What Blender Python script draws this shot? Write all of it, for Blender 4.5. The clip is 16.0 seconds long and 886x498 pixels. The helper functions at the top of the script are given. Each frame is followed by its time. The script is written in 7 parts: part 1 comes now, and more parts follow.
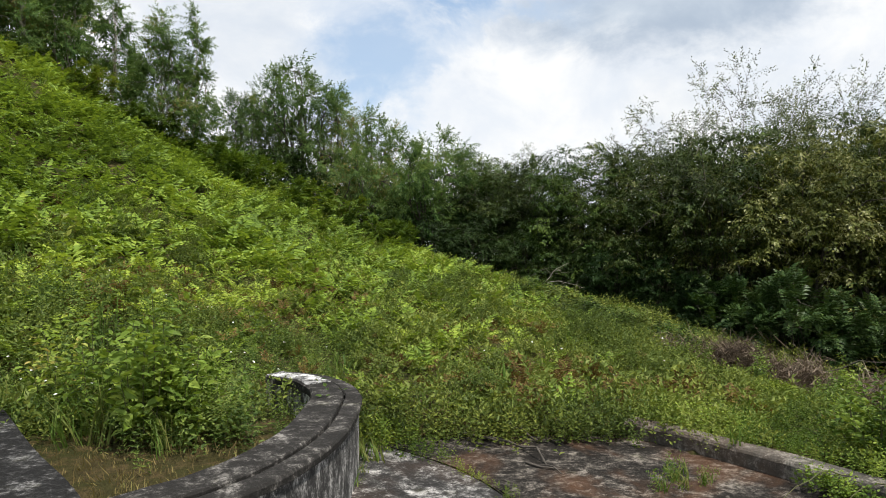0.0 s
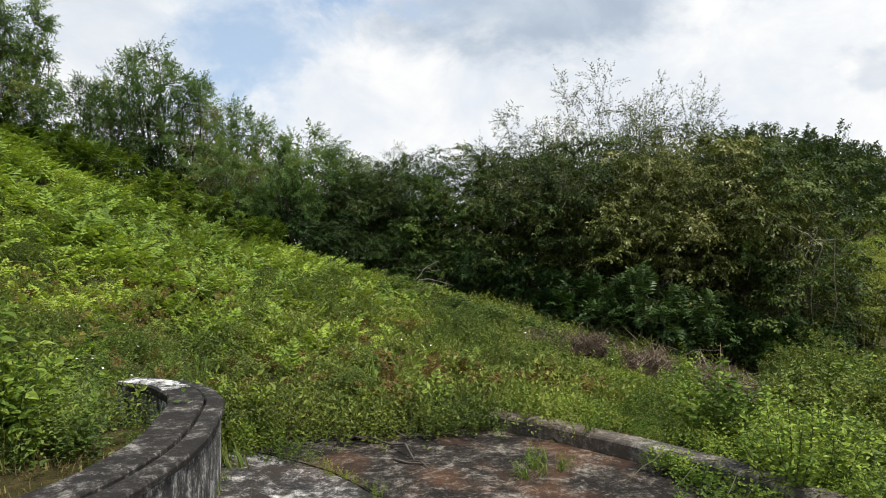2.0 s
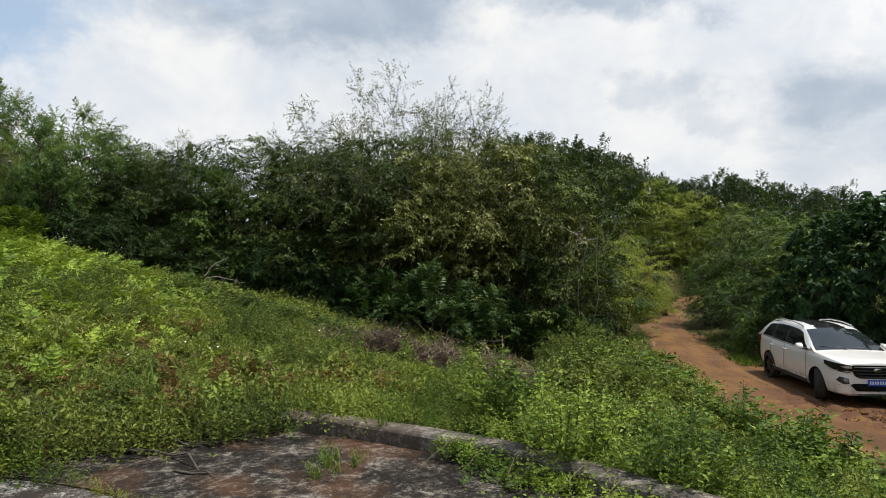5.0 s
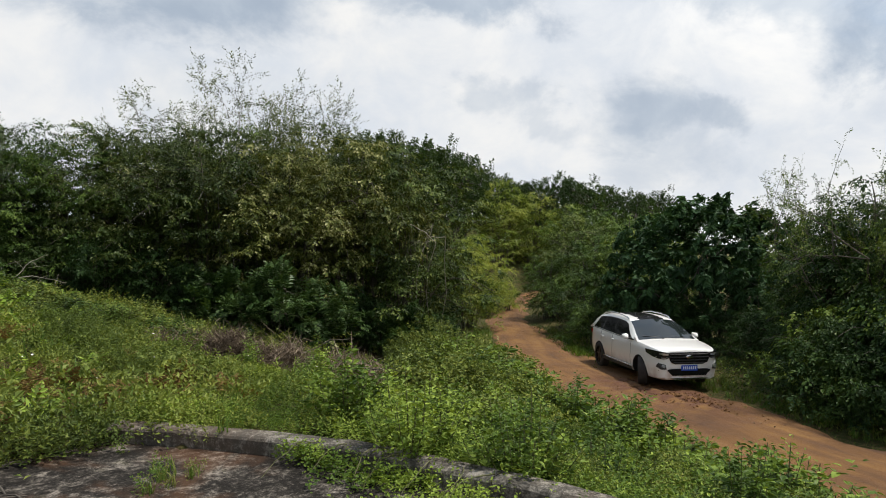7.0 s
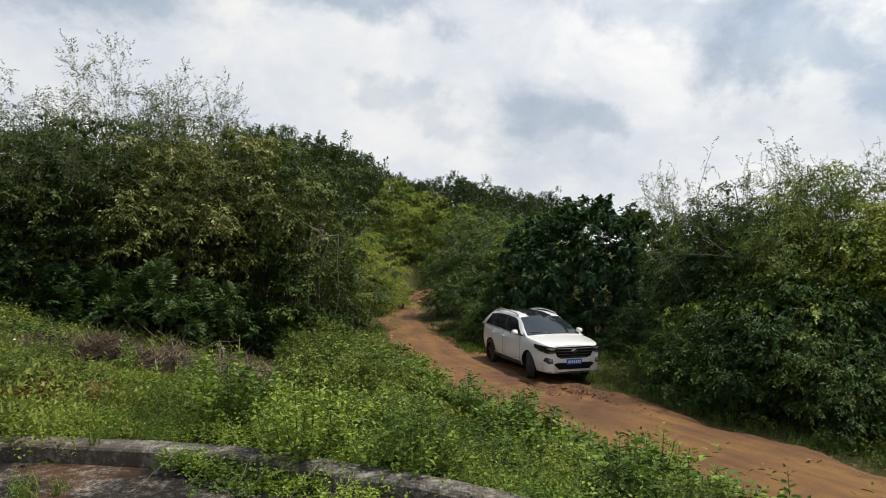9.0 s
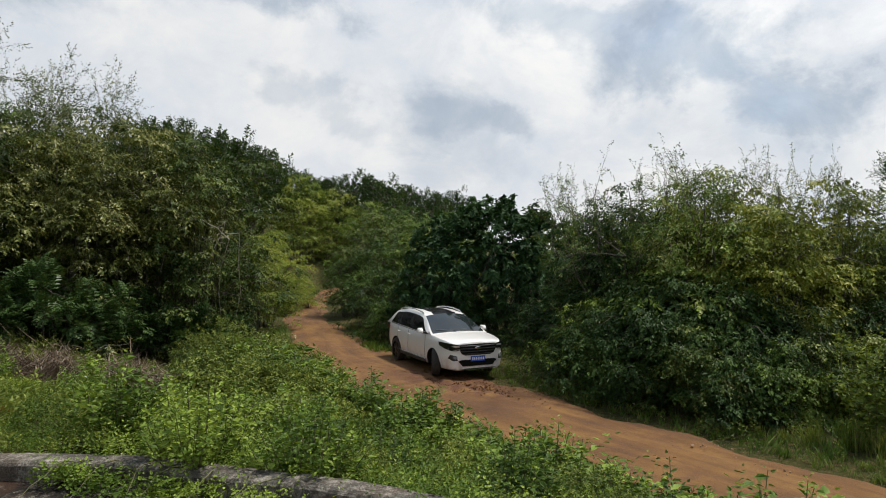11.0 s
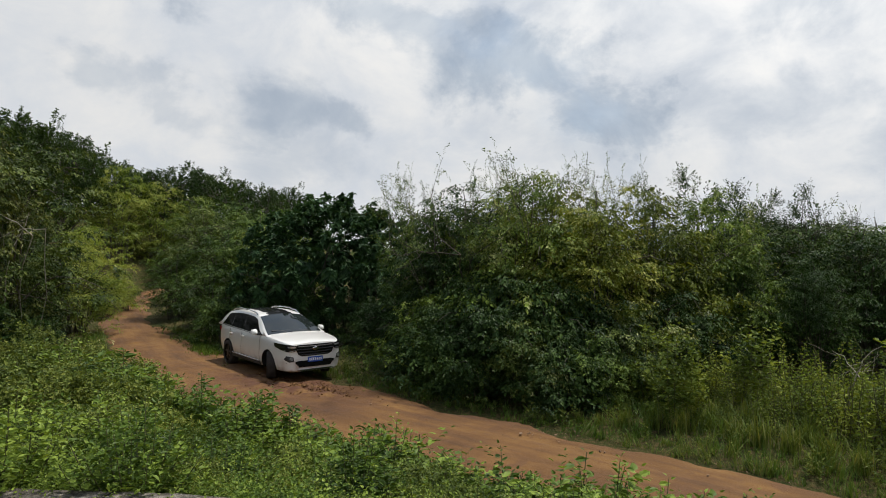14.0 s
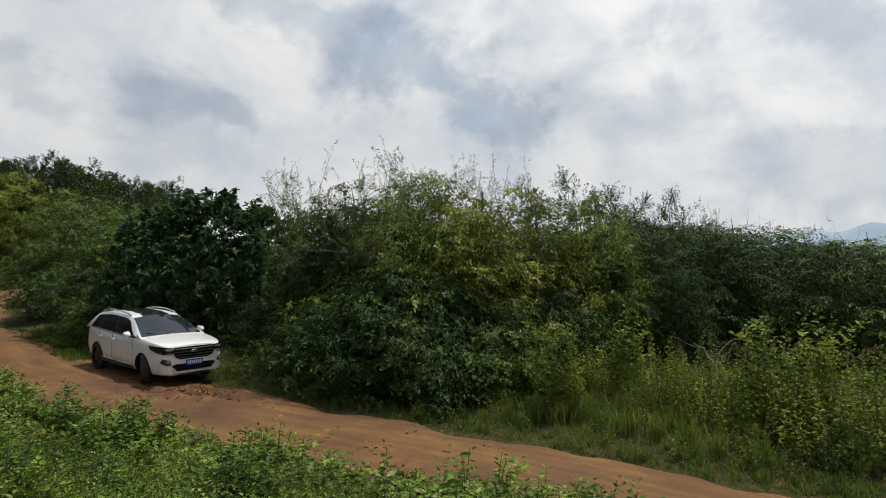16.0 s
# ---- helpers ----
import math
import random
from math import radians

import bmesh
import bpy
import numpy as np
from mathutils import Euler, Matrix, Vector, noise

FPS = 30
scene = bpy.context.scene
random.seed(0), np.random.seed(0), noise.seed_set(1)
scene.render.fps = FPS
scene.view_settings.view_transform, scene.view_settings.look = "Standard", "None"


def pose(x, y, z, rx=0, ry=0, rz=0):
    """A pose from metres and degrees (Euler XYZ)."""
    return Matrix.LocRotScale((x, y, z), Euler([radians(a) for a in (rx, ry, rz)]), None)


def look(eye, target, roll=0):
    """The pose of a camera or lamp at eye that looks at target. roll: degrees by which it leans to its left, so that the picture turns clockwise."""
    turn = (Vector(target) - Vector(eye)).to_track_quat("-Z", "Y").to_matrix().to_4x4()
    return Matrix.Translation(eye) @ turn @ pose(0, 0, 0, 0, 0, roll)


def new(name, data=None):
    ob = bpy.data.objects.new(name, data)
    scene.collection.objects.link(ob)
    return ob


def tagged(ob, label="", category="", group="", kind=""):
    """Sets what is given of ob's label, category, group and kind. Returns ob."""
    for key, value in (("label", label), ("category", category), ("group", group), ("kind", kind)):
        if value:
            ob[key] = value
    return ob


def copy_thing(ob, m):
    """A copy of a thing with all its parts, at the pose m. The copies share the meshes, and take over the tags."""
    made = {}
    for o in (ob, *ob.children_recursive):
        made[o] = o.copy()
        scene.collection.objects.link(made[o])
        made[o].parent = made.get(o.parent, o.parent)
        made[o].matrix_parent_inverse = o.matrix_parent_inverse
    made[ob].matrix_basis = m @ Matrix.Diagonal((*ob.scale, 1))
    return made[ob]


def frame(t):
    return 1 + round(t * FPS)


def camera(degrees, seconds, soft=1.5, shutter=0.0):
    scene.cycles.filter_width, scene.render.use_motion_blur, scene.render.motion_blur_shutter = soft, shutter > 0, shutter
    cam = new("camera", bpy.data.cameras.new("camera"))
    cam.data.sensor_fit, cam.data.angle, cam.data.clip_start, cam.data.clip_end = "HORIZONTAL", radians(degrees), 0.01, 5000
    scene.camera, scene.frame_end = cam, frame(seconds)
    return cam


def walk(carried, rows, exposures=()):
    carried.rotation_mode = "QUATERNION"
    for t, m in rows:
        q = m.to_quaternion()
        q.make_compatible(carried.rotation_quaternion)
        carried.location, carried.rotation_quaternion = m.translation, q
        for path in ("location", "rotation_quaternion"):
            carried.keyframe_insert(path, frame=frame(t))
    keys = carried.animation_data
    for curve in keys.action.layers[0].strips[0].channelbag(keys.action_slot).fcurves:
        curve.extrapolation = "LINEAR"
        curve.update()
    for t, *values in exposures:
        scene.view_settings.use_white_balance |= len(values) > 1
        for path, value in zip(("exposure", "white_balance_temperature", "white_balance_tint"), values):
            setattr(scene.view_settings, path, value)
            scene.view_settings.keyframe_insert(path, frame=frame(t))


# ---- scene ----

# ---------- camera ----------
cam = camera(67.17, 16.0, soft=1.0)
# seconds, eye, heading clockwise from +y, pitch, lean to the right (degrees)
TURN = [
    (0, 0.070, 0.023, 1.604, 0.00, 0.94, 0.08), (0.5, 0.075, 0.021, 1.604, 2.45, 0.89, 0.17), (1, 0.080, 0.020, 1.604, 5.43, 0.83, 0.16),
    (1.5, 0.085, 0.018, 1.604, 8.02, 0.80, 0.13), (2, 0.090, 0.016, 1.604, 11.00, 0.77, 0.13), (2.5, 0.092, 0.019, 1.603, 13.57, 0.76, 0.09),
    (3, 0.094, 0.022, 1.601, 16.62, 0.69, 0.12), (3.5, 0.097, 0.025, 1.600, 19.32, 0.63, 0.17), (4, 0.099, 0.028, 1.598, 22.38, 0.59, 0.12),
    (6.5, 0.134, 0.051, 1.607, 37.85, 0.30, -0.08), (7, 0.142, 0.050, 1.608, 41.20, 0.26, -0.10), (7.5, 0.149, 0.049, 1.610, 43.81, 0.21, -0.11),
    (8, 0.156, 0.048, 1.612, 46.18, 0.18, -0.13), (8.5, 0.163, 0.047, 1.613, 48.09, 0.15, -0.11), (9, 0.170, 0.046, 1.615, 50.26, 0.13, -0.16),
    (11.5, 0.172, -0.029, 1.630, 60.48, 0.00, -0.22), (12, 0.170, -0.023, 1.631, 62.96, 0.01, -0.25), (12.5, 0.168, -0.016, 1.631, 65.17, 0.03, -0.29),
    (13, 0.166, -0.010, 1.632, 67.67, 0.01, -0.36), (13.5, 0.164, -0.004, 1.633, 69.70, -0.01, -0.38), (14, 0.162, -0.011, 1.638, 72.04, -0.05, -0.41),
    (14.5, 0.161, -0.018, 1.642, 74.10, -0.07, -0.47), (15, 0.159, -0.025, 1.647, 76.65, -0.10, -0.54), (15.5, 0.157, -0.033, 1.651, 79.00, -0.11, -0.66),
    (16, 0.155, -0.040, 1.656, 81.53, -0.13, -0.71),
]
walk(cam, [(t, pose(x, y, z, 90 + p, 0, -h) @ pose(0, 0, 0, 0, 0, -r)) for t, x, y, z, h, p, r in TURN],
     exposures=[(0.0, 0.26), (4.0, 0.12), (9.0, 0.02), (13.0, -0.10), (16.0, -0.24)])


# ---------- node helpers ----------
def link(nt, out, sock):
    if isinstance(out, (int, float, tuple)):
        sock.default_value = out
    else:
        nt.links.new(out, sock)


def n_math(nt, op, a, b=0.0, clamp=False):
    n = nt.nodes.new("ShaderNodeMath")
    n.operation, n.use_clamp = op, clamp
    link(nt, a, n.inputs[0])
    link(nt, b, n.inputs[1])
    return n.outputs[0]


def n_vec(nt, op, a, b=(0, 0, 0)):
    n = nt.nodes.new("ShaderNodeVectorMath")
    n.operation = op
    link(nt, a, n.inputs[0])
    link(nt, b, n.inputs[1])
    return n.outputs["Value"] if op in ("LENGTH", "DOT_PRODUCT", "DISTANCE") else n.outputs["Vector"]


def n_noise(nt, vec, scale, detail=4.0, rough=0.55, warp=0.0, colour=False):
    n = nt.nodes.new("ShaderNodeTexNoise")
    link(nt, vec, n.inputs["Vector"])
    n.inputs["Scale"].default_value = scale
    n.inputs["Detail"].default_value = detail
    n.inputs["Roughness"].default_value = rough
    n.inputs["Distortion"].default_value = warp
    return n.outputs["Color"] if colour else n.outputs["Fac"]


def n_range(nt, v, a, b, c=0.0, d=1.0, smooth=True):
    n = nt.nodes.new("ShaderNodeMapRange")
    n.interpolation_type = "SMOOTHSTEP" if smooth else "LINEAR"
    link(nt, v, n.inputs["Value"])
    for key, val in (("From Min", a), ("From Max", b), ("To Min", c), ("To Max", d)):
        n.inputs[key].default_value = val
    return n.outputs["Result"]


def n_mix(nt, fac, a, b, blend="MIX"):
    n = nt.nodes.new("ShaderNodeMix")
    n.data_type, n.blend_type = "RGBA", blend
    link(nt, fac, n.inputs[0])
    link(nt, (*a, 1) if isinstance(a, tuple) else a, n.inputs[6])
    link(nt, (*b, 1) if isinstance(b, tuple) else b, n.inputs[7])
    return n.outputs[2]


def n_ramp(nt, fac, stops):
    n = nt.nodes.new("ShaderNodeValToRGB")
    cr = n.color_ramp
    while len(cr.elements) < len(stops):
        cr.elements.new(0.5)
    for e, (p, c) in zip(cr.elements, stops):
        e.position, e.color = p, (*c, 1)
    link(nt, fac, n.inputs[0])
    return n.outputs[0]


# ---------- daylight: a high, thinly veiled sun and a cloudy sky ----------
SUN_AZ, SUN_EL = 126.0, 69.0


def heading(az, el=0.0):
    a, e = radians(az), radians(el)
    return Vector((math.sin(a) * math.cos(e), math.cos(a) * math.cos(e), math.sin(e)))


def make_world():
    world = bpy.data.worlds.new("cloudy_sky")
    scene.world = world
    world.use_nodes = True
    nt = world.node_tree
    nt.nodes.clear()
    way = nt.nodes.new("ShaderNodeTexCoord").outputs["Generated"]
    sky = nt.nodes.new("ShaderNodeTexSky")
    sky.sky_type, sky.sun_disc = "NISHITA", False
    sky.sun_elevation, sky.sun_rotation = radians(SUN_EL), radians(SUN_AZ)
    sky.air_density, sky.dust_density, sky.ozone_density = 1.0, 2.0, 1.5
    blue = n_mix(nt, 1.0, n_mix(nt, 1.0, sky.outputs[0], (0.12, 0.12, 0.12), "MULTIPLY"), (0.17, 0.23, 0.28), "ADD")
    puff = n_vec(nt, "MULTIPLY", way, (1.0, 1.0, 1.35))
    big = n_noise(nt, puff, 2.2, 7.0, 0.55, 0.2)
    fine = n_noise(nt, puff, 6.5, 9.0, 0.6, 0.3)
    wisp = n_noise(nt, puff, 5.0, 7.0, 0.62, 0.2, colour=True)
    shift = n_vec(nt, "MULTIPLY", n_vec(nt, "SUBTRACT", wisp, (0.5, 0.5, 0.5)), (0.26, 0.26, 0.17))
    bent = n_vec(nt, "ADD", way, shift)

    def bank(az, el, wide, tall, lean=0.0, soft=0.8):
        """A soft-edged cloud round a direction: half its width and height in degrees."""
        az = az * 0.992
        c = heading(az, el)
        side = Vector((math.cos(radians(az)), -math.sin(radians(az)), 0.0))
        up = side.cross(c)
        s, u = math.cos(radians(lean)), math.sin(radians(lean))
        side, up = side * s + up * u, up * s - side * u
        off = n_vec(nt, "SUBTRACT", bent, tuple(c))
        a = n_math(nt, "DIVIDE", n_vec(nt, "DOT_PRODUCT", off, tuple(side)), math.radians(wide))
        b = n_math(nt, "DIVIDE", n_vec(nt, "DOT_PRODUCT", off, tuple(up)), math.radians(tall))
        d = n_math(nt, "SQRT", n_math(nt, "ADD", n_math(nt, "MULTIPLY", a, a), n_math(nt, "MULTIPLY", b, b)))
        return n_range(nt, n_math(nt, "ADD", d, n_math(nt, "MULTIPLY", n_math(nt, "SUBTRACT", fine, 0.5), 1.2)), 0.75 + soft * 0.5, 0.75 - soft * 0.5)

    # thin places where the blue shows
    gap = n_math(nt, "MULTIPLY", n_range(nt, fine, 0.40, 0.58), bank(3, 23, 13, 7))
    gap = n_math(nt, "MAXIMUM", gap, n_math(nt, "MULTIPLY", n_math(nt, "MULTIPLY", n_math(nt, "MAXIMUM", bank(-5.5, 17.5, 8, 4.5, -12), bank(-7, 14, 4.5, 3.5)), n_range(nt, fine, 0.34, 0.52, 0.25, 1.0)), 0.85))
    # a bright heaped cloud in front of the blue
    heap = n_math(nt, "MAXIMUM", bank(5, 14, 9, 3.6, 6, 0.3), bank(8, 17, 3.5, 3.0, 0, 0.3))
    gap = n_math(nt, "MULTIPLY", gap, n_math(nt, "SUBTRACT", 1.0, heap))
    far_gap = n_math(nt, "MULTIPLY", n_range(nt, big, 0.62, 0.74), 0.35)
    gap = n_math(nt, "MAXIMUM", gap, far_gap)
    # higher up the cloud breaks and the blue takes over
    sep = nt.nodes.new("ShaderNodeSeparateXYZ")
    link(nt, way, sep.inputs[0])
    high = n_math(nt, "MULTIPLY", n_range(nt, sep.outputs[2], 0.38, 0.8), n_range(nt, fine, 0.3, 0.55, 0.35, 1.0))
    gap = n_math(nt, "MAXIMUM", gap, high)
    # grey undersides
    grey = n_math(nt, "MULTIPLY", n_range(nt, big, 0.48, 0.66), 0.28)
    for az, el, wide, tall, lean, deep, soft in ((20, 20.5, 16, 5.0, 6, 1.0, 0.8), (33, 22.5, 9, 3.0, -6, 0.7, 0.7), (43, 21.0, 9, 3.6, -8, 0.95, 0.6), (46.5, 13.2, 4.4, 2.0, -22, 0.5, 0.8), (51, 11.0, 3.4, 1.6, -10, 0.4, 0.8),
                                                 (58.8, 10.4, 5.0, 3.2, 4, 0.85, 1.1), (63.6, 10.4, 3.6, 1.7, 0, 0.75, 1.0), (60, 7.0, 6, 2.4, 0, 0.4, 1.0), (70, 19.5, 12, 3.2, -14, 0.75, 0.7), (79, 15.0, 10, 4.0, -20, 1.0, 0.8), (87.5, 10.5, 6.5, 2.8, -16, 0.9, 0.8),
                                                 (99, 10.5, 11, 2.6, -8, 0.4, 0.9), (113, 6, 10, 3.0, 0, 0.5, 0.8), (101, 17, 5, 2.5, 0, 0.4, 0.8), (112, 19, 5, 4, 0, 0.4, 0.8)):
        grey = n_math(nt, "MAXIMUM", grey, n_math(nt, "MULTIPLY", bank(az, el, wide, tall, lean, soft), deep))
    billow = n_range(nt, fine, 0.3, 0.75, 0.0, 1.0)
    white = n_mix(nt, billow, (0.77, 0.82, 0.89), (0.99, 0.985, 0.97))
    dark = n_mix(nt, billow, (0.43, 0.51, 0.62), (0.61, 0.685, 0.77))
    cloud = n_mix(nt, grey, white, dark)
    # the veil is brighter towards the hidden sun
    near = n_range(nt, n_vec(nt, "DOT_PRODUCT", way, tuple(heading(SUN_AZ, SUN_EL))), 0.25, 0.92)
    cloud = n_mix(nt, n_math(nt, "MULTIPLY", near, n_range(nt, fine, 0.3, 0.65, 0.35, 1.0)), cloud, n_mix(nt, 1.0, cloud, (1.55, 1.53, 1.5), "MULTIPLY"))
    colour = n_mix(nt, gap, cloud, blue)
    bg = nt.nodes.new("ShaderNodeBackground")
    link(nt, colour, bg.inputs["Color"])
    bg.inputs["Strength"].default_value = 0.9
    out = nt.nodes.new("ShaderNodeOutputWorld")
    nt.links.new(bg.outputs[0], out.inputs[0])


make_world()
sun = new("sun", bpy.data.lights.new("sun", "SUN"))
sun.data.energy, sun.data.angle, sun.data.color = 4.3, radians(5), (1.0, 0.95, 0.86)
sun.matrix_world = look((0, 0, 60), tuple(Vector((0, 0, 60)) - heading(SUN_AZ, SUN_EL)))


# ---------- materials ----------
def material(name):
    m = bpy.data.materials.new(name)
    m.use_nodes = True
    nt = m.node_tree
    return m, nt, nt.nodes["Principled BSDF"], nt.nodes["Material Output"]


def bump(nt, bsdf, height, strength=0.4, distance=0.02):
    b = nt.nodes.new("ShaderNodeBump")
    b.inputs["Strength"].default_value, b.inputs["Distance"].default_value = strength, distance
    link(nt, height, b.inputs["Height"])
    nt.links.new(b.outputs[0], bsdf.inputs["Normal"])


def place_of(nt):
    return nt.nodes.new("ShaderNodeNewGeometry").outputs["Position"]


def leaf_material(name, stops, patch=0.5, glow=0.3, rough=0.5, spread=0.55):
    """Leaves: the colour goes by leaf and, in broad patches, by place. glow: the share of light let through."""
    m, nt, bsdf, out = material(name)
    geo = nt.nodes.new("ShaderNodeNewGeometry")
    # on shrubs and bank the patches also imitate sunlit clumps and shaded gaps
    where = n_noise(nt, geo.outputs["Position"], patch, 3.0)
    fac = n_math(nt, "ADD", n_math(nt, "MULTIPLY", geo.outputs["Random Per Island"], spread),
                 n_math(nt, "MULTIPLY", n_range(nt, where, 0.3, 0.7), 1.0 - spread))
    own = nt.nodes.new("ShaderNodeObjectInfo").outputs["Random"]
    fac = n_math(nt, "ADD", fac, n_math(nt, "MULTIPLY", n_math(nt, "SUBTRACT", own, 0.5), 0.28))
    col = n_ramp(nt, fac, stops)
    link(nt, col, bsdf.inputs["Base Color"])
    bsdf.inputs["Roughness"].default_value = rough
    bsdf.inputs["Specular IOR Level"].default_value = 0.13
    thin = nt.nodes.new("ShaderNodeBsdfTranslucent")
    link(nt, n_mix(nt, 1.0, col, (1.25, 1.15, 0.6), "MULTIPLY"), thin.inputs["Color"])
    mix = nt.nodes.new("ShaderNodeMixShader")
    mix.inputs[0].default_value = glow
    nt.links.new(bsdf.outputs[0], mix.inputs[1])
    nt.links.new(thin.outputs[0], mix.inputs[2])
    nt.links.new(mix.outputs[0], out.inputs["Surface"])
    return m


def plain(name, colour, rough=0.5, metal=0.0, vary=0.12, scale=8.0, spec=0.5):
    """A painted or moulded surface with faint dirt."""
    m, nt, bsdf, out = material(name)
    f = n_noise(nt, place_of(nt), scale, 5.0)
    col = n_mix(nt, n_range(nt, f, 0.35, 0.7), colour, tuple(c * (1 - vary) for c in colour))
    link(nt, col, bsdf.inputs["Base Color"])
    bsdf.inputs["Roughness"].default_value, bsdf.inputs["Metallic"].default_value = rough, metal
    bsdf.inputs["Specular IOR Level"].default_value = spec
    return m


def soil_material():
    m, nt, bsdf, out = material("weedy_soil")
    p = place_of(nt)
    a, b, c = n_noise(nt, p, 0.6, 5.0), n_noise(nt, p, 9.0, 8.0, 0.7), n_noise(nt, p, 55.0, 5.0, 0.65)
    col = n_ramp(nt, a, [(0.3, (0.028, 0.042, 0.010)), (0.55, (0.05, 0.058, 0.015)), (0.75, (0.095, 0.065, 0.03))])
    col = n_mix(nt, n_range(nt, b, 0.44, 0.64, 0.0, 0.85), col, (0.13, 0.092, 0.042))
    col = n_mix(nt, n_range(nt, c, 0.5, 0.66, 0.0, 0.75), col, (0.035, 0.026, 0.013))
    link(nt, col, bsdf.inputs["Base Color"])
    bsdf.inputs["Roughness"].default_value = 0.95
    bsdf.inputs["Specular IOR Level"].default_value = 0.1
    bump(nt, bsdf, n_math(nt, "ADD", b, n_math(nt, "MULTIPLY", c, 0.5)), 1.0, 0.08)
    return m


def clay_material():
    """Trodden red clay: pale dusty wheel tracks drawn out along the way, darker damp patches, small stones."""
    m, nt, bsdf, out = material("red_clay")
    p = place_of(nt)
    att = nt.nodes.new("ShaderNodeAttribute")
    att.attribute_name = "along"
    run = n_vec(nt, "MULTIPLY", att.outputs["Vector"], (0.35, 2.6, 1.0))
    a, b, c = n_noise(nt, p, 0.45, 5.0, 0.6, 0.4), n_noise(nt, p, 4.0, 7.0, 0.65), n_noise(nt, p, 34.0, 4.0, 0.6)
    s, d = n_noise(nt, run, 1.0, 6.0, 0.6, 0.3), n_noise(nt, p, 1.3, 6.0, 0.6, 0.8)
    mix = n_math(nt, "ADD", n_math(nt, "MULTIPLY", a, 0.5), n_math(nt, "MULTIPLY", s, 0.5))
    col = n_ramp(nt, mix, [(0.34, (0.058, 0.023, 0.006)), (0.5, (0.122, 0.053, 0.010)), (0.64, (0.200, 0.098, 0.021))])
    col = n_mix(nt, n_range(nt, b, 0.48, 0.72, 0.0, 0.7), col, (0.108, 0.047, 0.015))
    col = n_mix(nt, n_range(nt, d, 0.54, 0.70, 0.0, 0.6), col, (0.090, 0.037, 0.012))
    col = n_mix(nt, n_range(nt, c, 0.6, 0.72, 0.0, 0.45), col, (0.22, 0.125, 0.045))
    mud = nt.nodes.new("ShaderNodeAttribute")
    mud.attribute_name = "churn"
    wet = n_math(nt, "MULTIPLY", mud.outputs["Fac"], n_range(nt, n_noise(nt, p, 2.6, 7.0, 0.65, 0.6), 0.40, 0.56))
    col = n_mix(nt, n_math(nt, "MULTIPLY", wet, 0.85), col, (0.075, 0.023, 0.010))
    link(nt, col, bsdf.inputs["Base Color"])
    bsdf.inputs["Roughness"].default_value = 0.88
    h = n_math(nt, "ADD", n_math(nt, "ADD", b, n_math(nt, "MULTIPLY", c, 0.6)), n_math(nt, "MULTIPLY", s, 0.45))
    bump(nt, bsdf, h, 0.8, 0.04)
    return m


def concrete_material(name, light, black=0.5, rusty=0.0, streaks=False, tint=(1.0, 0.95, 0.88), soft=0.0):
    """Old cement plaster: pale where it is rubbed, grey between, black with lichen in ragged blotches, earth stains."""
    m, nt, bsdf, out = material(name)
    p = place_of(nt)
    q = n_vec(nt, "MULTIPLY", p, (1.0, 1.0, 0.5)) if streaks else p
    a, b = n_noise(nt, q, 3.4, 9.0, 0.70, 0.5), n_noise(nt, q, 17.0, 9.0, 0.74, 0.3)
    c, d = n_noise(nt, p, 70.0, 4.0, 0.65), n_noise(nt, p, 0.9, 5.0, 0.6, 0.5)
    blot = n_math(nt, "ADD", n_math(nt, "ADD", n_math(nt, "MULTIPLY", a, 0.42), n_math(nt, "MULTIPLY", b, 0.40)), n_math(nt, "MULTIPLY", c, 0.18))
    tone = [(black - 0.045, 0.05), (black + 0.0, 0.14), (black + 0.035, 0.42), (black + 0.10, 1.0)]
    tone = [(pos, k + (0.75 - k) * soft) for pos, k in tone]
    col = n_ramp(nt, blot, [(pos, tuple(light * k * t for t in tint)) for pos, k in tone])
    col = n_mix(nt, n_range(nt, d, 0.46, 0.62, 0.0, rusty), col, n_mix(nt, 0.55, col, (0.22, 0.105, 0.05)))
    col = n_mix(nt, n_range(nt, n_noise(nt, p, 3.4, 6.0, 0.6), 0.6, 0.7, 0.0, 0.35), col, (0.05, 0.05, 0.022))
    link(nt, col, bsdf.inputs["Base Color"])
    bsdf.inputs["Roughness"].default_value = 0.93
    bsdf.inputs["Specular IOR Level"].default_value = 0.1
    bump(nt, bsdf, n_math(nt, "ADD", b, n_math(nt, "MULTIPLY", c, 0.5)), 0.8, 0.02)
    return m


def bark_material(name, a, b):
    m, nt, bsdf, out = material(name)
    f = n_noise(nt, n_vec(nt, "MULTIPLY", place_of(nt), (1, 1, 0.3)), 14.0, 6.0, 0.65)
    link(nt, n_ramp(nt, f, [(0.3, a), (0.7, b)]), bsdf.inputs["Base Color"])
    bsdf.inputs["Roughness"].default_value = 0.9
    bump(nt, bsdf, f, 0.6, 0.02)
    return m


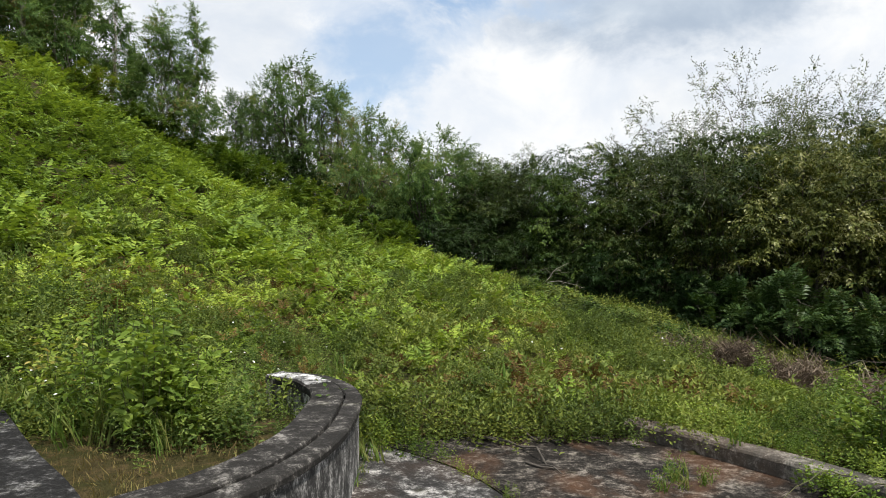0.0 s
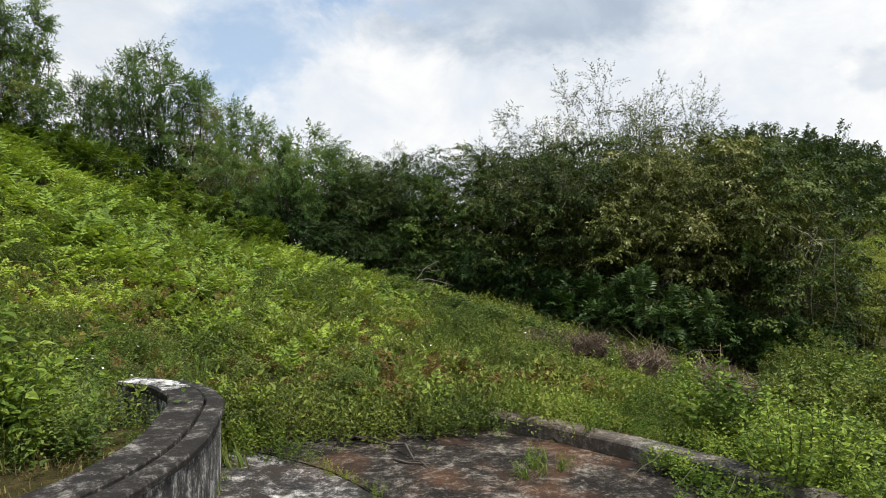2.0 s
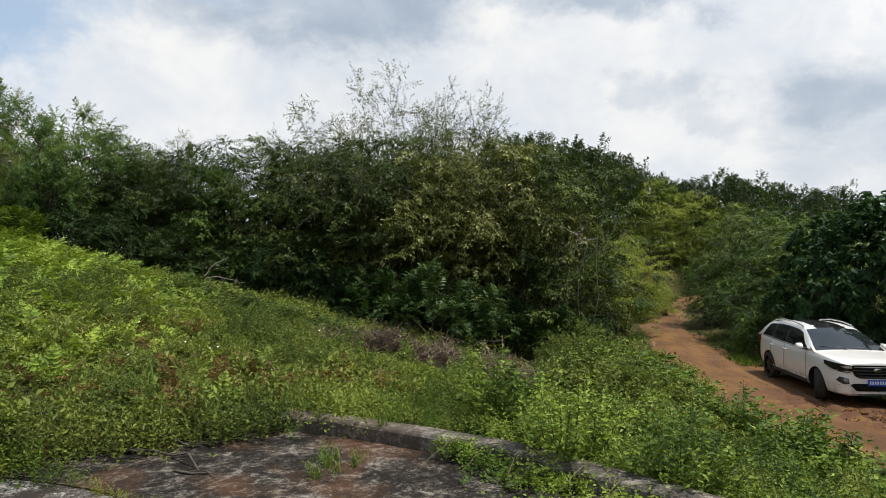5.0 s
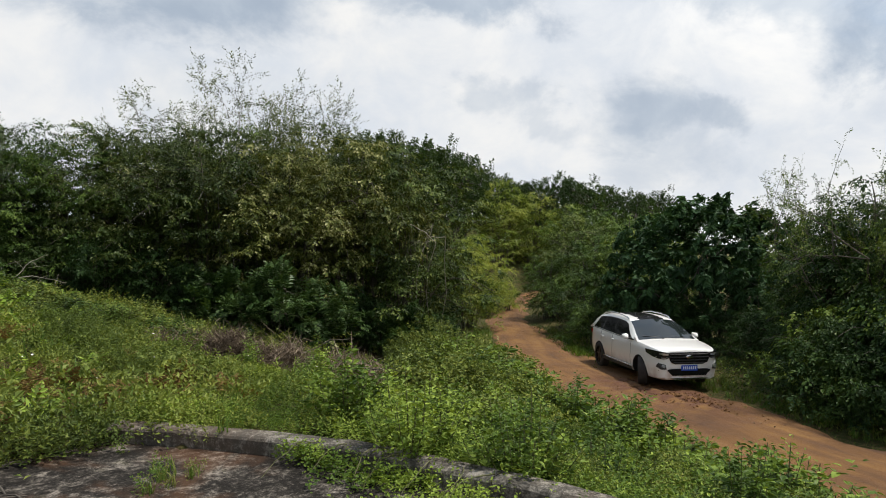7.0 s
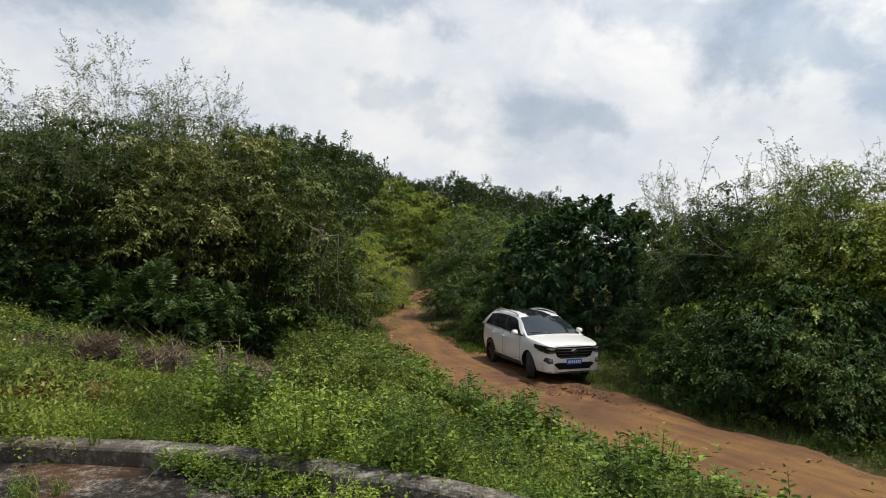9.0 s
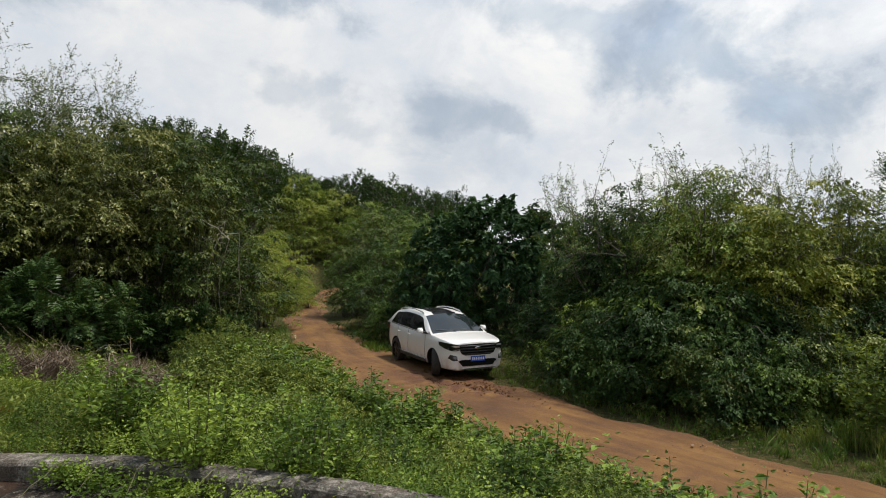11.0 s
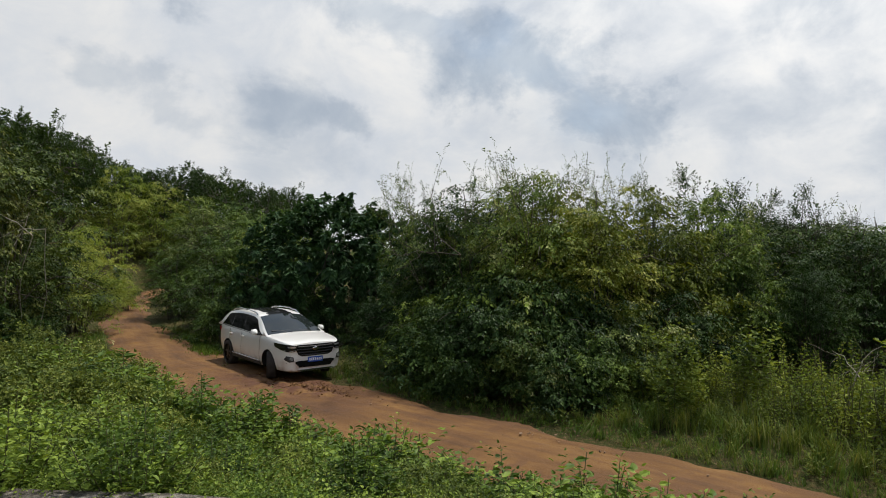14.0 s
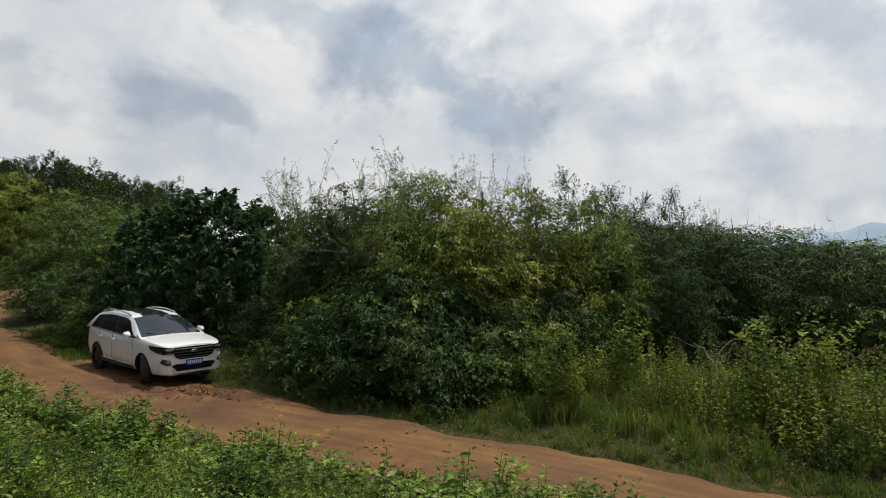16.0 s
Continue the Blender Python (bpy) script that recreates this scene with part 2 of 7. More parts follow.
SOIL, CLAY = soil_material(), clay_material()
WALL_STONE = concrete_material("blackened_plaster", 0.80, 0.515, streaks=True, tint=(1.0, 0.97, 0.92))
WALL_TOP = concrete_material("lichened_coping", 0.34, 0.528, tint=(1.0, 0.93, 0.84), soft=0.03)
WHITEWASH = concrete_material("worn_whitewash", 0.80, 0.47, tint=(1.0, 0.98, 0.94))
WING_TOP = concrete_material("mottled_coping", 0.32, 0.54, tint=(1.0, 0.97, 0.93))
SLAB_PALE = concrete_material("pale_cement", 0.55, 0.518, 0.15, tint=(1.0, 0.96, 0.9))
SLAB_BROWN = concrete_material("earth_stained_cement", 0.30, 0.515, 0.5, tint=(1.0, 0.88, 0.74))
KERB_STONE = concrete_material("grey_cement", 0.35, 0.495, 0.25, tint=(1.0, 0.91, 0.77), soft=0.22)
BARK = bark_material("grey_bark", (0.04, 0.033, 0.026), (0.11, 0.095, 0.075))
PALE_BARK = bark_material("pale_bark", (0.22, 0.19, 0.15), (0.40, 0.36, 0.30))
STEM = bark_material("green_stem", (0.05, 0.06, 0.02), (0.13, 0.12, 0.05))

FERN = leaf_material("fern_fronds", [(0.1, (0.093, 0.147, 0.026)), (0.5, (0.206, 0.303, 0.042)), (0.9, (0.351, 0.431, 0.068))], 0.28, 0.3)
WEED = leaf_material("weed_leaves", [(0.15, (0.057, 0.085, 0.023)), (0.5, (0.115, 0.155, 0.031)), (0.85, (0.227, 0.257, 0.053))], 0.5, 0.2)
GRASS = leaf_material("grass_blades", [(0.1, (0.05, 0.10, 0.02)), (0.6, (0.10, 0.17, 0.03)), (0.95, (0.22, 0.22, 0.07))], 0.7, 0.3)
STRAW = leaf_material("dead_stalks", [(0.1, (0.062, 0.046, 0.033)), (0.5, (0.158, 0.120, 0.086)), (0.95, (0.34, 0.275, 0.205))], 1.2, 0.05, 0.85)
GUM = leaf_material("gum_leaves", [(0.1, (0.045, 0.095, 0.03)), (0.5, (0.12, 0.20, 0.062)), (0.85, (0.21, 0.29, 0.10)), (0.97, (0.29, 0.20, 0.08))], 0.6, 0.38, 0.45)
WILLOW = leaf_material("pale_shrub_leaves", [(0.1, (0.012, 0.024, 0.006)), (0.5, (0.040, 0.064, 0.012)), (0.86, (0.088, 0.115, 0.022)), (0.98, (0.28, 0.29, 0.13))], 1.1, 0.15, 0.45, 0.45)
SIDE = leaf_material("roadside_shrub_leaves", [(0.1, (0.018, 0.038, 0.008)), (0.5, (0.085, 0.14, 0.020)), (0.84, (0.22, 0.29, 0.05)), (0.97, (0.42, 0.45, 0.18))], 1.1, 0.2, 0.42, 0.42)
BROADLEAF = leaf_material("large_dark_leaves", [(0.1, (0.014, 0.034, 0.014)), (0.55, (0.034, 0.078, 0.028)), (0.95, (0.065, 0.12, 0.042))], 0.8, 0.12, 0.55)
DEEP = leaf_material("dark_and_shaded_leaves", [(0.1, (0.011, 0.027, 0.008)), (0.6, (0.028, 0.060, 0.013)), (0.95, (0.065, 0.11, 0.022))], 0.6, 0.15, 0.5)
WOODS = leaf_material("far_wood_leaves", [(0.1, (0.020, 0.040, 0.011)), (0.6, (0.040, 0.073, 0.016)), (0.95, (0.08, 0.115, 0.027))], 0.3, 0.2)
LIME = leaf_material("yellowish_leaves", [(0.1, (0.069, 0.115, 0.017)), (0.5, (0.167, 0.230, 0.033)), (0.95, (0.333, 0.356, 0.088))], 0.5, 0.34)
HERB = leaf_material("tall_herb_leaves", [(0.1, (0.046, 0.080, 0.015)), (0.5, (0.125, 0.185, 0.026)), (0.95, (0.286, 0.342, 0.055))], 1.6, 0.24, 0.5, 0.4)
OLIVE = leaf_material("olive_shrub_leaves", [(0.1, (0.022, 0.036, 0.007)), (0.5, (0.11, 0.145, 0.017)), (0.85, (0.23, 0.25, 0.034)), (0.97, (0.38, 0.38, 0.11))], 1.0, 0.2, 0.45, 0.45)
PALE_TIP = leaf_material("pale_speckled_leaves", [(0.1, (0.014, 0.028, 0.008)), (0.5, (0.055, 0.088, 0.016)), (0.84, (0.15, 0.19, 0.042)), (0.98, (0.42, 0.44, 0.20))], 1.2, 0.18, 0.45, 0.4)
MOSS = leaf_material("mid_green_leaves", [(0.1, (0.013, 0.029, 0.007)), (0.5, (0.048, 0.092, 0.014)), (0.95, (0.165, 0.235, 0.047))], 0.9, 0.15, 0.42, 0.45)
FEATHER = leaf_material("feathery_fronds", [(0.1, (0.017, 0.035, 0.010)), (0.5, (0.035, 0.071, 0.018)), (0.95, (0.076, 0.118, 0.035))], 0.6, 0.14, 0.4)
GREY_LEAF = leaf_material("grey_feathery_leaves", [(0.1, (0.037, 0.056, 0.025)), (0.5, (0.100, 0.131, 0.056)), (0.95, (0.250, 0.288, 0.125))], 0.8, 0.35, 0.45)
WISP_LEAF = leaf_material("pale_tufted_leaves", [(0.1, (0.03, 0.055, 0.012)), (0.5, (0.085, 0.135, 0.028)), (0.95, (0.26, 0.30, 0.10))], 0.9, 0.3, 0.45)
BANK_GREEN = leaf_material("bank_shoot_leaves", [(0.1, (0.034, 0.066, 0.013)), (0.5, (0.099, 0.161, 0.024)), (0.95, (0.268, 0.351, 0.059))], 1.7, 0.26, 0.45, 0.4)
TALL_HERB = leaf_material("sunlit_herb_leaves", [(0.1, (0.053, 0.084, 0.016)), (0.5, (0.136, 0.189, 0.029)), (0.95, (0.282, 0.326, 0.057))], 1.3, 0.32, 0.45, 0.4)
CROWN_OLIVE = leaf_material("olive_crown_leaves", [(0.1, (0.016, 0.026, 0.007)), (0.5, (0.066, 0.084, 0.017)), (0.84, (0.165, 0.18, 0.045)), (0.98, (0.36, 0.36, 0.17))], 1.1, 0.2, 0.45, 0.42)
TUSSOCK = leaf_material("tussock_blades", [(0.1, (0.054, 0.090, 0.018)), (0.6, (0.126, 0.171, 0.032)), (0.95, (0.252, 0.243, 0.081))], 1.0, 0.3)
PETAL = plain("white_petals", (0.75, 0.74, 0.68), 0.6)


# ---------- mesh helpers ----------


def mesh_of(name, verts, quads, mat, smooth=False):
    """A mesh from arrays of corners and four-cornered faces."""
    verts, quads = np.asarray(verts, np.float32), np.asarray(quads, np.int32)
    me = bpy.data.meshes.new(name)
    me.vertices.add(len(verts))
    me.vertices.foreach_set("co", verts.ravel())
    me.loops.add(quads.size)
    me.loops.foreach_set("vertex_index", quads.ravel())
    me.polygons.add(len(quads))
    me.polygons.foreach_set("loop_start", np.arange(0, quads.size, 4, dtype=np.int32))
    me.polygons.foreach_set("use_smooth", np.full(len(quads), smooth))
    me.update(calc_edges=True)
    me.materials.append(mat)
    return me


def adopt(ob, parent):
    if parent is not None:
        ob.parent = parent
    return ob


def part(name, bm, mat, parent, label="", smooth=False):
    """Links a bmesh as one mesh object under a thing or a part."""
    me = bpy.data.meshes.new(name)
    bmesh.ops.recalc_face_normals(bm, faces=bm.faces)
    bm.to_mesh(me)
    bm.free()
    me.materials.append(mat)
    if smooth:
        me.polygons.foreach_set("use_smooth", np.ones(len(me.polygons), bool))
    ob = adopt(new(name, me), parent)
    return tagged(ob, label) if label else ob


def unit(v):
    return v / np.maximum(np.linalg.norm(v, axis=-1, keepdims=True), 1e-9)


def smooth(a, b, v):
    u = np.clip((v - a) / (b - a), 0, 1)
    return u * u * (3 - 2 * u)


def lumps(x, y, scale, seed=0.0):
    """Cheap smooth unevenness, about -1 to 1."""
    x, y = np.asarray(x) * scale + seed, np.asarray(y) * scale - seed
    return (np.sin(x * 1.7 + 1.3 * np.sin(y * 1.1)) + np.sin(y * 2.1 + 1.7 * np.sin(x * 0.9 + 2)) + np.sin((x + y) * 1.3 + 4)) / 3


# ---------- the lie of the land ----------
ROAD_LINE = np.array([(5.26, -13.15), (7.02, -8.70), (9.45, -3.61), (11.16, -0.08), (12.24, 2.78), (13.43, 5.88), (14.84, 9.62), (17.14, 13.82), (21.53, 19.38), (25.92, 24.37), (34.05, 31.61), (46.14, 37.90), (65.96, 42.52)])
ROAD_HALF = np.array([1.88, 1.88, 1.88, 1.82, 1.82, 1.93, 2.32, 1.99, 1.38, 1.22, 1.22, 1.22, 1.22])
ROAD_Z = np.array([-2.19, -2.13, -2.10, -2.06, -2.02, -1.98, -1.94, -1.91, -1.91, -1.88, -1.82, -1.52, -1.30])
KERB = [(1.71, 6.17), (2.12, 5.63), (2.46, 5.10), (2.73, 4.63), (2.94, 4.22), (3.10, 3.62), (3.21, 3.24), (3.31, 2.84), (3.38, 2.25), (3.41, 1.4), (3.40, 0.2), (3.3, -1.2)]


JOINT = [(-0.72, 6.0), (-0.42, 5.76), (-0.14, 5.50), (0.13, 5.2), (0.32, 4.9), (0.54, 4.45), (0.83, 3.6), (0.93, 2.6), (0.88, 1.2), (0.68, -1.0)]


def road_at(x, y):
    """Distance from the road's middle, its half width and its height there."""
    best = np.full(np.shape(x), 1e9)
    half, level = np.zeros(np.shape(x)), np.zeros(np.shape(x))
    for i in range(len(ROAD_LINE) - 1):
        a, b = ROAD_LINE[i], ROAD_LINE[i + 1]
        d = b - a
        t = np.clip(((x - a[0]) * d[0] + (y - a[1]) * d[1]) / (d @ d), 0, 1)
        r = np.hypot(x - a[0] - t * d[0], y - a[1] - t * d[1])
        near = r < best
        best = np.where(near, r, best)
        half = np.where(near, ROAD_HALF[i] + t * (ROAD_HALF[i + 1] - ROAD_HALF[i]), half)
        level = np.where(near, ROAD_Z[i] + t * (ROAD_Z[i + 1] - ROAD_Z[i]), level)
    return best, half, level


def in_court(x, y):
    """1 on the paved court, 0 off it."""
    ky, kx = [p[1] for p in KERB][::-1], [p[0] for p in KERB][::-1]
    edge = np.interp(y, ky, kx)
    behind = (x < -0.95) & (y > 2.2 - 0.2 * x)
    return (x < edge + 0.05) & (x > -7) & (y < 6.12) & (y > -6) & ~behind


def ground_z(x, y):
    x, y = np.asarray(x, float), np.asarray(y, float)
    # the hill levels off behind the first trees
    r = np.hypot(x, y)
    back = np.where(x < 4, np.minimum(1.0, 26.5 / np.maximum(r, 0.1)), 1.0)
    x0, y0, x, y = x, y, x * back, y * back
    west = np.maximum(1.2 - x, 0)
    share = 0.42 + 0.58 * smooth(5, 20, y)
    z = 0.03 + (0.25 * west + 0.0165 * west ** 2) * share + 0.055 * np.clip(y - 6, 0, 30)
    k = smooth(6, 14, y)
    steep = 0.30 - 0.08 * k + 0.20 * smooth(6.5, 1.5, y)
    z = z - steep * np.maximum(x - (3.45 - 2.25 * k), 0)
    bed = smooth(-0.6, -1.1, x) * smooth(7.6, 6.0, y - 0.15 * (x + 2))
    z = np.minimum(z, z + (0.27 - z) * bed)
    z = z + 0.05 * lumps(x, y, 0.9) * (1 - 0.7 * bed) + 0.10 * lumps(x, y, 0.35, 3) * (1 - 0.8 * bed)
    low = -1.98 + 0.012 * np.clip(x - 15.5, 0, 60)
    z = low + 0.35 * np.logaddexp(0, (z - low) / 0.35)
    x, y = x0, y0
    # wooded hill beyond the bend
    z = z + 6.8 * np.exp(-(((x - 52) / 24) ** 2 + ((y - 66) / 22) ** 2)) + 3.0 * np.exp(-(((x - 70) / 22) ** 2 + ((y - 48) / 18) ** 2))
    r, half, level = road_at(x, y)
    z = z + (level - 0.07 - z) * smooth(half + 1.3, half - 0.1, r)
    return np.where(in_court(x, y), -0.12, z)


def axis(lo, hi, step, far):
    core = list(np.arange(lo, hi + step, step))
    s, a, b = step, lo, hi + step
    left, right = [], []
    while a > -far:
        s *= 1.28
        a, b = a - s, b + s
        left.append(a)
        right.append(b)
    return np.array(left[::-1] + core + right)


def grid_quads(n, m):
    i = np.arange(n - 1)[:, None] * m + np.arange(m - 1)[None]
    return np.stack([i, i + m, i + m + 1, i + 1], -1).reshape(-1, 4)


def make_ground():
    xs, ys = axis(-26, 40, 0.31, 3500), axis(-8, 44, 0.31, 3500)
    gx, gy = np.meshgrid(xs, ys, indexing="ij")
    v = np.stack([gx, gy, ground_z(gx, gy)], -1).reshape(-1, 3)
    tagged(new("ground", mesh_of("ground", v, grid_quads(len(xs), len(ys)), SOIL, True)),
           "weedy brown soil slope falling from the hill to the track", "ground", kind="structure")


def make_road():
    """The clay track: two wheel ruts, a low crown and crumbled edges."""
    pts, half, level = [], [], []
    for i in range(len(ROAD_LINE) - 1):
        n = max(2, int(np.linalg.norm(ROAD_LINE[i + 1] - ROAD_LINE[i]) / 0.14))
        for k in range(n):
            t = k / n
            pts.append(ROAD_LINE[i] * (1 - t) + ROAD_LINE[i + 1] * t)
            half.append(ROAD_HALF[i] * (1 - t) + ROAD_HALF[i + 1] * t)
            level.append(ROAD_Z[i] * (1 - t) + ROAD_Z[i + 1] * t)
    pts, half, level = np.array(pts), np.array(half), np.array(level)
    ker = np.hanning(31) / np.hanning(31).sum()
    for c in range(2):
        pts[:, c] = np.convolve(np.pad(pts[:, c], 15, "edge"), ker, "valid")
    way = unit(np.gradient(pts, axis=0))
    side = np.stack([way[:, 1], -way[:, 0]], -1)
    us = np.linspace(-1, 1, 41)
    x = pts[:, 0, None] + side[:, 0, None] * us * (half[:, None] + 0.45)
    y = pts[:, 1, None] + side[:, 1, None] * us * (half[:, None] + 0.45)
    off = np.abs(us) * (half[:, None] + 0.45)
    rough = 0.5 + 0.5 * lumps(x, y, 1.1, 5)
    z = level[:, None] + 0.03 * np.cos(off * 1.3)
    z = z - 0.06 * np.exp(-((off - 0.85) / 0.22) ** 2) * rough
    z = z + 0.008 * lumps(x, y, 5.0) + 0.008 * lumps(x, y, 2.2, 9) + 0.008 * lumps(x, y, 13.0, 2)
    # churned, rutted mud in front of the parked car
    run, off_ = (x - 15.5) * -0.32 + (y - 9.2) * -0.95, (x - 15.5) * 0.95 + (y - 9.2) * -0.32
    mud = np.exp(-((run / 2.3) ** 2 + (off_ / 1.0) ** 2))
    z = z + mud * (0.05 * lumps(x, y, 4.0, 1) + 0.06 * lumps(run * 0.6, off_ * 2.4, 3.6, 4) + 0.03 * lumps(x, y, 11.0, 2))
    z = z - 0.22 * smooth(half[:, None] - 0.55, half[:, None] + 0.45, off + 0.30 * lumps(x, y, 0.9, 7) + 0.10 * lumps(x, y, 2.7, 3))
    v = np.stack([x, y, z], -1).reshape(-1, 3)
    me = mesh_of("road", v, grid_quads(len(pts), len(us)), CLAY, True)
    run = np.concatenate([[0], np.cumsum(np.linalg.norm(np.diff(pts, axis=0), axis=1))])
    along = np.stack([np.repeat(run[:, None], len(us), 1), us * (half[:, None] + 0.45), np.zeros_like(x)], -1)
    me.attributes.new("along", "FLOAT_VECTOR", "POINT").data.foreach_set("vector", along.astype(np.float32).ravel())
    me.attributes.new("churn", "FLOAT", "POINT").data.foreach_set("value", np.clip(1.5 * mud, 0, 1).astype(np.float32).ravel())
    tagged(new("road", me),
           "rutted red clay track curving past the parked car", "dirt road", kind="structure")


make_ground()
make_road()


# ---------- the paved forecourt with its low walls ----------
def ribbon(bm, line, rows):
    """A strip along a plan line: rows are (offset to the right, height); returns nothing, fills bm, ends closed."""
    line = np.array(line, float)
    way = unit(np.gradient(line, axis=0))
    side = np.stack([way[:, 1], -way[:, 0]], -1)
    rings = []
    for i in range(len(line)):
        ring = []
        for o, z in rows:
            wob = 0.006 * lumps(line[i, 0] * 3 + o, line[i, 1] * 3 + z, 3.0)
            ring.append(bm.verts.new((line[i, 0] + side[i, 0] * (o + wob), line[i, 1] + side[i, 1] * (o + wob), z + wob)))
        rings.append(ring)
    n = len(rows)
    for a, b in zip(rings, rings[1:]):
        for k in range(n):
            bm.faces.new((a[k], a[(k + 1) % n], b[(k + 1) % n], b[k]))
    bm.faces.new(rings[0][::-1])
    bm.faces.new(rings[-1])


def curve_through(points, step):
    """A smooth line through plan points."""
    p = np.array(points, float)
    p = np.vstack([2 * p[0] - p[1], p, 2 * p[-1] - p[-2]])
    out = []
    for i in range(1, len(p) - 2):
        n = max(2, int(np.linalg.norm(p[i + 1] - p[i]) / step))
        for k in range(n):
            t = k / n
            out.append(0.5 * (2 * p[i] + (p[i + 1] - p[i - 1]) * t + (2 * p[i - 1] - 5 * p[i] + 4 * p[i + 1] - p[i + 2]) * t * t
                              + (3 * p[i] - p[i - 1] - 3 * p[i + 1] + p[i + 2]) * t ** 3))
    out.append(p[-2])
    return np.array(out)


def slab(name, outline, top, thick, mat, label):
    """A cement slab, finely divided and slightly uneven, with a worn edge."""
    bm = bmesh.new()
    face = bm.faces.new([bm.verts.new((x, y, top)) for x, y in outline])
    ring = bmesh.ops.extrude_face_region(bm, geom=[face])
    for e in ring["geom"]:
        if isinstance(e, bmesh.types.BMVert):
            e.co.z -= thick
    bmesh.ops.bevel(bm, geom=[e for e in bm.edges if all(v.co.z > top - 0.001 for v in e.verts)], offset=0.012, segments=2, affect="EDGES")
    ob = part(name, bm, mat, None)
    return tagged(ob, label, "paving", kind="structure")


def make_court():
    kerb = curve_through(KERB, 0.12)
    joint = curve_through(JOINT, 0.15)
    brown = [tuple(p) for p in joint[::-1] + np.array((0.02, 0.01))] + [(0.4, 6.22), (1.5, 6.2)] + [(x + 0.02, y) for x, y in kerb]
    slab("paving_brown", brown, 0.0, 0.12, SLAB_BROWN, "earth-stained cement forecourt with dry soil washed over it")
    pale = [tuple(p) for p in joint - np.array((0.02, 0.01))] + [(-6.42, -1.00), (-6.42, 2.00), (-1.12, 2.20), (-0.72, 3.20), (-0.62, 4.50), (-0.77, 5.60)]
    slab("paving_pale", pale, 0.02, 0.14, SLAB_PALE, "pale cement slab blotched with black lichen")
    # kerb, cast in lengths
    thing = tagged(new("kerb"), "worn grey cement kerb edging the forecourt", "kerb", kind="structure")
    for a, b in ((0, 26), (26, 44), (44, 60), (60, len(kerb) - 1)):
        seg = np.array(kerb[a:b + 1])
        if len(seg) < 3:
            continue
        seg[0] += (seg[1] - seg[0]) * 0.05
        seg[-1] += (seg[-2] - seg[-1]) * 0.05
        bm = bmesh.new()
        ribbon(bm, seg, [(0.0, -0.1), (0.004, 0.105), (-0.008, 0.125), (-0.03, 0.138), (-0.11, 0.143), (-0.185, 0.14), (-0.21, 0.126), (-0.22, -0.1)])
        for v in bm.verts:
            if v.co.z > 0:
                v.co.z += 0.008 * float(lumps(v.co.x, v.co.y, 3.0, 2)) + 0.005 * float(lumps(v.co.x, v.co.y, 14.0, 5))
        part("kerb_length", bm, KERB_STONE, thing)
    # curved arm wall, with a raised rear coping
    mid = curve_through([(-1.42, 6.20), (-1.16, 6.02), (-0.90, 5.68), (-0.76, 5.25), (-0.72, 4.74), (-0.72, 4.15), (-0.82, 3.58), (-1.02, 3.12),
                         (-1.37, 2.72), (-1.87, 2.45), (-2.52, 2.30), (-3.32, 2.25)], 0.08)[::-1]
    wall = tagged(new("arm_wall"), "low curved grave wall of blackened whitewashed cement", "low wall", kind="structure")
    bm = bmesh.new()
    ribbon(bm, mid, [(-0.19, -0.1), (-0.19, 0.50), (-0.05, 0.50), (0.165, 0.50), (0.17, -0.1)])
    part("wall_body", bm, WALL_STONE, wall)
    bm = bmesh.new()
    ribbon(bm, mid, [(-0.20, 0.503), (-0.20, 0.56), (-0.185, 0.572), (0.035, 0.572), (0.045, 0.562), (0.045, 0.503)])
    part("coping", bm, WALL_TOP, wall, "grey lichened cement coping")
    bm = bmesh.new()
    ribbon(bm, mid, [(0.057, 0.503), (0.057, 0.545), (0.068, 0.556), (0.175, 0.55), (0.19, 0.535), (0.19, 0.503)])
    part("ledge", bm, WALL_TOP, wall, "narrow cement ledge along the front")
    bm = bmesh.new()
    ribbon(bm, mid[-9:], [(-0.185, 0.574), (-0.18, 0.578), (0.02, 0.578), (0.03, 0.574)])
    part("end_cap", bm, WHITEWASH, wall, "whitewashed end of the coping")
    # straight wing beside it
    wing = tagged(new("wing_wall"), "broad low cement wing wall, mottled black and grey", "low wall", kind="structure")
    line = curve_through([(-4.32, 6.30), (-3.30, 5.10), (-2.47, 4.10), (-1.98, 3.56), (-1.72, 3.25), (-1.44, 2.92)], 0.1)
    bm = bmesh.new()
    ribbon(bm, line, [(-0.02, -0.1), (-0.025, 0.425), (-0.045, 0.45), (0.72, 0.46), (0.75, 0.44), (0.75, -0.1)])
    part("wall_body", bm, WING_TOP, wing)


make_court()


# ---------- plants: sprays of leaves, set many times over ----------
def leaf_at(base, way, up, length, width, fold=0.25):
    """Leaves as folded lozenges: arrays of base points, directions and upper sides."""
    way, n = unit(way), len(base)
    side = unit(np.cross(way, up))
    top = np.cross(side, way)
    length, width = np.broadcast_to(length, n)[:, None], np.broadcast_to(width, n)[:, None]
    mid = base + way * length * 0.45
    v = np.stack([base, mid + side * width * 0.5 + top * width * fold, base + way * length - top * length * 0.12,
                  mid - side * width * 0.5 + top * width * fold], 1)
    return v.reshape(-1, 3), np.arange(4 * n).reshape(n, 4)


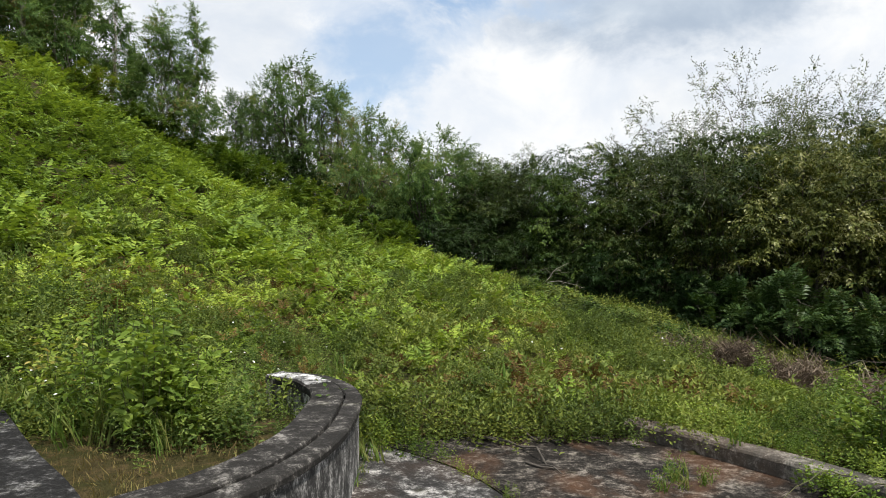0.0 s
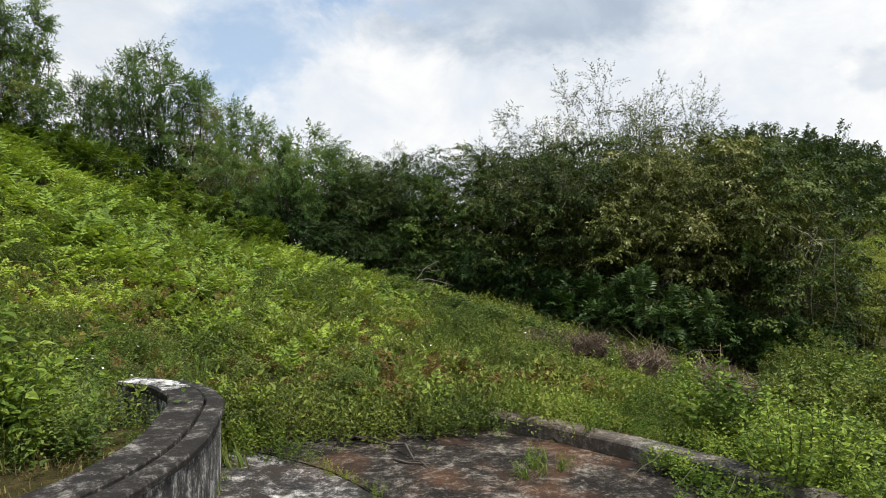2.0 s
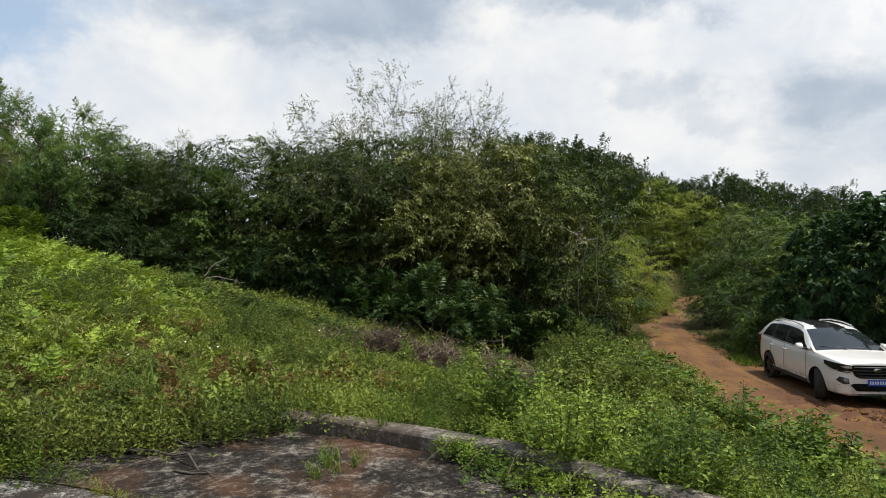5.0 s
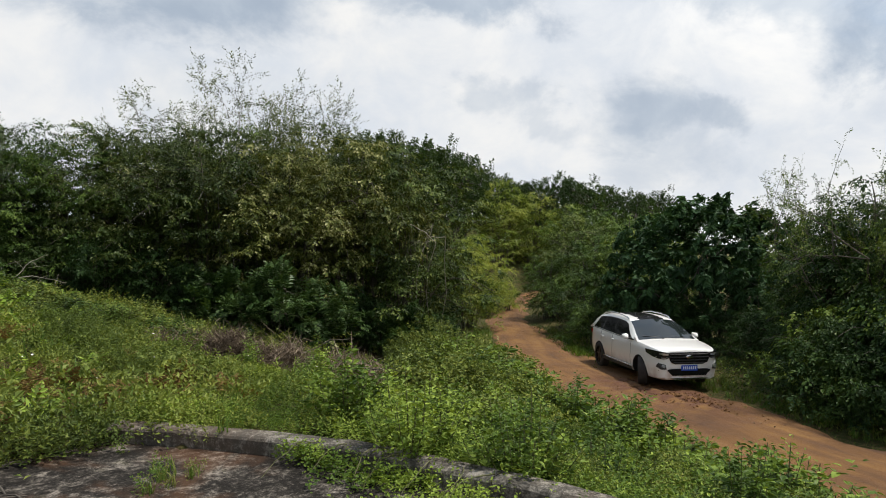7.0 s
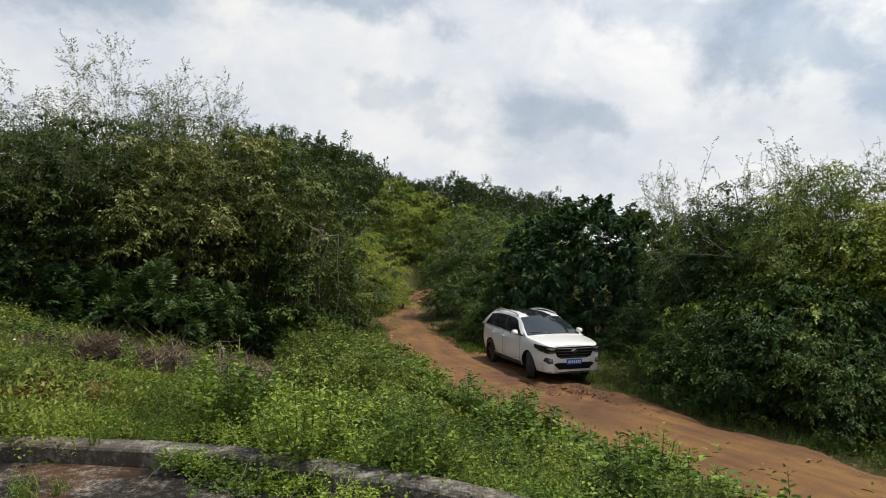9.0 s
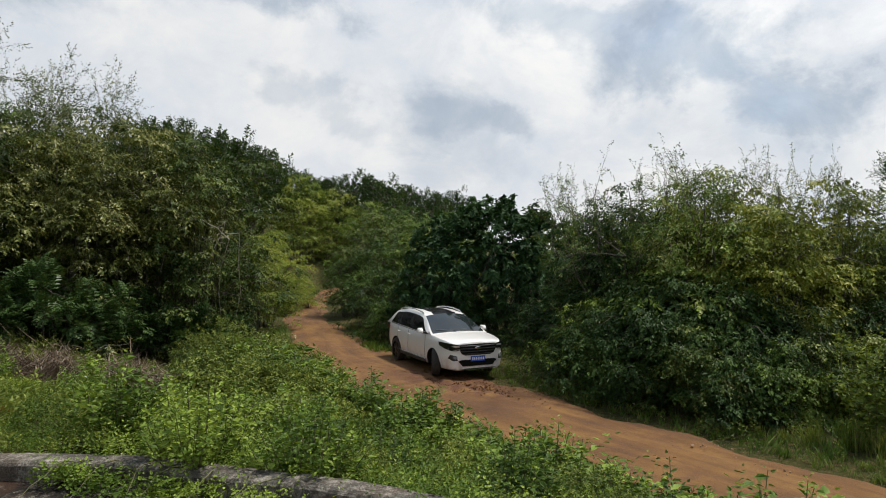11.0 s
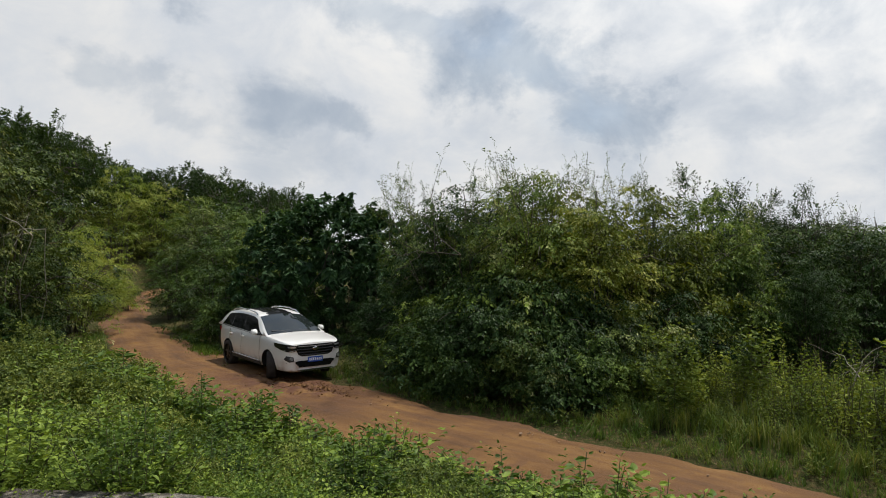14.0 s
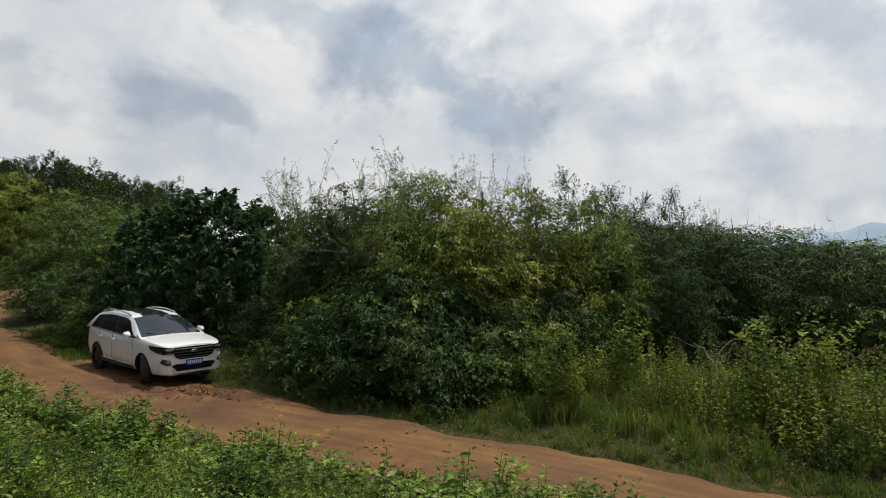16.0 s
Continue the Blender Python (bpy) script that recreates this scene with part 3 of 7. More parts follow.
def leaf_round(base, way, up, length, width, fold=0.12):
    """Ovate leaves: two faces that meet at the midrib."""
    way, n = unit(way), len(base)
    side = unit(np.cross(way, up))
    top = np.cross(side, way)
    length, width = np.broadcast_to(length, n)[:, None], np.broadcast_to(width, n)[:, None]
    a, b = base + way * length * 0.30, base + way * length * 0.66 - top * length * 0.03
    tip = base + way * length - top * length * 0.14
    v = np.stack([base, a + side * width * 0.5 + top * width * fold, b + side * width * 0.36 + top * width * fold, tip,
                  b - side * width * 0.36 + top * width * fold, a - side * width * 0.5 + top * width * fold], 1)
    i = np.arange(n)[:, None] * 6
    return v.reshape(-1, 3), np.stack([i + [0, 1, 2, 3], i + [0, 3, 4, 5]], 1).reshape(-1, 4)


def flat_spray(rng, leaves, length, leaf, width, droop=0.1, tilt=0.3):
    """A shoot along +x with its leaves in two rows, their upper sides to +z."""
    t = np.linspace(0.08, 1.0, leaves) + rng.uniform(-0.03, 0.03, leaves)
    s = np.where(np.arange(leaves) % 2 == 0, 1.0, -1.0)
    open_ = np.radians(rng.uniform(38, 70, leaves)) * (1.1 - 0.6 * t)
    way = np.stack([np.cos(open_), s * np.sin(open_), rng.normal(-0.35 - droop, 0.35, leaves)], -1)
    base = np.stack([t * length, rng.normal(0, 0.03 * length, leaves), length * (0.10 * np.sin(t * 2.6) - droop * t * t) + rng.normal(0, 0.025, leaves)], -1)
    up = np.array([0.6, 0, 1.0]) + rng.normal(0, tilt, (leaves, 3))
    size = leaf * rng.uniform(0.65, 1.25, leaves)
    return leaf_at(base, way, up, size, size * width, 0.12)


def tiered(rng, shoots, tiers, height, leaf, width, spread=0.12, lean=0.4):
    """A leafy weed: upright shoots with pairs of ovate leaves that grow smaller towards the tip, z up."""
    out = []
    for _ in range(shoots):
        h = height * rng.uniform(0.55, 1.1)
        axis_ = unit(np.array([*rng.normal(0, lean, 2), 1.0]))
        root = np.append(rng.normal(0, spread, 2), -0.03)
        t = np.repeat(np.linspace(0.15, 1.0, tiers), 2)
        n = len(t)
        a = np.repeat(np.arange(tiers) * 1.57, 2) + np.tile([0, 3.14], tiers) + rng.uniform(-0.5, 0.5, n) + rng.uniform(0, 6)
        rise = 0.1 + 0.9 * t ** 3 + rng.normal(0, 0.15, n)
        way = np.stack([np.cos(a), np.sin(a), rise], -1)
        size = leaf * np.interp(t, [0, 0.4, 0.75, 1.0], [0.8, 1.1, 0.9, 0.5]) * rng.uniform(0.75, 1.2, n)
        base = root + axis_ * (t * h)[:, None] + np.stack([np.cos(a), np.sin(a), np.zeros(n)], -1) * size[:, None] * 0.25
        up = np.array([0, 0, 1.0]) + rng.normal(0, 0.28, (n, 3))
        out.append(leaf_round(base, way, up, size, size * width))
    return blend(out)


def blend(items):
    vs, qs, n = [], [], 0
    for v, q in items:
        vs.append(v)
        qs.append(q + n)
        n += len(v)
    return np.vstack(vs), np.vstack(qs)


def twig_spray(rng, leaves, length, leaf, width, spread=55, droop=0.0, bare=0.12):
    """One shoot along +x, z its upper side, with leaves set spirally round it."""
    t = np.linspace(bare, 1.0, leaves) + rng.uniform(-0.03, 0.03, leaves)
    ang = np.arange(leaves) * 2.4 + rng.uniform(-0.4, 0.4, leaves)
    open_ = np.radians(spread * (1.15 - 0.55 * t) + rng.uniform(-12, 12, leaves))
    rad = np.stack([np.zeros(leaves), np.cos(ang), np.sin(ang)], -1)
    way = np.cos(open_)[:, None] * np.array([1.0, 0, 0]) + np.sin(open_)[:, None] * rad
    way[:, 2] -= droop
    base = np.stack([t * length, np.zeros(leaves), 0.06 * length * np.sin(t * 2.5)], -1)
    up = rng.normal(0, 0.35, (leaves, 3)) + np.array([0.85, 0, 0.65])
    size = leaf * rng.uniform(0.65, 1.2, leaves)
    return leaf_at(base, way, up, size, size * width)


def frond(rng, pairs, length, wide):
    """A fern or pinnate leaf arching along +x."""
    t = np.linspace(0.12, 0.98, pairs)
    bend = np.stack([t * length * (1 - 0.18 * t), np.zeros(pairs), length * (0.42 * t - 0.55 * t * t)], -1)
    out = []
    for s in (-1, 1):
        way = np.stack([np.full(pairs, 0.55), np.full(pairs, s * 1.0), -0.25 - 0.3 * t], -1) + rng.normal(0, 0.12, (pairs, 3))
        size = wide * np.sin(np.pi * (0.16 + 0.8 * t)) * rng.uniform(0.8, 1.1, pairs)
        out.append(leaf_at(bend, way, np.tile([0.3, 0, 1.0], (pairs, 1)), size, length / pairs * 0.78, 0.1))
    return blend(out)


def blades(rng, count, height, spread, wide=0.011):
    """A tuft of arching grass blades, z up."""
    out = []
    for _ in range(count):
        a, lean, h = rng.uniform(0, 6.28), rng.uniform(0.05, 0.8), height * rng.uniform(0.5, 1.1)
        o = np.array([math.cos(a), math.sin(a), 0.0])
        w = np.array([-o[1], o[0], 0.0]) * wide * rng.uniform(0.7, 1.4)
        root = np.append(rng.normal(0, spread, 2), -0.03)
        p = [root + o * lean * h * k * k * 0.75 + np.array([0, 0, h * (k - 0.35 * lean * k * k)]) for k in (0, 0.4, 0.75, 1.0)]
        v = np.array([p[0] - w, p[0] + w, p[1] - w * 0.9, p[1] + w * 0.9, p[2] - w * 0.6, p[2] + w * 0.6, p[3] - w * 0.1, p[3] + w * 0.1])
        out.append((v, np.array([[0, 1, 3, 2], [2, 3, 5, 4], [4, 5, 7, 6]])))
    return blend(out)


def turn_to(way, spin_up=None):
    """Rotations that lay +x along way with z as near upward as it goes."""
    x = unit(way)
    y = unit(np.cross(np.tile([0.0, 0, 1.0], (len(x), 1)) + 0.01, x))
    return np.stack([x, y, np.cross(x, y)], -1)


def stamp(protos, pos, rot, scale, rng):
    """Sets the prototypes at many places, merged into one pair of arrays."""
    pick, items = rng.integers(0, len(protos), len(pos)), []
    for k, (v, q) in enumerate(protos):
        m = pick == k
        if m.any():
            w = np.einsum("nij,vj->nvi", rot[m], v) * scale[m][:, None, None] + pos[m][:, None]
            items.append((w.reshape(-1, 3), (q[None] + (np.arange(m.sum()) * len(v))[:, None, None]).reshape(-1, 4)))
    return blend(items)


def upright(n, rng, tilt=0.15):
    a = rng.uniform(0, 6.283, n)
    x = np.stack([np.cos(a), np.sin(a), rng.normal(0, tilt, n)], -1)
    x = unit(x)
    z = unit(np.stack([rng.normal(0, tilt, n), rng.normal(0, tilt, n), np.ones(n)], -1))
    y = unit(np.cross(z, x))
    return np.stack([np.cross(y, z), y, z], -1)


def tube(points, radii, sides=5):
    """A tapering limb through points."""
    p, r = np.array(points, float), np.array(radii, float)
    way = unit(np.gradient(p, axis=0))
    ref = np.where(np.abs(way[:, 2:3]) > 0.9, np.array([[1.0, 0, 0]]), np.array([[0, 0, 1.0]]))
    a = unit(np.cross(way, ref))
    b = np.cross(way, a)
    ang = np.linspace(0, 2 * np.pi, sides, endpoint=False)
    v = p[:, None] + r[:, None, None] * (np.cos(ang)[None, :, None] * a[:, None] + np.sin(ang)[None, :, None] * b[:, None])
    i = np.arange(len(p) - 1)[:, None] * sides
    k = np.arange(sides)[None]
    q = np.stack([i + k, i + (k + 1) % sides, i + sides + (k + 1) % sides, i + sides + k], -1).reshape(-1, 4)
    return v.reshape(-1, 3), q


def limb(rng, a, b, r0, r1, sag=0.12, n=6, sides=5):
    t = np.linspace(0, 1, n)[:, None]
    a, b = np.array(a, float), np.array(b, float)
    span = np.linalg.norm(b - a)
    p = a + (b - a) * t + np.sin(t * np.pi) * np.array([*rng.normal(0, 0.06, 2), sag]) * span
    p[1:-1] += rng.normal(0, 0.018 * span, (n - 2, 3))
    return tube(p, np.linspace(r0, r1, n), sides)


def spots_in(rng, lobes, count, clump=0.42, core=0.16, skin=(0.72, 1.12), bunch=21):
    """Places for shoots: knots of foliage on the skin of overlapping rounded lobes, with gaps between, and some shoots inside."""
    area = np.array([l[3] * l[5] for l in lobes])
    knots = max(len(lobes) * 3, count // bunch)
    own = rng.choice(len(lobes), knots, p=area / area.sum())
    c, s = np.array([l[:3] for l in lobes]), np.array([l[3:6] for l in lobes])
    d = unit(rng.normal(0, 1, (knots, 3)) + np.array([0, 0, 0.15]))
    k = c[own] + d * s[own] * rng.uniform(*skin, knots)[:, None]
    # drop knots that lie deep inside other lobes
    deep = (np.linalg.norm((k[:, None] - c[None]) / s[None], axis=-1) < 0.72).any(1)
    good = np.where(~deep & (k[:, 2] > 0.1))[0]
    n_in = int(count * core)
    pick = rng.choice(good, count - n_in)
    size = clump * np.mean(s[own[pick]], axis=1) * rng.uniform(0.7, 1.2, knots)[pick]
    e = unit(rng.normal(0, 1, (len(pick), 3)) + d[pick] * 0.7)
    p = k[pick] + e * (size * rng.uniform(0.35, 1.0, len(pick)))[:, None]
    inner = rng.choice(len(lobes), n_in, p=area / area.sum())
    e2 = unit(rng.normal(0, 1, (n_in, 3)))
    p2 = c[inner] + e2 * s[inner] * rng.uniform(0.2, 0.75, n_in)[:, None]
    p, e = np.vstack([p, p2]), np.vstack([e + 0.5 * d[pick], e2])
    own = np.append(own[pick], inner)
    keep = p[:, 2] > 0.06
    inside = np.append(np.zeros(len(pick), bool), np.ones(n_in, bool))
    return p[keep], unit(e[keep]), own[keep], inside[keep]


def woody(name, category, label, group, seed, lobes, sprays, protos, leaf_mat, bark=None, stems=1, girth=0.08, rise=0.4, droop=0.0, clump=0.42,
          size=(0.75, 1.25), fork=4, core=0.16, skin=(0.72, 1.12), bunch=21):
    """A tree or shrub on its own root point: trunk with limbs to every lobe of its crown, and a crown of leafy shoots."""
    rng = np.random.default_rng(seed)
    thing = tagged(new(name), label, category, group)
    tall = max(l[2] + l[5] for l in lobes)
    p, d, pick, inside = spots_in(rng, lobes, sprays, clump, core, skin, bunch)
    wood = []
    for s in range(stems):
        a = 6.283 * s / stems + rng.uniform(-0.4, 0.4)
        foot = np.array([math.cos(a), math.sin(a), 0]) * (0.0 if stems == 1 else 0.22)
        mine = [l for k, l in enumerate(lobes) if k % stems == s] or [lobes[s % len(lobes)]]
        if stems == 1:
            top = np.array([rng.normal(0, 0.1), rng.normal(0, 0.1), tall * 0.9])
            wood.append(limb(rng, foot - [0, 0, 0.25], top, girth, girth * 0.16, 0.0, 9, 7))
        for l in mine:
            c = np.array(l[:3])
            start = np.array([0, 0, max(0.25 * c[2], 0.2)]) if stems == 1 else foot - [0, 0, 0.2]
            wood.append(limb(rng, start, c, girth * (0.45 if stems == 1 else 0.75), girth * 0.22, 0.05, 6, 4))
    for k, l in enumerate(lobes):
        ends = p[pick == k]
        for e in ends[:: max(1, len(ends) // fork)][:fork]:
            wood.append(limb(rng, l[:3], e, girth * 0.22, girth * 0.05, 0.05, 4, 3))
    v, q = blend(wood)
    adopt(new("trunk", mesh_of("trunk", v, q, bark or BARK, True)), thing)
    way = d + np.array([0, 0, rise]) + rng.normal(0, 0.35, d.shape)
    way[:, 2] -= droop
    v, q = stamp(protos, p - unit(way) * 0.15, turn_to(way), rng.uniform(*size, len(p)) * np.where(inside, 1.6, 1.0), rng)
    adopt(new("crown", mesh_of("crown", v, q, leaf_mat)), thing)
    return thing


TALL = {}


def leafy(name, category, label, group, wood, bark, p, way, protos, size, leaf_mat, rng, tall):
    """A plant from its limbs and the places of its leafy shoots."""
    thing = tagged(new(name), label, category, group)
    v, q = blend(wood)
    adopt(new("trunk", mesh_of("trunk", v, q, bark, True)), thing)
    v, q = stamp(protos, p, turn_to(way), rng.uniform(*size, len(p)), rng)
    adopt(new("crown", mesh_of("crown", v, q, leaf_mat)), thing)
    TALL[thing.name] = tall
    return thing


def arched(name, category, label, group, seed, radius, height, arms, per, protos, leaf_mat, bark=None, girth=0.035, low=0.3, droop=0.5, size=(0.75, 1.2), bare=0.3, pad=7):
    """A shrub of arching boughs: each rises from the root, bends outward and carries tiers of flat leafy shoots towards its tip."""
    rng = np.random.default_rng(seed)
    wood, pos, ways = [], [], []
    for k in range(arms):
        a = 2.4 * k + rng.uniform(-0.5, 0.5)
        reach = radius * math.sqrt((k + 0.5) / arms) * rng.uniform(0.75, 1.1)
        dome = math.sqrt(max(0.12, 1 - (0.86 * reach / radius) ** 2))
        top = height * dome * (rng.uniform(0.82, 1.04) if rng.uniform() < 0.55 else rng.uniform(low, 0.85))
        out = np.array([math.cos(a), math.sin(a), 0.0])
        foot = out * min(0.3, 0.3 * reach) + np.array([*rng.normal(0, 0.12, 2), -0.2])
        knee = out * reach * 0.35 + np.array([*rng.normal(0, 0.15, 2), top * 1.12])
        tip = out * reach + np.array([*rng.normal(0, 0.2, 2), max(0.12, top - droop * reach * rng.uniform(0.5, 1.2))])
        t = np.linspace(0, 1, 7)[:, None]
        line = (1 - t) ** 2 * foot + 2 * t * (1 - t) * knee + t ** 2 * tip
        if k % 3 == 0:
            wood.append(tube(line, np.linspace(girth, girth * 0.15, 7) * rng.uniform(0.5, 1.0), 4))
        nodes = max(2, per // pad)
        u = np.repeat(bare + (1 - bare) * np.sort(rng.uniform(0, 1, nodes) ** 0.6), pad)[:, None]
        at = (1 - u) ** 2 * foot + 2 * u * (1 - u) * knee + u ** 2 * tip
        fan = a + np.tile(np.linspace(-2.0, 2.0, pad), nodes) + rng.uniform(-0.35, 0.35, nodes * pad)
        rise = rng.normal(0.12, 0.26, nodes * pad) - 0.3 * u[:, 0]
        pos.append(at + np.repeat(rng.normal(0, 0.14, (nodes, 3)) * radius / 2, pad, 0) + rng.normal(0, 0.05, (nodes * pad, 3)))
        ways.append(unit(np.stack([np.cos(fan), np.sin(fan), rise], -1)))
    p, w = np.vstack(pos), np.vstack(ways)
    keep = p[:, 2] > 0.05
    return leafy(name, category, label, group, wood, bark or BARK, p[keep], w[keep], protos, size, leaf_mat, rng, height)


def branched(name, category, label, group, seed, height, spread, protos, leaf_mat, bark=None, stems=3, girth=0.06, depth=4, tufts=3, bare=0.35, lift=0.55, size=(0.7, 1.2), fork=(2, 4)):
    """An open-crowned tree: stems that fork again and again, with leafy shoots on the last twigs alone."""
    rng = np.random.default_rng(seed)
    wood, pos, ways = [], [], []

    def grow(a, way, length, r, level):
        b = a + way * length
        wood.append(limb(rng, a, b, r, r * 0.6, 0.03, 5, 5 if level < 2 else 3))
        if level >= depth - 2:
            for _ in range(tufts or int(rng.uniform() < 0.1)):
                u = rng.uniform(0.3, 1.0)
                pos.append(a + (b - a) * u + rng.normal(0, 0.05, 3))
                ways.append(way + rng.normal(0, 0.55, 3))
        if level == depth:
            return
        for _ in range(rng.integers(*fork)):
            w = unit(way + rng.normal(0, 0.55 if level else 0.42, 3) + np.array([0, 0, lift * 0.35]))
            grow(b if rng.uniform() < 0.7 else a + (b - a) * rng.uniform(0.5, 0.9), w, length * rng.uniform(0.58, 0.86), r * 0.58, level + 1)

    for s in range(stems):
        a = 6.283 * s / stems + rng.uniform(-0.5, 0.5)
        way = unit(np.array([math.cos(a) * spread, math.sin(a) * spread, 1.0]))
        grow(np.array([0.15 * math.cos(a), 0.15 * math.sin(a), -0.2]), way, height * bare, girth, 0)
    p, w = np.array(pos), unit(np.array(ways))
    k = height / max(v[:, 2].max() for v, q in wood)
    wood = [(v * k, q) for v, q in wood]
    return leafy(name, category, label, group, wood, bark or BARK, p * k, w, protos, size, leaf_mat, rng, height)


def stand(thing, az, dist, turn=0.0, scale=1.0, sink=0.0, tall=1.0, top=None):
    """The pose of a plant at a bearing and distance from the forecourt; top: the elevation that its tip reaches."""
    grow = 1 + 0.105 * float(smooth(5, 42, az))
    dist, scale, az = dist * grow, scale * grow, az * 0.992
    x, y = dist * math.sin(radians(az)), dist * math.cos(radians(az))
    if top is not None:
        high = (1.6 + dist * math.tan(radians(top)) - float(ground_z(x, y))) / TALL[thing.name]
        scale, tall = high * scale / grow, grow / scale
    return pose(x, y, float(ground_z(x, y)) - sink, 0, 0, turn) @ Matrix.Diagonal((scale, scale, scale * tall, 1))


def put(thing, az, dist, **how):
    thing.matrix_basis = stand(thing, az, dist, **how)
    return thing


def again(thing, az, dist, leaf=None, **how):
    """One more of a plant; leaf: another leaf colour for this one."""
    m = stand(thing, az, dist, **how)
    if thing.name in TALL:
        m = m @ Matrix.Diagonal((*(1 / k for k in thing.scale), 1))
    one = copy_thing(thing, m)
    if leaf:
        for ob in one.children:
            if ob.name.startswith("crown"):
                ob.material_slots[0].link = "OBJECT"
                ob.material_slots[0].material = leaf
    return one


def cloud_lobes(seed, n, wide, low, high, size, flat=0.9, top=None):
    """Lobes of a bushy crown: spread over a width, between two heights."""
    rng = np.random.default_rng(seed)
    out = []
    for k in range(n):
        a, r = 2.4 * k + rng.uniform(-0.3, 0.3), wide * math.sqrt((k + 0.5) / n) * rng.uniform(0.7, 1.0)
        dome = math.sqrt(max(0.15, 1 - (r / (wide * 1.15)) ** 2))
        z = low + (high - low) * dome * rng.uniform(0.55, 1.0)
        s = size * rng.uniform(0.6, 1.25)
        out.append((r * math.cos(a), r * math.sin(a), max(z - s * 0.6, s * 0.45), s, s, s * flat))
        if k % 2 == 0:
            out.append((r * 0.9 * math.cos(a), r * 0.9 * math.sin(a), max(0.45 * z, s * 0.5), s * 1.05, s * 1.05, s * flat))
    return out


def spire_lobes(seed, height, wide, n=7):
    """Lobes of a young upright tree, narrowing to a pointed top."""
    rng = np.random.default_rng(seed)
    out = []
    for k in range(n):
        f = (k + 0.4) / n
        s = wide * (1.05 - 0.8 * f) * rng.uniform(0.8, 1.15)
        a = rng.uniform(0, 6.28)
        off = wide * 0.28 * (1 - f)
        out.append((off * math.cos(a), off * math.sin(a), height * (0.12 + 0.84 * f), s, s, height / n * 0.95))
    return out


SPRAY = np.random.default_rng(21)
GUM_SPRAY = [twig_spray(SPRAY, 17, 0.38, 0.082, 0.34, 62, 0.5) for _ in range(5)]
FLAT_SPRAY = [flat_spray(SPRAY, 14, 0.46, 0.084, 0.50, 0.12, 0.35) for _ in range(6)]
SMALL_SPRAY = [flat_spray(SPRAY, 19, 0.46, 0.066, 0.52, 0.12, 0.35) for _ in range(6)]
TWIG_SPRAY = [flat_spray(SPRAY, 9, 0.34, 0.075, 0.42, 0.0, 0.6) for _ in range(5)]
WOOD_SPRAY = [twig_spray(SPRAY, 10, 0.5, 0.19, 0.6, 80, 0.1) for _ in range(4)]
PINNATE = [frond(SPRAY, 6, 0.55, 0.16) for _ in range(4)]


def whorl(rng, leaves, leaf, width):
    """A rosette of large leaves that hang outward and down, its middle along +x."""
    a = np.arange(leaves) * 6.283 / leaves + rng.uniform(-0.3, 0.3, leaves)
    way = np.stack([rng.uniform(0.1, 0.7, leaves), np.cos(a), np.sin(a) * 0.6 - 0.75], -1)
    size = leaf * rng.uniform(0.7, 1.15, leaves)
    return leaf_round(rng.normal(0, 0.03, (leaves, 3)), way, np.tile([1.0, 0, 0.8], (leaves, 1)) + rng.normal(0, 0.2, (leaves, 3)), size, size * width)


BROAD_SPRAY = [whorl(SPRAY, 7, 0.27, 0.52) for _ in range(6)]


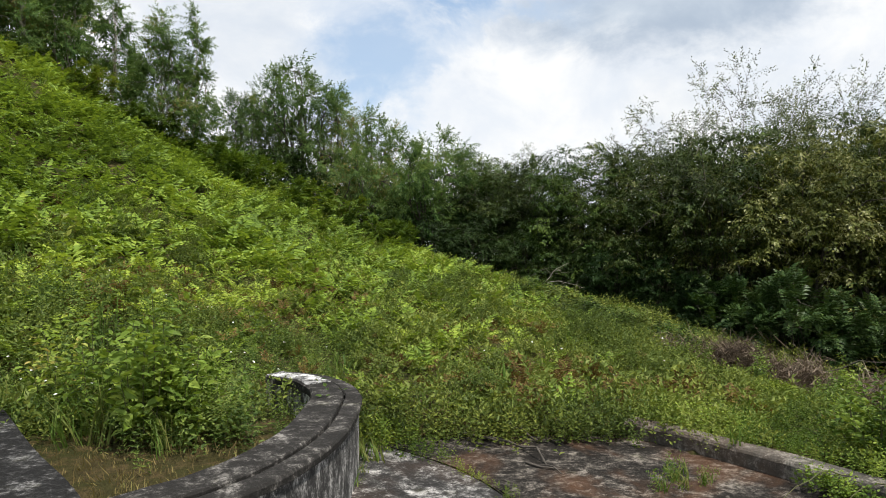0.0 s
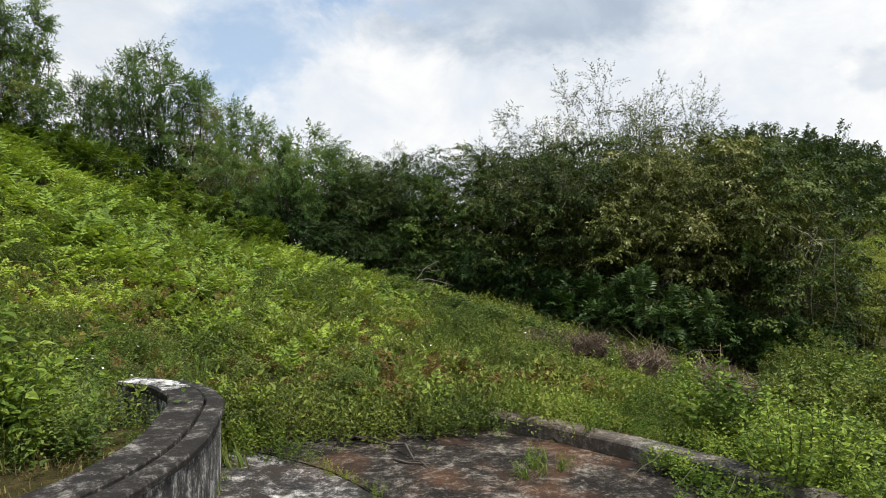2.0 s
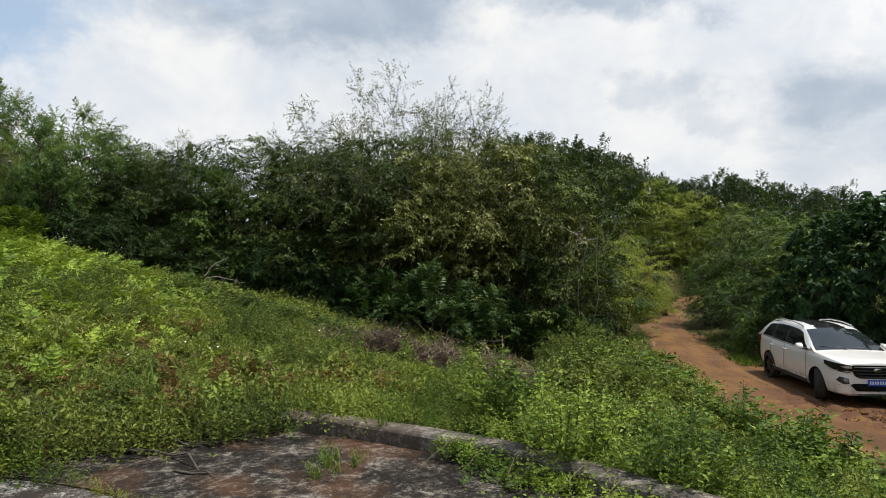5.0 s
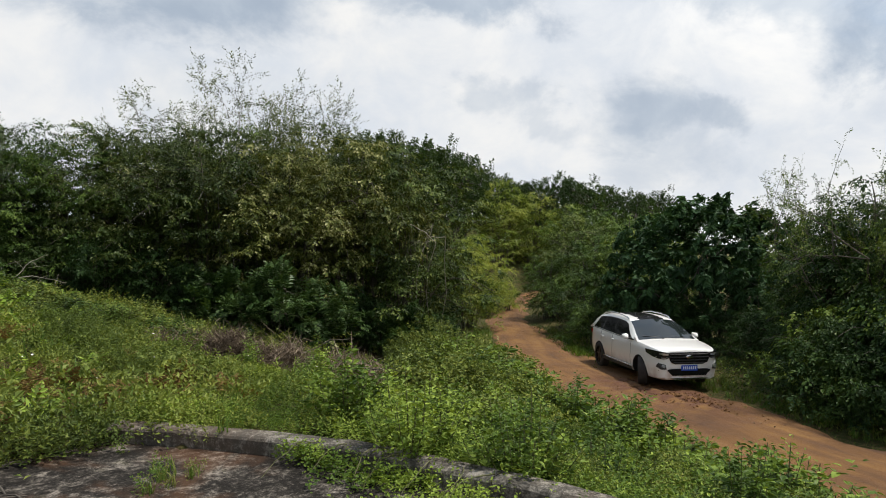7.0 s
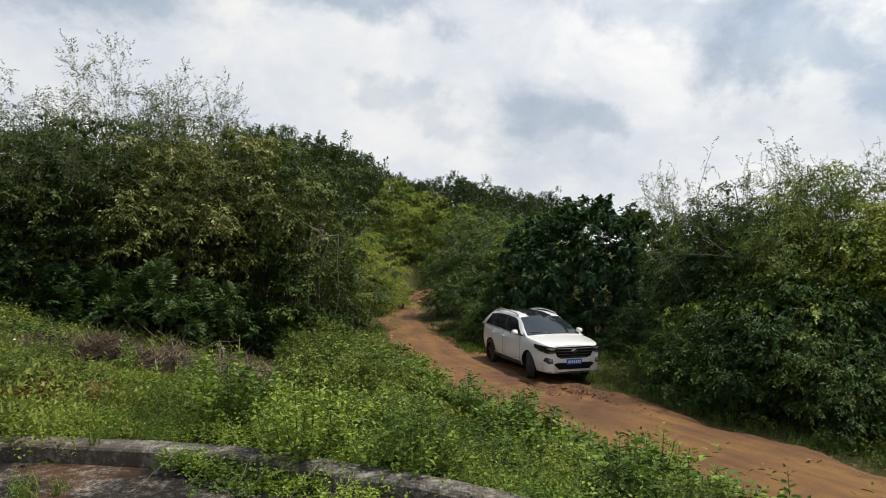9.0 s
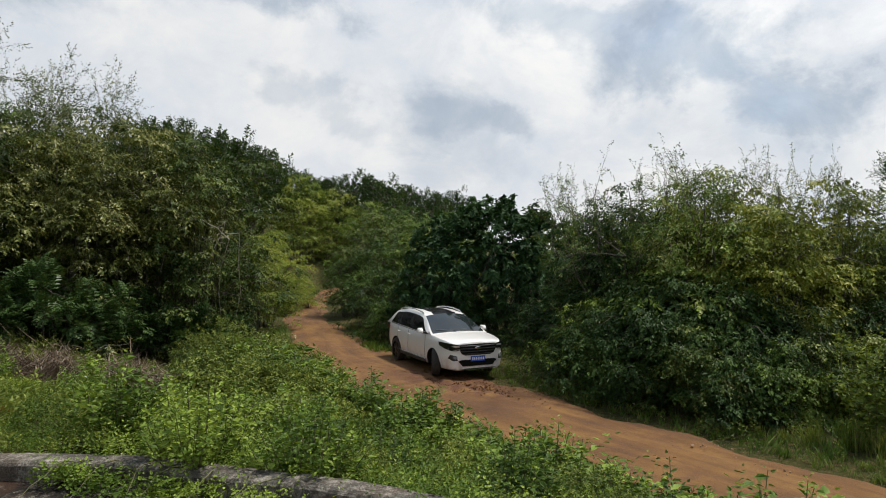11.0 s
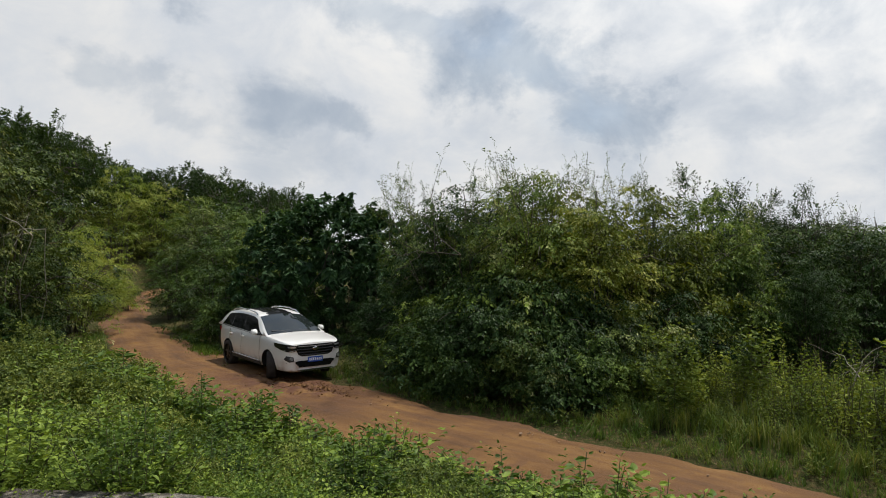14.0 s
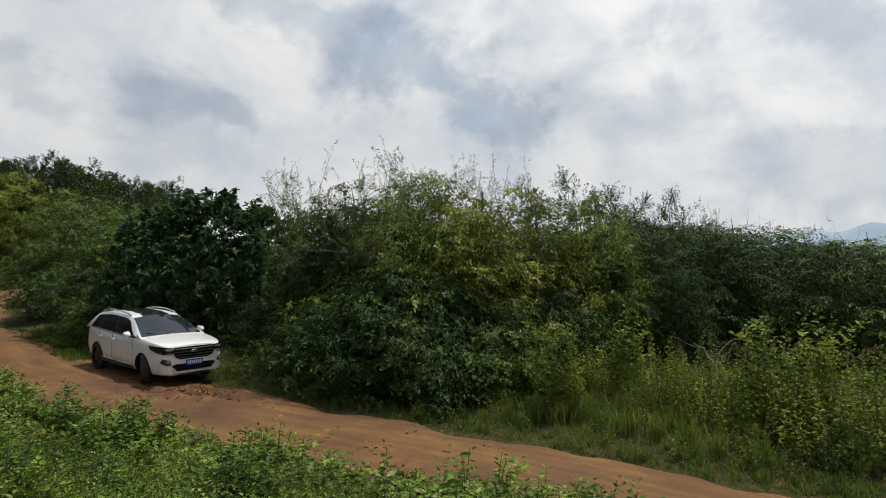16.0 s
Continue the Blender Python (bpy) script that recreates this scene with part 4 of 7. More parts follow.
def make_hill_trees():
    group = "young gum trees on the hill"
    gum = woody("gum_tree", "tree", "young gum tree with drooping grey-green leaves", group, 1, spire_lobes(1, 5.2, 1.25, 9), 1350, GUM_SPRAY, GUM, PALE_BARK, girth=0.06, droop=0.35, clump=0.36, core=0.28)
    put(gum, -22.8, 25.5, turn=20, scale=0.95)
    slim = woody("gum_tree", "tree", "slender young gum tree with thin drooping foliage", group, 2, spire_lobes(5, 5.4, 0.9, 9), 850, GUM_SPRAY, GUM, PALE_BARK, girth=0.05, droop=0.4, clump=0.36, core=0.25)
    put(slim, -20.4, 26.0, turn=200, scale=1.03)
    for az, d, turn, s in ((-26.4, 27, 80, 1.0), (-34.5, 27, 10, 1.25)):
        again(slim, az, d, turn=turn, scale=s)
    for az, d, turn, s in ((-25.0, 29, 120, 0.75), (-29.5, 26, 240, 1.12), (-32.5, 25.5, 300, 1.2), (-36.5, 25, 60, 1.2), (-31.0, 29, 30, 1.2)):
        again(gum, az, d, turn=turn, scale=s)
    group = "bushy trees on the slope"
    acacia = woody("slope_tree", "tree", "bushy dark-leaved tree with rusty young tips", group, 3, cloud_lobes(3, 9, 1.35, 1.4, 5.4, 0.8), 1400, GUM_SPRAY, GUM, girth=0.08, droop=0.2)
    put(acacia, -12.6, 27, turn=40, scale=1.16)
    for az, d, turn, s in ((-16.8, 27.5, 150, 0.6), (-9.8, 27, 260, 0.88), (-6.6, 27, 10, 0.88), (-15.0, 29, 70, 0.75)):
        again(acacia, az, d, turn=turn, scale=s)
    round_gum = woody("gum_shrub", "tree", "rounded young gum with hanging leaves at the field edge", group, 4, cloud_lobes(8, 8, 1.1, 1.0, 3.9, 0.8), 1000, GUM_SPRAY, GUM, girth=0.06, droop=0.5)
    put(round_gum, -1.6, 25.5, turn=0, scale=1.36)
    for az, d, turn, s in ((-6.8, 24.5, 90, 0.66), (1.4, 29, 200, 0.97), (5.6, 29, 300, 1.0), (3.4, 28, 30, 0.95), (-4.2, 29, 20, 0.87)):
        again(round_gum, az, d, turn=turn, scale=s)
    low = woody("fern_bush", "bush", "spreading bush of fern-like fronds below the trees", "fern bushes", 6, cloud_lobes(11, 7, 1.5, 0.4, 1.35, 0.7, 0.6), 900, PINNATE, LIME_DARK, girth=0.03, stems=3, rise=0.5, size=(0.5, 0.9))
    put(low, -13.0, 23.0)
    for az, d, turn, s in ((-9.5, 23.5, 120, 1.05), (-17.0, 24.5, 200, 1.0), (-6.0, 23, 300, 0.8), (-20.0, 25, 30, 0.9), (-24.5, 25, 90, 0.8), (-29, 24.5, 10, 0.8)):
        again(low, az, d, turn=turn, scale=s)


def make_shrub_bank():
    group = "shrubs beside the bend"
    a = arched("shrub", "bush", "tall tangled shrub with small pale-backed leaves", group, 10, 2.7, 5.4, 105, 21, FLAT_SPRAY, WILLOW, low=0.5, droop=0.55, bare=0.35)
    put(a, 17.5, 23.5, turn=0, top=10.6)
    b = arched("shrub", "bush", "tall tangled shrub with small dark leaves", group, 11, 2.5, 5.2, 100, 21, FLAT_SPRAY, MOSS, low=0.45, droop=0.5, bare=0.35)
    put(b, 12.6, 24.5, turn=60, top=10.0)
    for az, d, turn, top, leaf in ((22.6, 22.4, 250, 11.4, WILLOW), (28.4, 21.2, 150, 10.6, CROWN_OLIVE), (33.8, 21.4, 200, 11.0, CROWN_OLIVE), (8.6, 26.5, 100, 9.4, WILLOW)):
        again(a, az, d, turn=turn, top=top, leaf=leaf)
    for az, d, turn, top, leaf in ((31.0, 23.4, 10, 11.2, WILLOW), (38.6, 21.8, 290, 9.8, PALE_TIP), (4.5, 27, 40, 9.0, WILLOW), (20.0, 25.5, 130, 10.4, WOODS), (26.0, 24.6, 330, 10.8, MOSS)):
        again(b, az, d, turn=turn, top=top, leaf=leaf)
    thin = branched("thin_tree", "tree", "open-crowned tree with forking twigs and sparse feathery foliage", "thin trees among the shrubs", 14, 7.2, 0.38, TWIG_SPRAY, GREY_LEAF, stems=4, girth=0.06, depth=5, tufts=5, bare=0.42, lift=0.1, size=(0.7, 1.2))
    put(thin, 23.6, 25.0, turn=0, top=14.9, scale=0.9)
    for az, d, turn, s, top in ((31.0, 25.5, 130, 0.75, 13.3), (18.8, 26.0, 40, 0.6, 10.6), (6.2, 28, 90, 0.8, 9.6)):
        again(thin, az, d, turn=turn, scale=s, top=top)
    spray = woody("feathery_shrub", "bush", "low shrub with feathery bright green fronds", "feathery shrubs", 15, cloud_lobes(37, 7, 1.3, 0.5, 2.0, 0.7, 0.7), 1000, PINNATE, FEATHER, stems=4, girth=0.03, rise=0.5, size=(0.5, 0.85))
    put(spray, 27.8, 18.4, turn=0, scale=1.08)
    # copies take darker leaves, painting in the shade under the overhanging shrubs
    for az, d, turn, s in ((31.5, 18.8, 130, 0.75), (23.5, 19.4, 60, 0.75), (39, 19.4, 10, 0.65)):
        again(spray, az, d, turn=turn, scale=s, leaf=DEEP)
    skirt = arched("thicket_bush", "bush", "dark bush filling the foot of the thicket", "dark bushes under the shrubs", 16, 1.6, 2.4, 60, 11, FLAT_SPRAY, WOODS, girth=0.03, low=0.25, bare=0.15)
    put(skirt, 11.0, 24.0)
    for k, (az, d, s) in enumerate(((7.0, 25, 1.0), (14.5, 22.6, 1.0), (18.5, 21.6, 0.9), (22.0, 21.0, 0.8), (41.0, 21.5, 0.75), (3.0, 25.5, 1.0), (-1.5, 25.5, 0.9), (10, 27, 1.3), (16, 26, 1.3), (-3.2, 27.5, 1.1), (1.0, 28, 1.2), (5.5, 28, 1.2), (-7.0, 26, 0.9), (-10.5, 26, 0.9),
                                    (13.5, 27, 1.4), (22.5, 25.5, 1.4), (30, 25, 1.4), (36, 24.5, 1.3), (34.5, 20.2, 0.8), (-13.5, 26.5, 0.9))):
        # front ones get near-black leaves that imitate shade at the thicket's foot
        again(skirt, az, d, turn=67 * k, scale=s, leaf=DEEP if az > 12 and d < 23 else WOODS)


def make_far_woods():
    group = "far trees on the wooded hill"
    t = woody("far_tree", "tree", "dark rounded tree of the wooded hill", group, 30, cloud_lobes(41, 8, 2.4, 2.5, 6.0, 1.3), 520, WOOD_SPRAY, WOODS, girth=0.12, rise=0.1, clump=0.3, skin=(0.85, 1.05), size=(0.6, 0.95))
    TALL[t.name] = 5.9
    put(t, 36.0, 62, top=9.4)
    rng = np.random.default_rng(5)
    for k in range(40):
        az = 34 + 27 * (k % 20) / 20 + rng.uniform(-0.7, 0.7)
        d = (58 if k < 20 else 74) + rng.uniform(-4, 4)
        brow = np.interp(az, [34, 38, 41.8, 45.6, 47.2, 52, 54.4, 56, 58, 62], [10.2, 9.7, 8.7, 7.1, 6.3, 6.3, 5.9, 4.9, 5.1, 4.7])
        again(t, az / 0.992, d, turn=rng.uniform(0, 360), scale=rng.uniform(0.7, 0.95), top=float(brow) + 0.25 - rng.uniform(0.0, 0.7) - (0.0 if k < 20 else 0.2))
    lime = arched("yellowish_bush", "bush", "yellow-green bush beyond the bend of the track", "yellowish bushes", 33, 2.1, 4.0, 90, 14, FLAT_SPRAY, LIME, low=0.25, bare=0.2)
    put(lime, 43.8, 28.0, scale=0.95)
    for az, d, turn, s in ((44.6, 38.0, 10, 1.0), (46.2, 34.5, 70, 0.4), (47.2, 36.0, 200, 0.4), (45.4, 33.0, 300, 0.35), (46.6, 54.0, 100, 1.7), (49.4, 55.0, 220, 1.6)):
        again(lime, az, d, turn=turn, scale=s)
    for az, d, turn, s, leaf in ((41.4, 29.0, 50, 1.1, WILLOW), (40.2, 27.0, 150, 1.0, WOODS), (52.4, 52.0, 20, 1.5, SIDE)):
        again(lime, az, d, turn=turn, scale=s, leaf=leaf)
    mid = arched("bush", "bush", "dense olive bush beside the track", "bushes beyond the car", 35, 2.3, 4.4, 110, 14, FLAT_SPRAY, SIDE, low=0.25, bare=0.2)
    put(mid, 57.5, 27.5, scale=0.95)
    for az, d, turn, s in ((59.3, 28.0, 50, 1.0), (68.5, 30, 20, 1.1)):
        again(mid, az, d, turn=turn, scale=s)
    for az, d, turn, s, leaf in ((54.6, 28.0, 200, 0.95, MOSS), (53.2, 33, 100, 1.2, PALE_TIP), (57.0, 31.5, 220, 1.2, MOSS), (60.5, 36, 120, 1.2, MOSS), (50.8, 31.5, 310, 0.75, MOSS), (56.0, 38, 60, 1.3, MOSS)):
        again(mid, az, d, turn=turn, scale=s, leaf=leaf)


def make_roadside_right():
    dome = woody("broadleaf_tree", "tree", "dense dome-shaped tree with large dark glossy leaves", "", 40, [(0, 0, 2.5, 2.2, 2.2, 1.9), (1.2, 0.6, 2.4, 1.8, 1.8, 1.75), (-1.3, -0.4, 2.4, 1.8, 1.8, 1.7), (0.3, -1.3, 2.2, 1.8, 1.8, 1.7), (-0.3, 1.3, 2.3, 1.8, 1.8, 1.7), (1.9, -0.8, 1.7, 1.4, 1.4, 1.5), (-2.0, 0.8, 1.7, 1.4, 1.4, 1.5)], 3000, BROAD_SPRAY, BROADLEAF, stems=3, girth=0.09, rise=0.25, clump=0.14, skin=(0.93, 1.0), core=0.1, size=(0.55, 0.85), bunch=3)
    TALL[dome.name] = 4.5
    put(dome, 63.4, 23.8, scale=0.92, top=4.8)
    low = arched("dark_bush", "bush", "low dark bush beside the track behind the car", "dark bushes by the car", 41, 1.7, 2.6, 55, 18, SMALL_SPRAY, DEEP, girth=0.03, low=0.25, bare=0.2)
    put(low, 57.0, 23.8, scale=0.9)
    for az, d, turn, s in ((59.0, 23.4, 80, 0.9), (61.2, 23.2, 180, 0.8), (64.6, 22.6, 20, 0.75), (70.2, 18.9, 110, 0.85), (68.8, 20.6, 210, 0.9), (66.6, 21.0, 300, 0.65)):
        again(low, az, d, turn=turn, scale=s)
    for az, d, turn, s in ((54.8, 23.8, 280, 0.85), (53.6, 26.5, 40, 1.0)):
        again(low, az, d, turn=turn, scale=s, leaf=MOSS)
    group = "shrubs along the far side of the track"
    a = arched("shrub", "bush", "dense arching shrub with small leaves overhanging the track", group, 43, 2.2, 4.4, 90, 18, FLAT_SPRAY, DEEP, low=0.3, droop=0.55, bare=0.25, pad=9, size=(0.8, 1.35))
    put(a, 75.2, 18.2, top=5.0)
    b = arched("shrub", "bush", "dense shrub with small leaves and upright whippy shoots", group, 44, 2.2, 4.2, 90, 18, FLAT_SPRAY, SIDE, low=0.3, droop=0.5, bare=0.25, pad=9, size=(0.8, 1.35))
    put(b, 80.0, 17.2, turn=20, top=5.6)
    for az, d, turn, s, top, leaf in ((85.6, 16.9, 100, 1.0, 5.0, OLIVE), (72.2, 20.4, 10, 0.75, 4.0, DEEP), (77.0, 20.0, 150, 1.0, 5.2, WILLOW)):
        again(a, az, d, turn=turn, scale=s, top=top, leaf=leaf)
    for az, d, turn, s, top, leaf in ((90.6, 18.4, 90, 0.95, 4.6, OLIVE), (83.0, 19.5, 190, 1.0, 5.4, OLIVE), (94.4, 20.0, 300, 0.9, 4.3, SIDE)):
        again(b, az, d, turn=turn, scale=s, top=top, leaf=leaf)
    skirt = arched("skirt_bush", "bush", "low leafy bush spilling towards the track", "bushes at the foot of the shrubs", 45, 1.35, 2.1, 44, 18, FLAT_SPRAY, SIDE, girth=0.025, low=0.2, droop=0.6, bare=0.15)
    put(skirt, 71.4, 16.8)
    # most copies carry near-black leaves: the shade below the shrubs, put into colour
    for az, d, turn, s, leaf in ((73.0, 15.6, 130, 0.95, DEEP), (76.2, 14.9, 250, 0.9, DEEP), (79.6, 14.5, 330, 0.85, PALE_TIP), (83.0, 14.3, 70, 0.8, DEEP), (86.2, 14.3, 190, 0.75, MOSS), (73.4, 16.5, 20, 1.0, DEEP), (78.0, 15.6, 200, 1.3, DEEP), (88.6, 15.4, 300, 1.0, PALE_TIP), (81.5, 15.3, 100, 1.3, DEEP), (75.0, 16.4, 50, 1.3, DEEP), (92.0, 16.8, 10, 1.1, DEEP), (84.8, 15.4, 140, 1.2, DEEP), (74.6, 15.0, 80, 0.6, DEEP), (81.2, 14.1, 220, 0.55, DEEP)):
        again(skirt, az, d, turn=turn, scale=s, leaf=leaf)
    wisp = branched("whippy_tree", "tree", "slanting thin-stemmed tree with loose leafy tufts", "whippy trees above the shrubs", 52, 5.6, 0.6, FLAT_SPRAY, WISP_LEAF, stems=5, girth=0.045, depth=3, tufts=8, bare=0.42, lift=0.0, size=(0.6, 1.0))
    put(wisp, 75.0, 18.6, top=7.2, scale=0.85)
    for az, d, turn, s, top, leaf in ((78.2, 18.2, 100, 0.8, 7.8, WISP_LEAF), (83.0, 18.0, 220, 0.7, 6.9, WISP_LEAF), (87.0, 17.8, 40, 0.4, 7.4, WISP_LEAF), (74.4, 19.2, 200, 0.5, 6.4, MOSS), (93.6, 19.5, 160, 0.7, 4.6, SIDE), (80.4, 18.8, 300, 0.7, 6.6, SIDE)):
        again(wisp, az, d, turn=turn, scale=s, top=top, leaf=leaf)
    round_tree = woody("round_tree", "tree", "small dark round-topped tree behind the shrubs", "dark trees behind the shrubs", 54, cloud_lobes(75, 9, 1.3, 1.6, 4.4, 0.9), 1100, SMALL_SPRAY, DEEP, girth=0.07, clump=0.3, skin=(0.8, 1.05), size=(0.6, 1.0))
    TALL[round_tree.name] = 4.7
    put(round_tree, 94.6, 24, top=7.0, scale=0.9)
    for az, d, turn, s, top in ((101.3, 25, 90, 0.75, 5.2), (97.6, 26, 200, 0.85, 4.9)):
        again(round_tree, az, d, turn=turn, scale=s, top=top)
    group = "bushes at the far right of the clearing"
    c = arched("bush", "bush", "grey-green rounded bush behind the tall herbs", group, 46, 2.1, 3.8, 110, 14, FLAT_SPRAY, DEEP, low=0.3, bare=0.25)
    put(c, 97.5, 22, top=3.2)
    for az, d, turn, s, top in ((101.5, 24, 60, 1.1, 3.2), (105.0, 22, 160, 1.0, 2.8), (109.0, 24, 250, 1.0, 2.0), (113.5, 22, 20, 1.0, 1.8), (118.5, 21, 120, 1.0, 2.0), (99.5, 30, 210, 1.5, 3.2), (106, 29, 80, 1.5, 3.0), (111, 30, 10, 1.5, 1.8), (115, 30, 80, 1.5, 2.0), (96.0, 19.2, 140, 0.8, 0.8), (102.0, 19.6, 10, 0.8, -0.2)):
        again(c, az, d, turn=turn, scale=s, top=top, leaf=(MOSS, DEEP, MOSS)[int(turn) % 3])
    bare = branched("bare_shrub", "bush", "nearly leafless shrub with fine upright twigs", "bare shrubs", 47, 4.4, 0.35, TWIG_SPRAY, OLIVE, stems=6, girth=0.035, depth=4, tufts=0, bare=0.4, lift=1.2)
    put(bare, 103.0, 23.0, top=3.9)
    for az, d, turn, s, top in ((105.6, 24, 120, 0.8, 3.6), (109.5, 24, 30, 0.7, 2.4), (111.5, 25, 200, 0.7, 2.4)):
        again(bare, az, d, turn=turn, scale=s, top=top)
    herb = leafy_herb(48)
    put(herb, 101.0, 14.0, top=-6.4)
    for k, (az, d, w, top) in enumerate(((97.5, 14.6, 1.1, -7.4), (104.0, 13.6, 1.0, -6.4), (107.4, 13.2, 1.0, -5.0), (110.6, 13.4, 0.9, -5.4), (114.6, 12.8, 1.1, -5.2), (105.6, 15.2, 1.0, -4.8), (109.2, 15.0, 1.0, -4.4), (100.2, 15.6, 0.9, -5.4), (113.0, 14.4, 1.0, -4.6), (118.0, 13.0, 1.0, -5.0),
                                         (90.4, 14.8, 0.8, -4.4), (94.5, 15.6, 1.0, -6.4), (117, 15.0, 1.0, -4.0), (102.6, 14.6, 0.8, -5.0), (88.6, 15.0, 0.8, -6.0), (99.0, 13.6, 1.1, -9.0), (112.4, 12.4, 1.2, -7.0))):
        again(herb, az, d, turn=47 * k, scale=w, top=top)
    sapling = tagged(new("sapling"), "bright green leafy sapling standing before the shrubs", "sapling", "saplings before the shrubs")
    wood, crown = bank_bush(np.random.default_rng(61), 9, 1.9, 0.42, 0.105)
    tagged(adopt(new("stem", mesh_of("stem", *wood, STEM, True)), sapling), kind="stuff")
    adopt(new("crown", mesh_of("crown", *crown, TALL_HERB)), sapling)
    TALL[sapling.name] = 1.95
    put(sapling, 92.0, 13.3, top=-4.7, scale=1.0)
    for az, d, turn, s, top in ((93.6, 13.6, 100, 0.8, -6.6), (97.6, 14.6, 200, 1.0, -4.2), (108.4, 13.9, 60, 1.1, -3.4), (112.0, 13.6, 150, 1.0, -3.2)):
        again(sapling, az, d, turn=turn, scale=s, top=top)
    tussock = grass_tussock(58)
    put(tussock, 90.5, 13.0, scale=0.65)
    for k, (az, d, s) in enumerate(((92.6, 13.2, 1.0), (94.4, 13.5, 1.1), (96.4, 13.0, 1.0), (98.4, 12.8, 1.15), (100.4, 12.7, 1.1), (102.6, 12.4, 1.2), (88.2, 13.4, 0.7), (86.0, 13.4, 0.5), (95.4, 14.2, 1.1), (97.6, 13.8, 1.2), (105.0, 12.2, 1.1), (108.0, 12.0, 1.0), (93.4, 14.2, 1.0), (84.4, 13.6, 0.4), (64.6, 18.2, 0.6), (63.2, 18.5, 0.45), (101.6, 13.4, 1.1))):
        again(tussock, az, d - 0.3, turn=61 * k, scale=s * 0.66)


def grass_tussock(seed):
    """A full tuft of long arching grass."""
    rng = np.random.default_rng(seed)
    thing = tagged(new("grass_tussock"), "yellowish green tussock of long arching grass", "grass", "grass tussocks by the track")
    v, q = blades(rng, 110, 0.85, 0.13, 0.010)
    tagged(adopt(new("grass_tuft", mesh_of("grass_tuft", v, q, TUSSOCK)), thing), kind="stuff")
    TALL[thing.name] = 0.8
    return thing


def leafy_herb(seed):
    """A clump of leafy upright stems, taller than a man's knee."""
    rng = np.random.default_rng(seed)
    wood, crown = [], []
    for k in range(30):
        a, r = 2.4 * k, 0.42 * math.sqrt((k + 0.5) / 30)
        foot = np.array([r * math.cos(a), r * math.sin(a), -0.1])
        h = rng.uniform(0.6, 1.5) * (1.1 - 0.5 * r / 0.42)
        tip = foot * [1.5, 1.5, 0] + np.array([*rng.normal(0, 0.08, 2), h])
        wood.append(limb(rng, foot, tip, 0.010, 0.003, 0.02, 5, 4))
        n = int(44 * h)
        t = np.linspace(0.14, 1.0, n)
        ang = np.arange(n) * 2.4 + rng.uniform(0, 6)
        way = np.stack([np.cos(ang), np.sin(ang), rng.normal(-0.35, 0.35, n) + 1.1 * t ** 4], -1)
        size = 0.078 * np.interp(t, [0, 0.5, 0.85, 1], [0.8, 1.1, 0.85, 0.5]) * rng.uniform(0.75, 1.2, n)
        up = np.array([0, 0, 1.0]) + rng.normal(0, 0.6, (n, 3))
        crown.append(leaf_round(foot + (tip - foot) * t[:, None] + way * 0.02, way, up, size, size * 0.46))
    thing = tagged(new("tall_herb"), "leafy bright green herb clump with upright stems", "weed", "tall herbs by the track")
    v, q = blend(wood)
    tagged(adopt(new("stem", mesh_of("stem", v, q, STEM, True)), thing), kind="stuff")
    v, q = blend(crown)
    adopt(new("crown", mesh_of("crown", v, q, TALL_HERB)), thing)
    TALL[thing.name] = 1.55
    return thing


# ---------- ground cover ----------
HEAPS = ((24.7, 13.2, 0.50, 0.42, 0.72, 230), (28.6, 13.3, 0.36, 0.32, 0.50, 100), (33.7, 12.6, 0.42, 0.38, 0.52, 130), (20.6, 13.6, 0.5, 0.3, 0.16, 50))


def on_heap(x, y):
    """Where cut brush lies, with the trodden strip on the forecourt's side of it."""
    hit = np.zeros(np.shape(x), bool)
    for az, d, wide, deep, tall, count in HEAPS:
        a = radians(az)
        u = (x * math.cos(a) - y * math.sin(a)) / (wide * 1.15)
        w = x * math.sin(a) + y * math.cos(a) - d
        hit |= (np.abs(u) < 1) & (w < deep * 1.2) & (w > -0.2 - deep)
    return hit


def before_heap(x, y):
    """1 on the trampled strip on the forecourt's side of the brush."""
    out = np.zeros(np.shape(x))
    for az, d, wide, deep, tall, count in HEAPS:
        a = radians(az)
        u = np.abs(x * math.cos(a) - y * math.sin(a)) / (wide + 0.15)
        w = x * math.sin(a) + y * math.cos(a) - d
        out = np.maximum(out, smooth(1.2, 0.8, u) * smooth(-4.5, -2.5, w) * (w < 0.5))
    return out


def bearing(x, y):
    return np.degrees(np.arctan2(x, y))


def scatter(rng, box, per_m2, keep):
    x0, x1, y0, y1 = box
    n = int((x1 - x0) * (y1 - y0) * per_m2)
    x, y = rng.uniform(x0, x1, n), rng.uniform(y0, y1, n)
    m = keep(x, y, rng)
    return x[m], y[m]


def cover(name, label, mat, protos, spots, size, rng, tilt=0.2, lift=0.0, mound=0.35, trim=None):
    x, y = spots
    pos = np.stack([x, y, ground_z(x, y) + lift], -1)
    s = rng.uniform(*size, len(x)) * (1 + mound * (0.75 * lumps(x, y, 0.8, 1.0) + 0.55 * lumps(x, y, 2.9, 5.0)))
    s = s * (1 - 0.4 * before_heap(x, y))
    if trim is not None:
        s = s * trim(x, y)
    v, q = stamp(protos, pos, upright(len(x), rng, tilt), s, rng)
    return tagged(new(name, mesh_of(name, v, q, mat)), label, "undergrowth", kind="stuff")


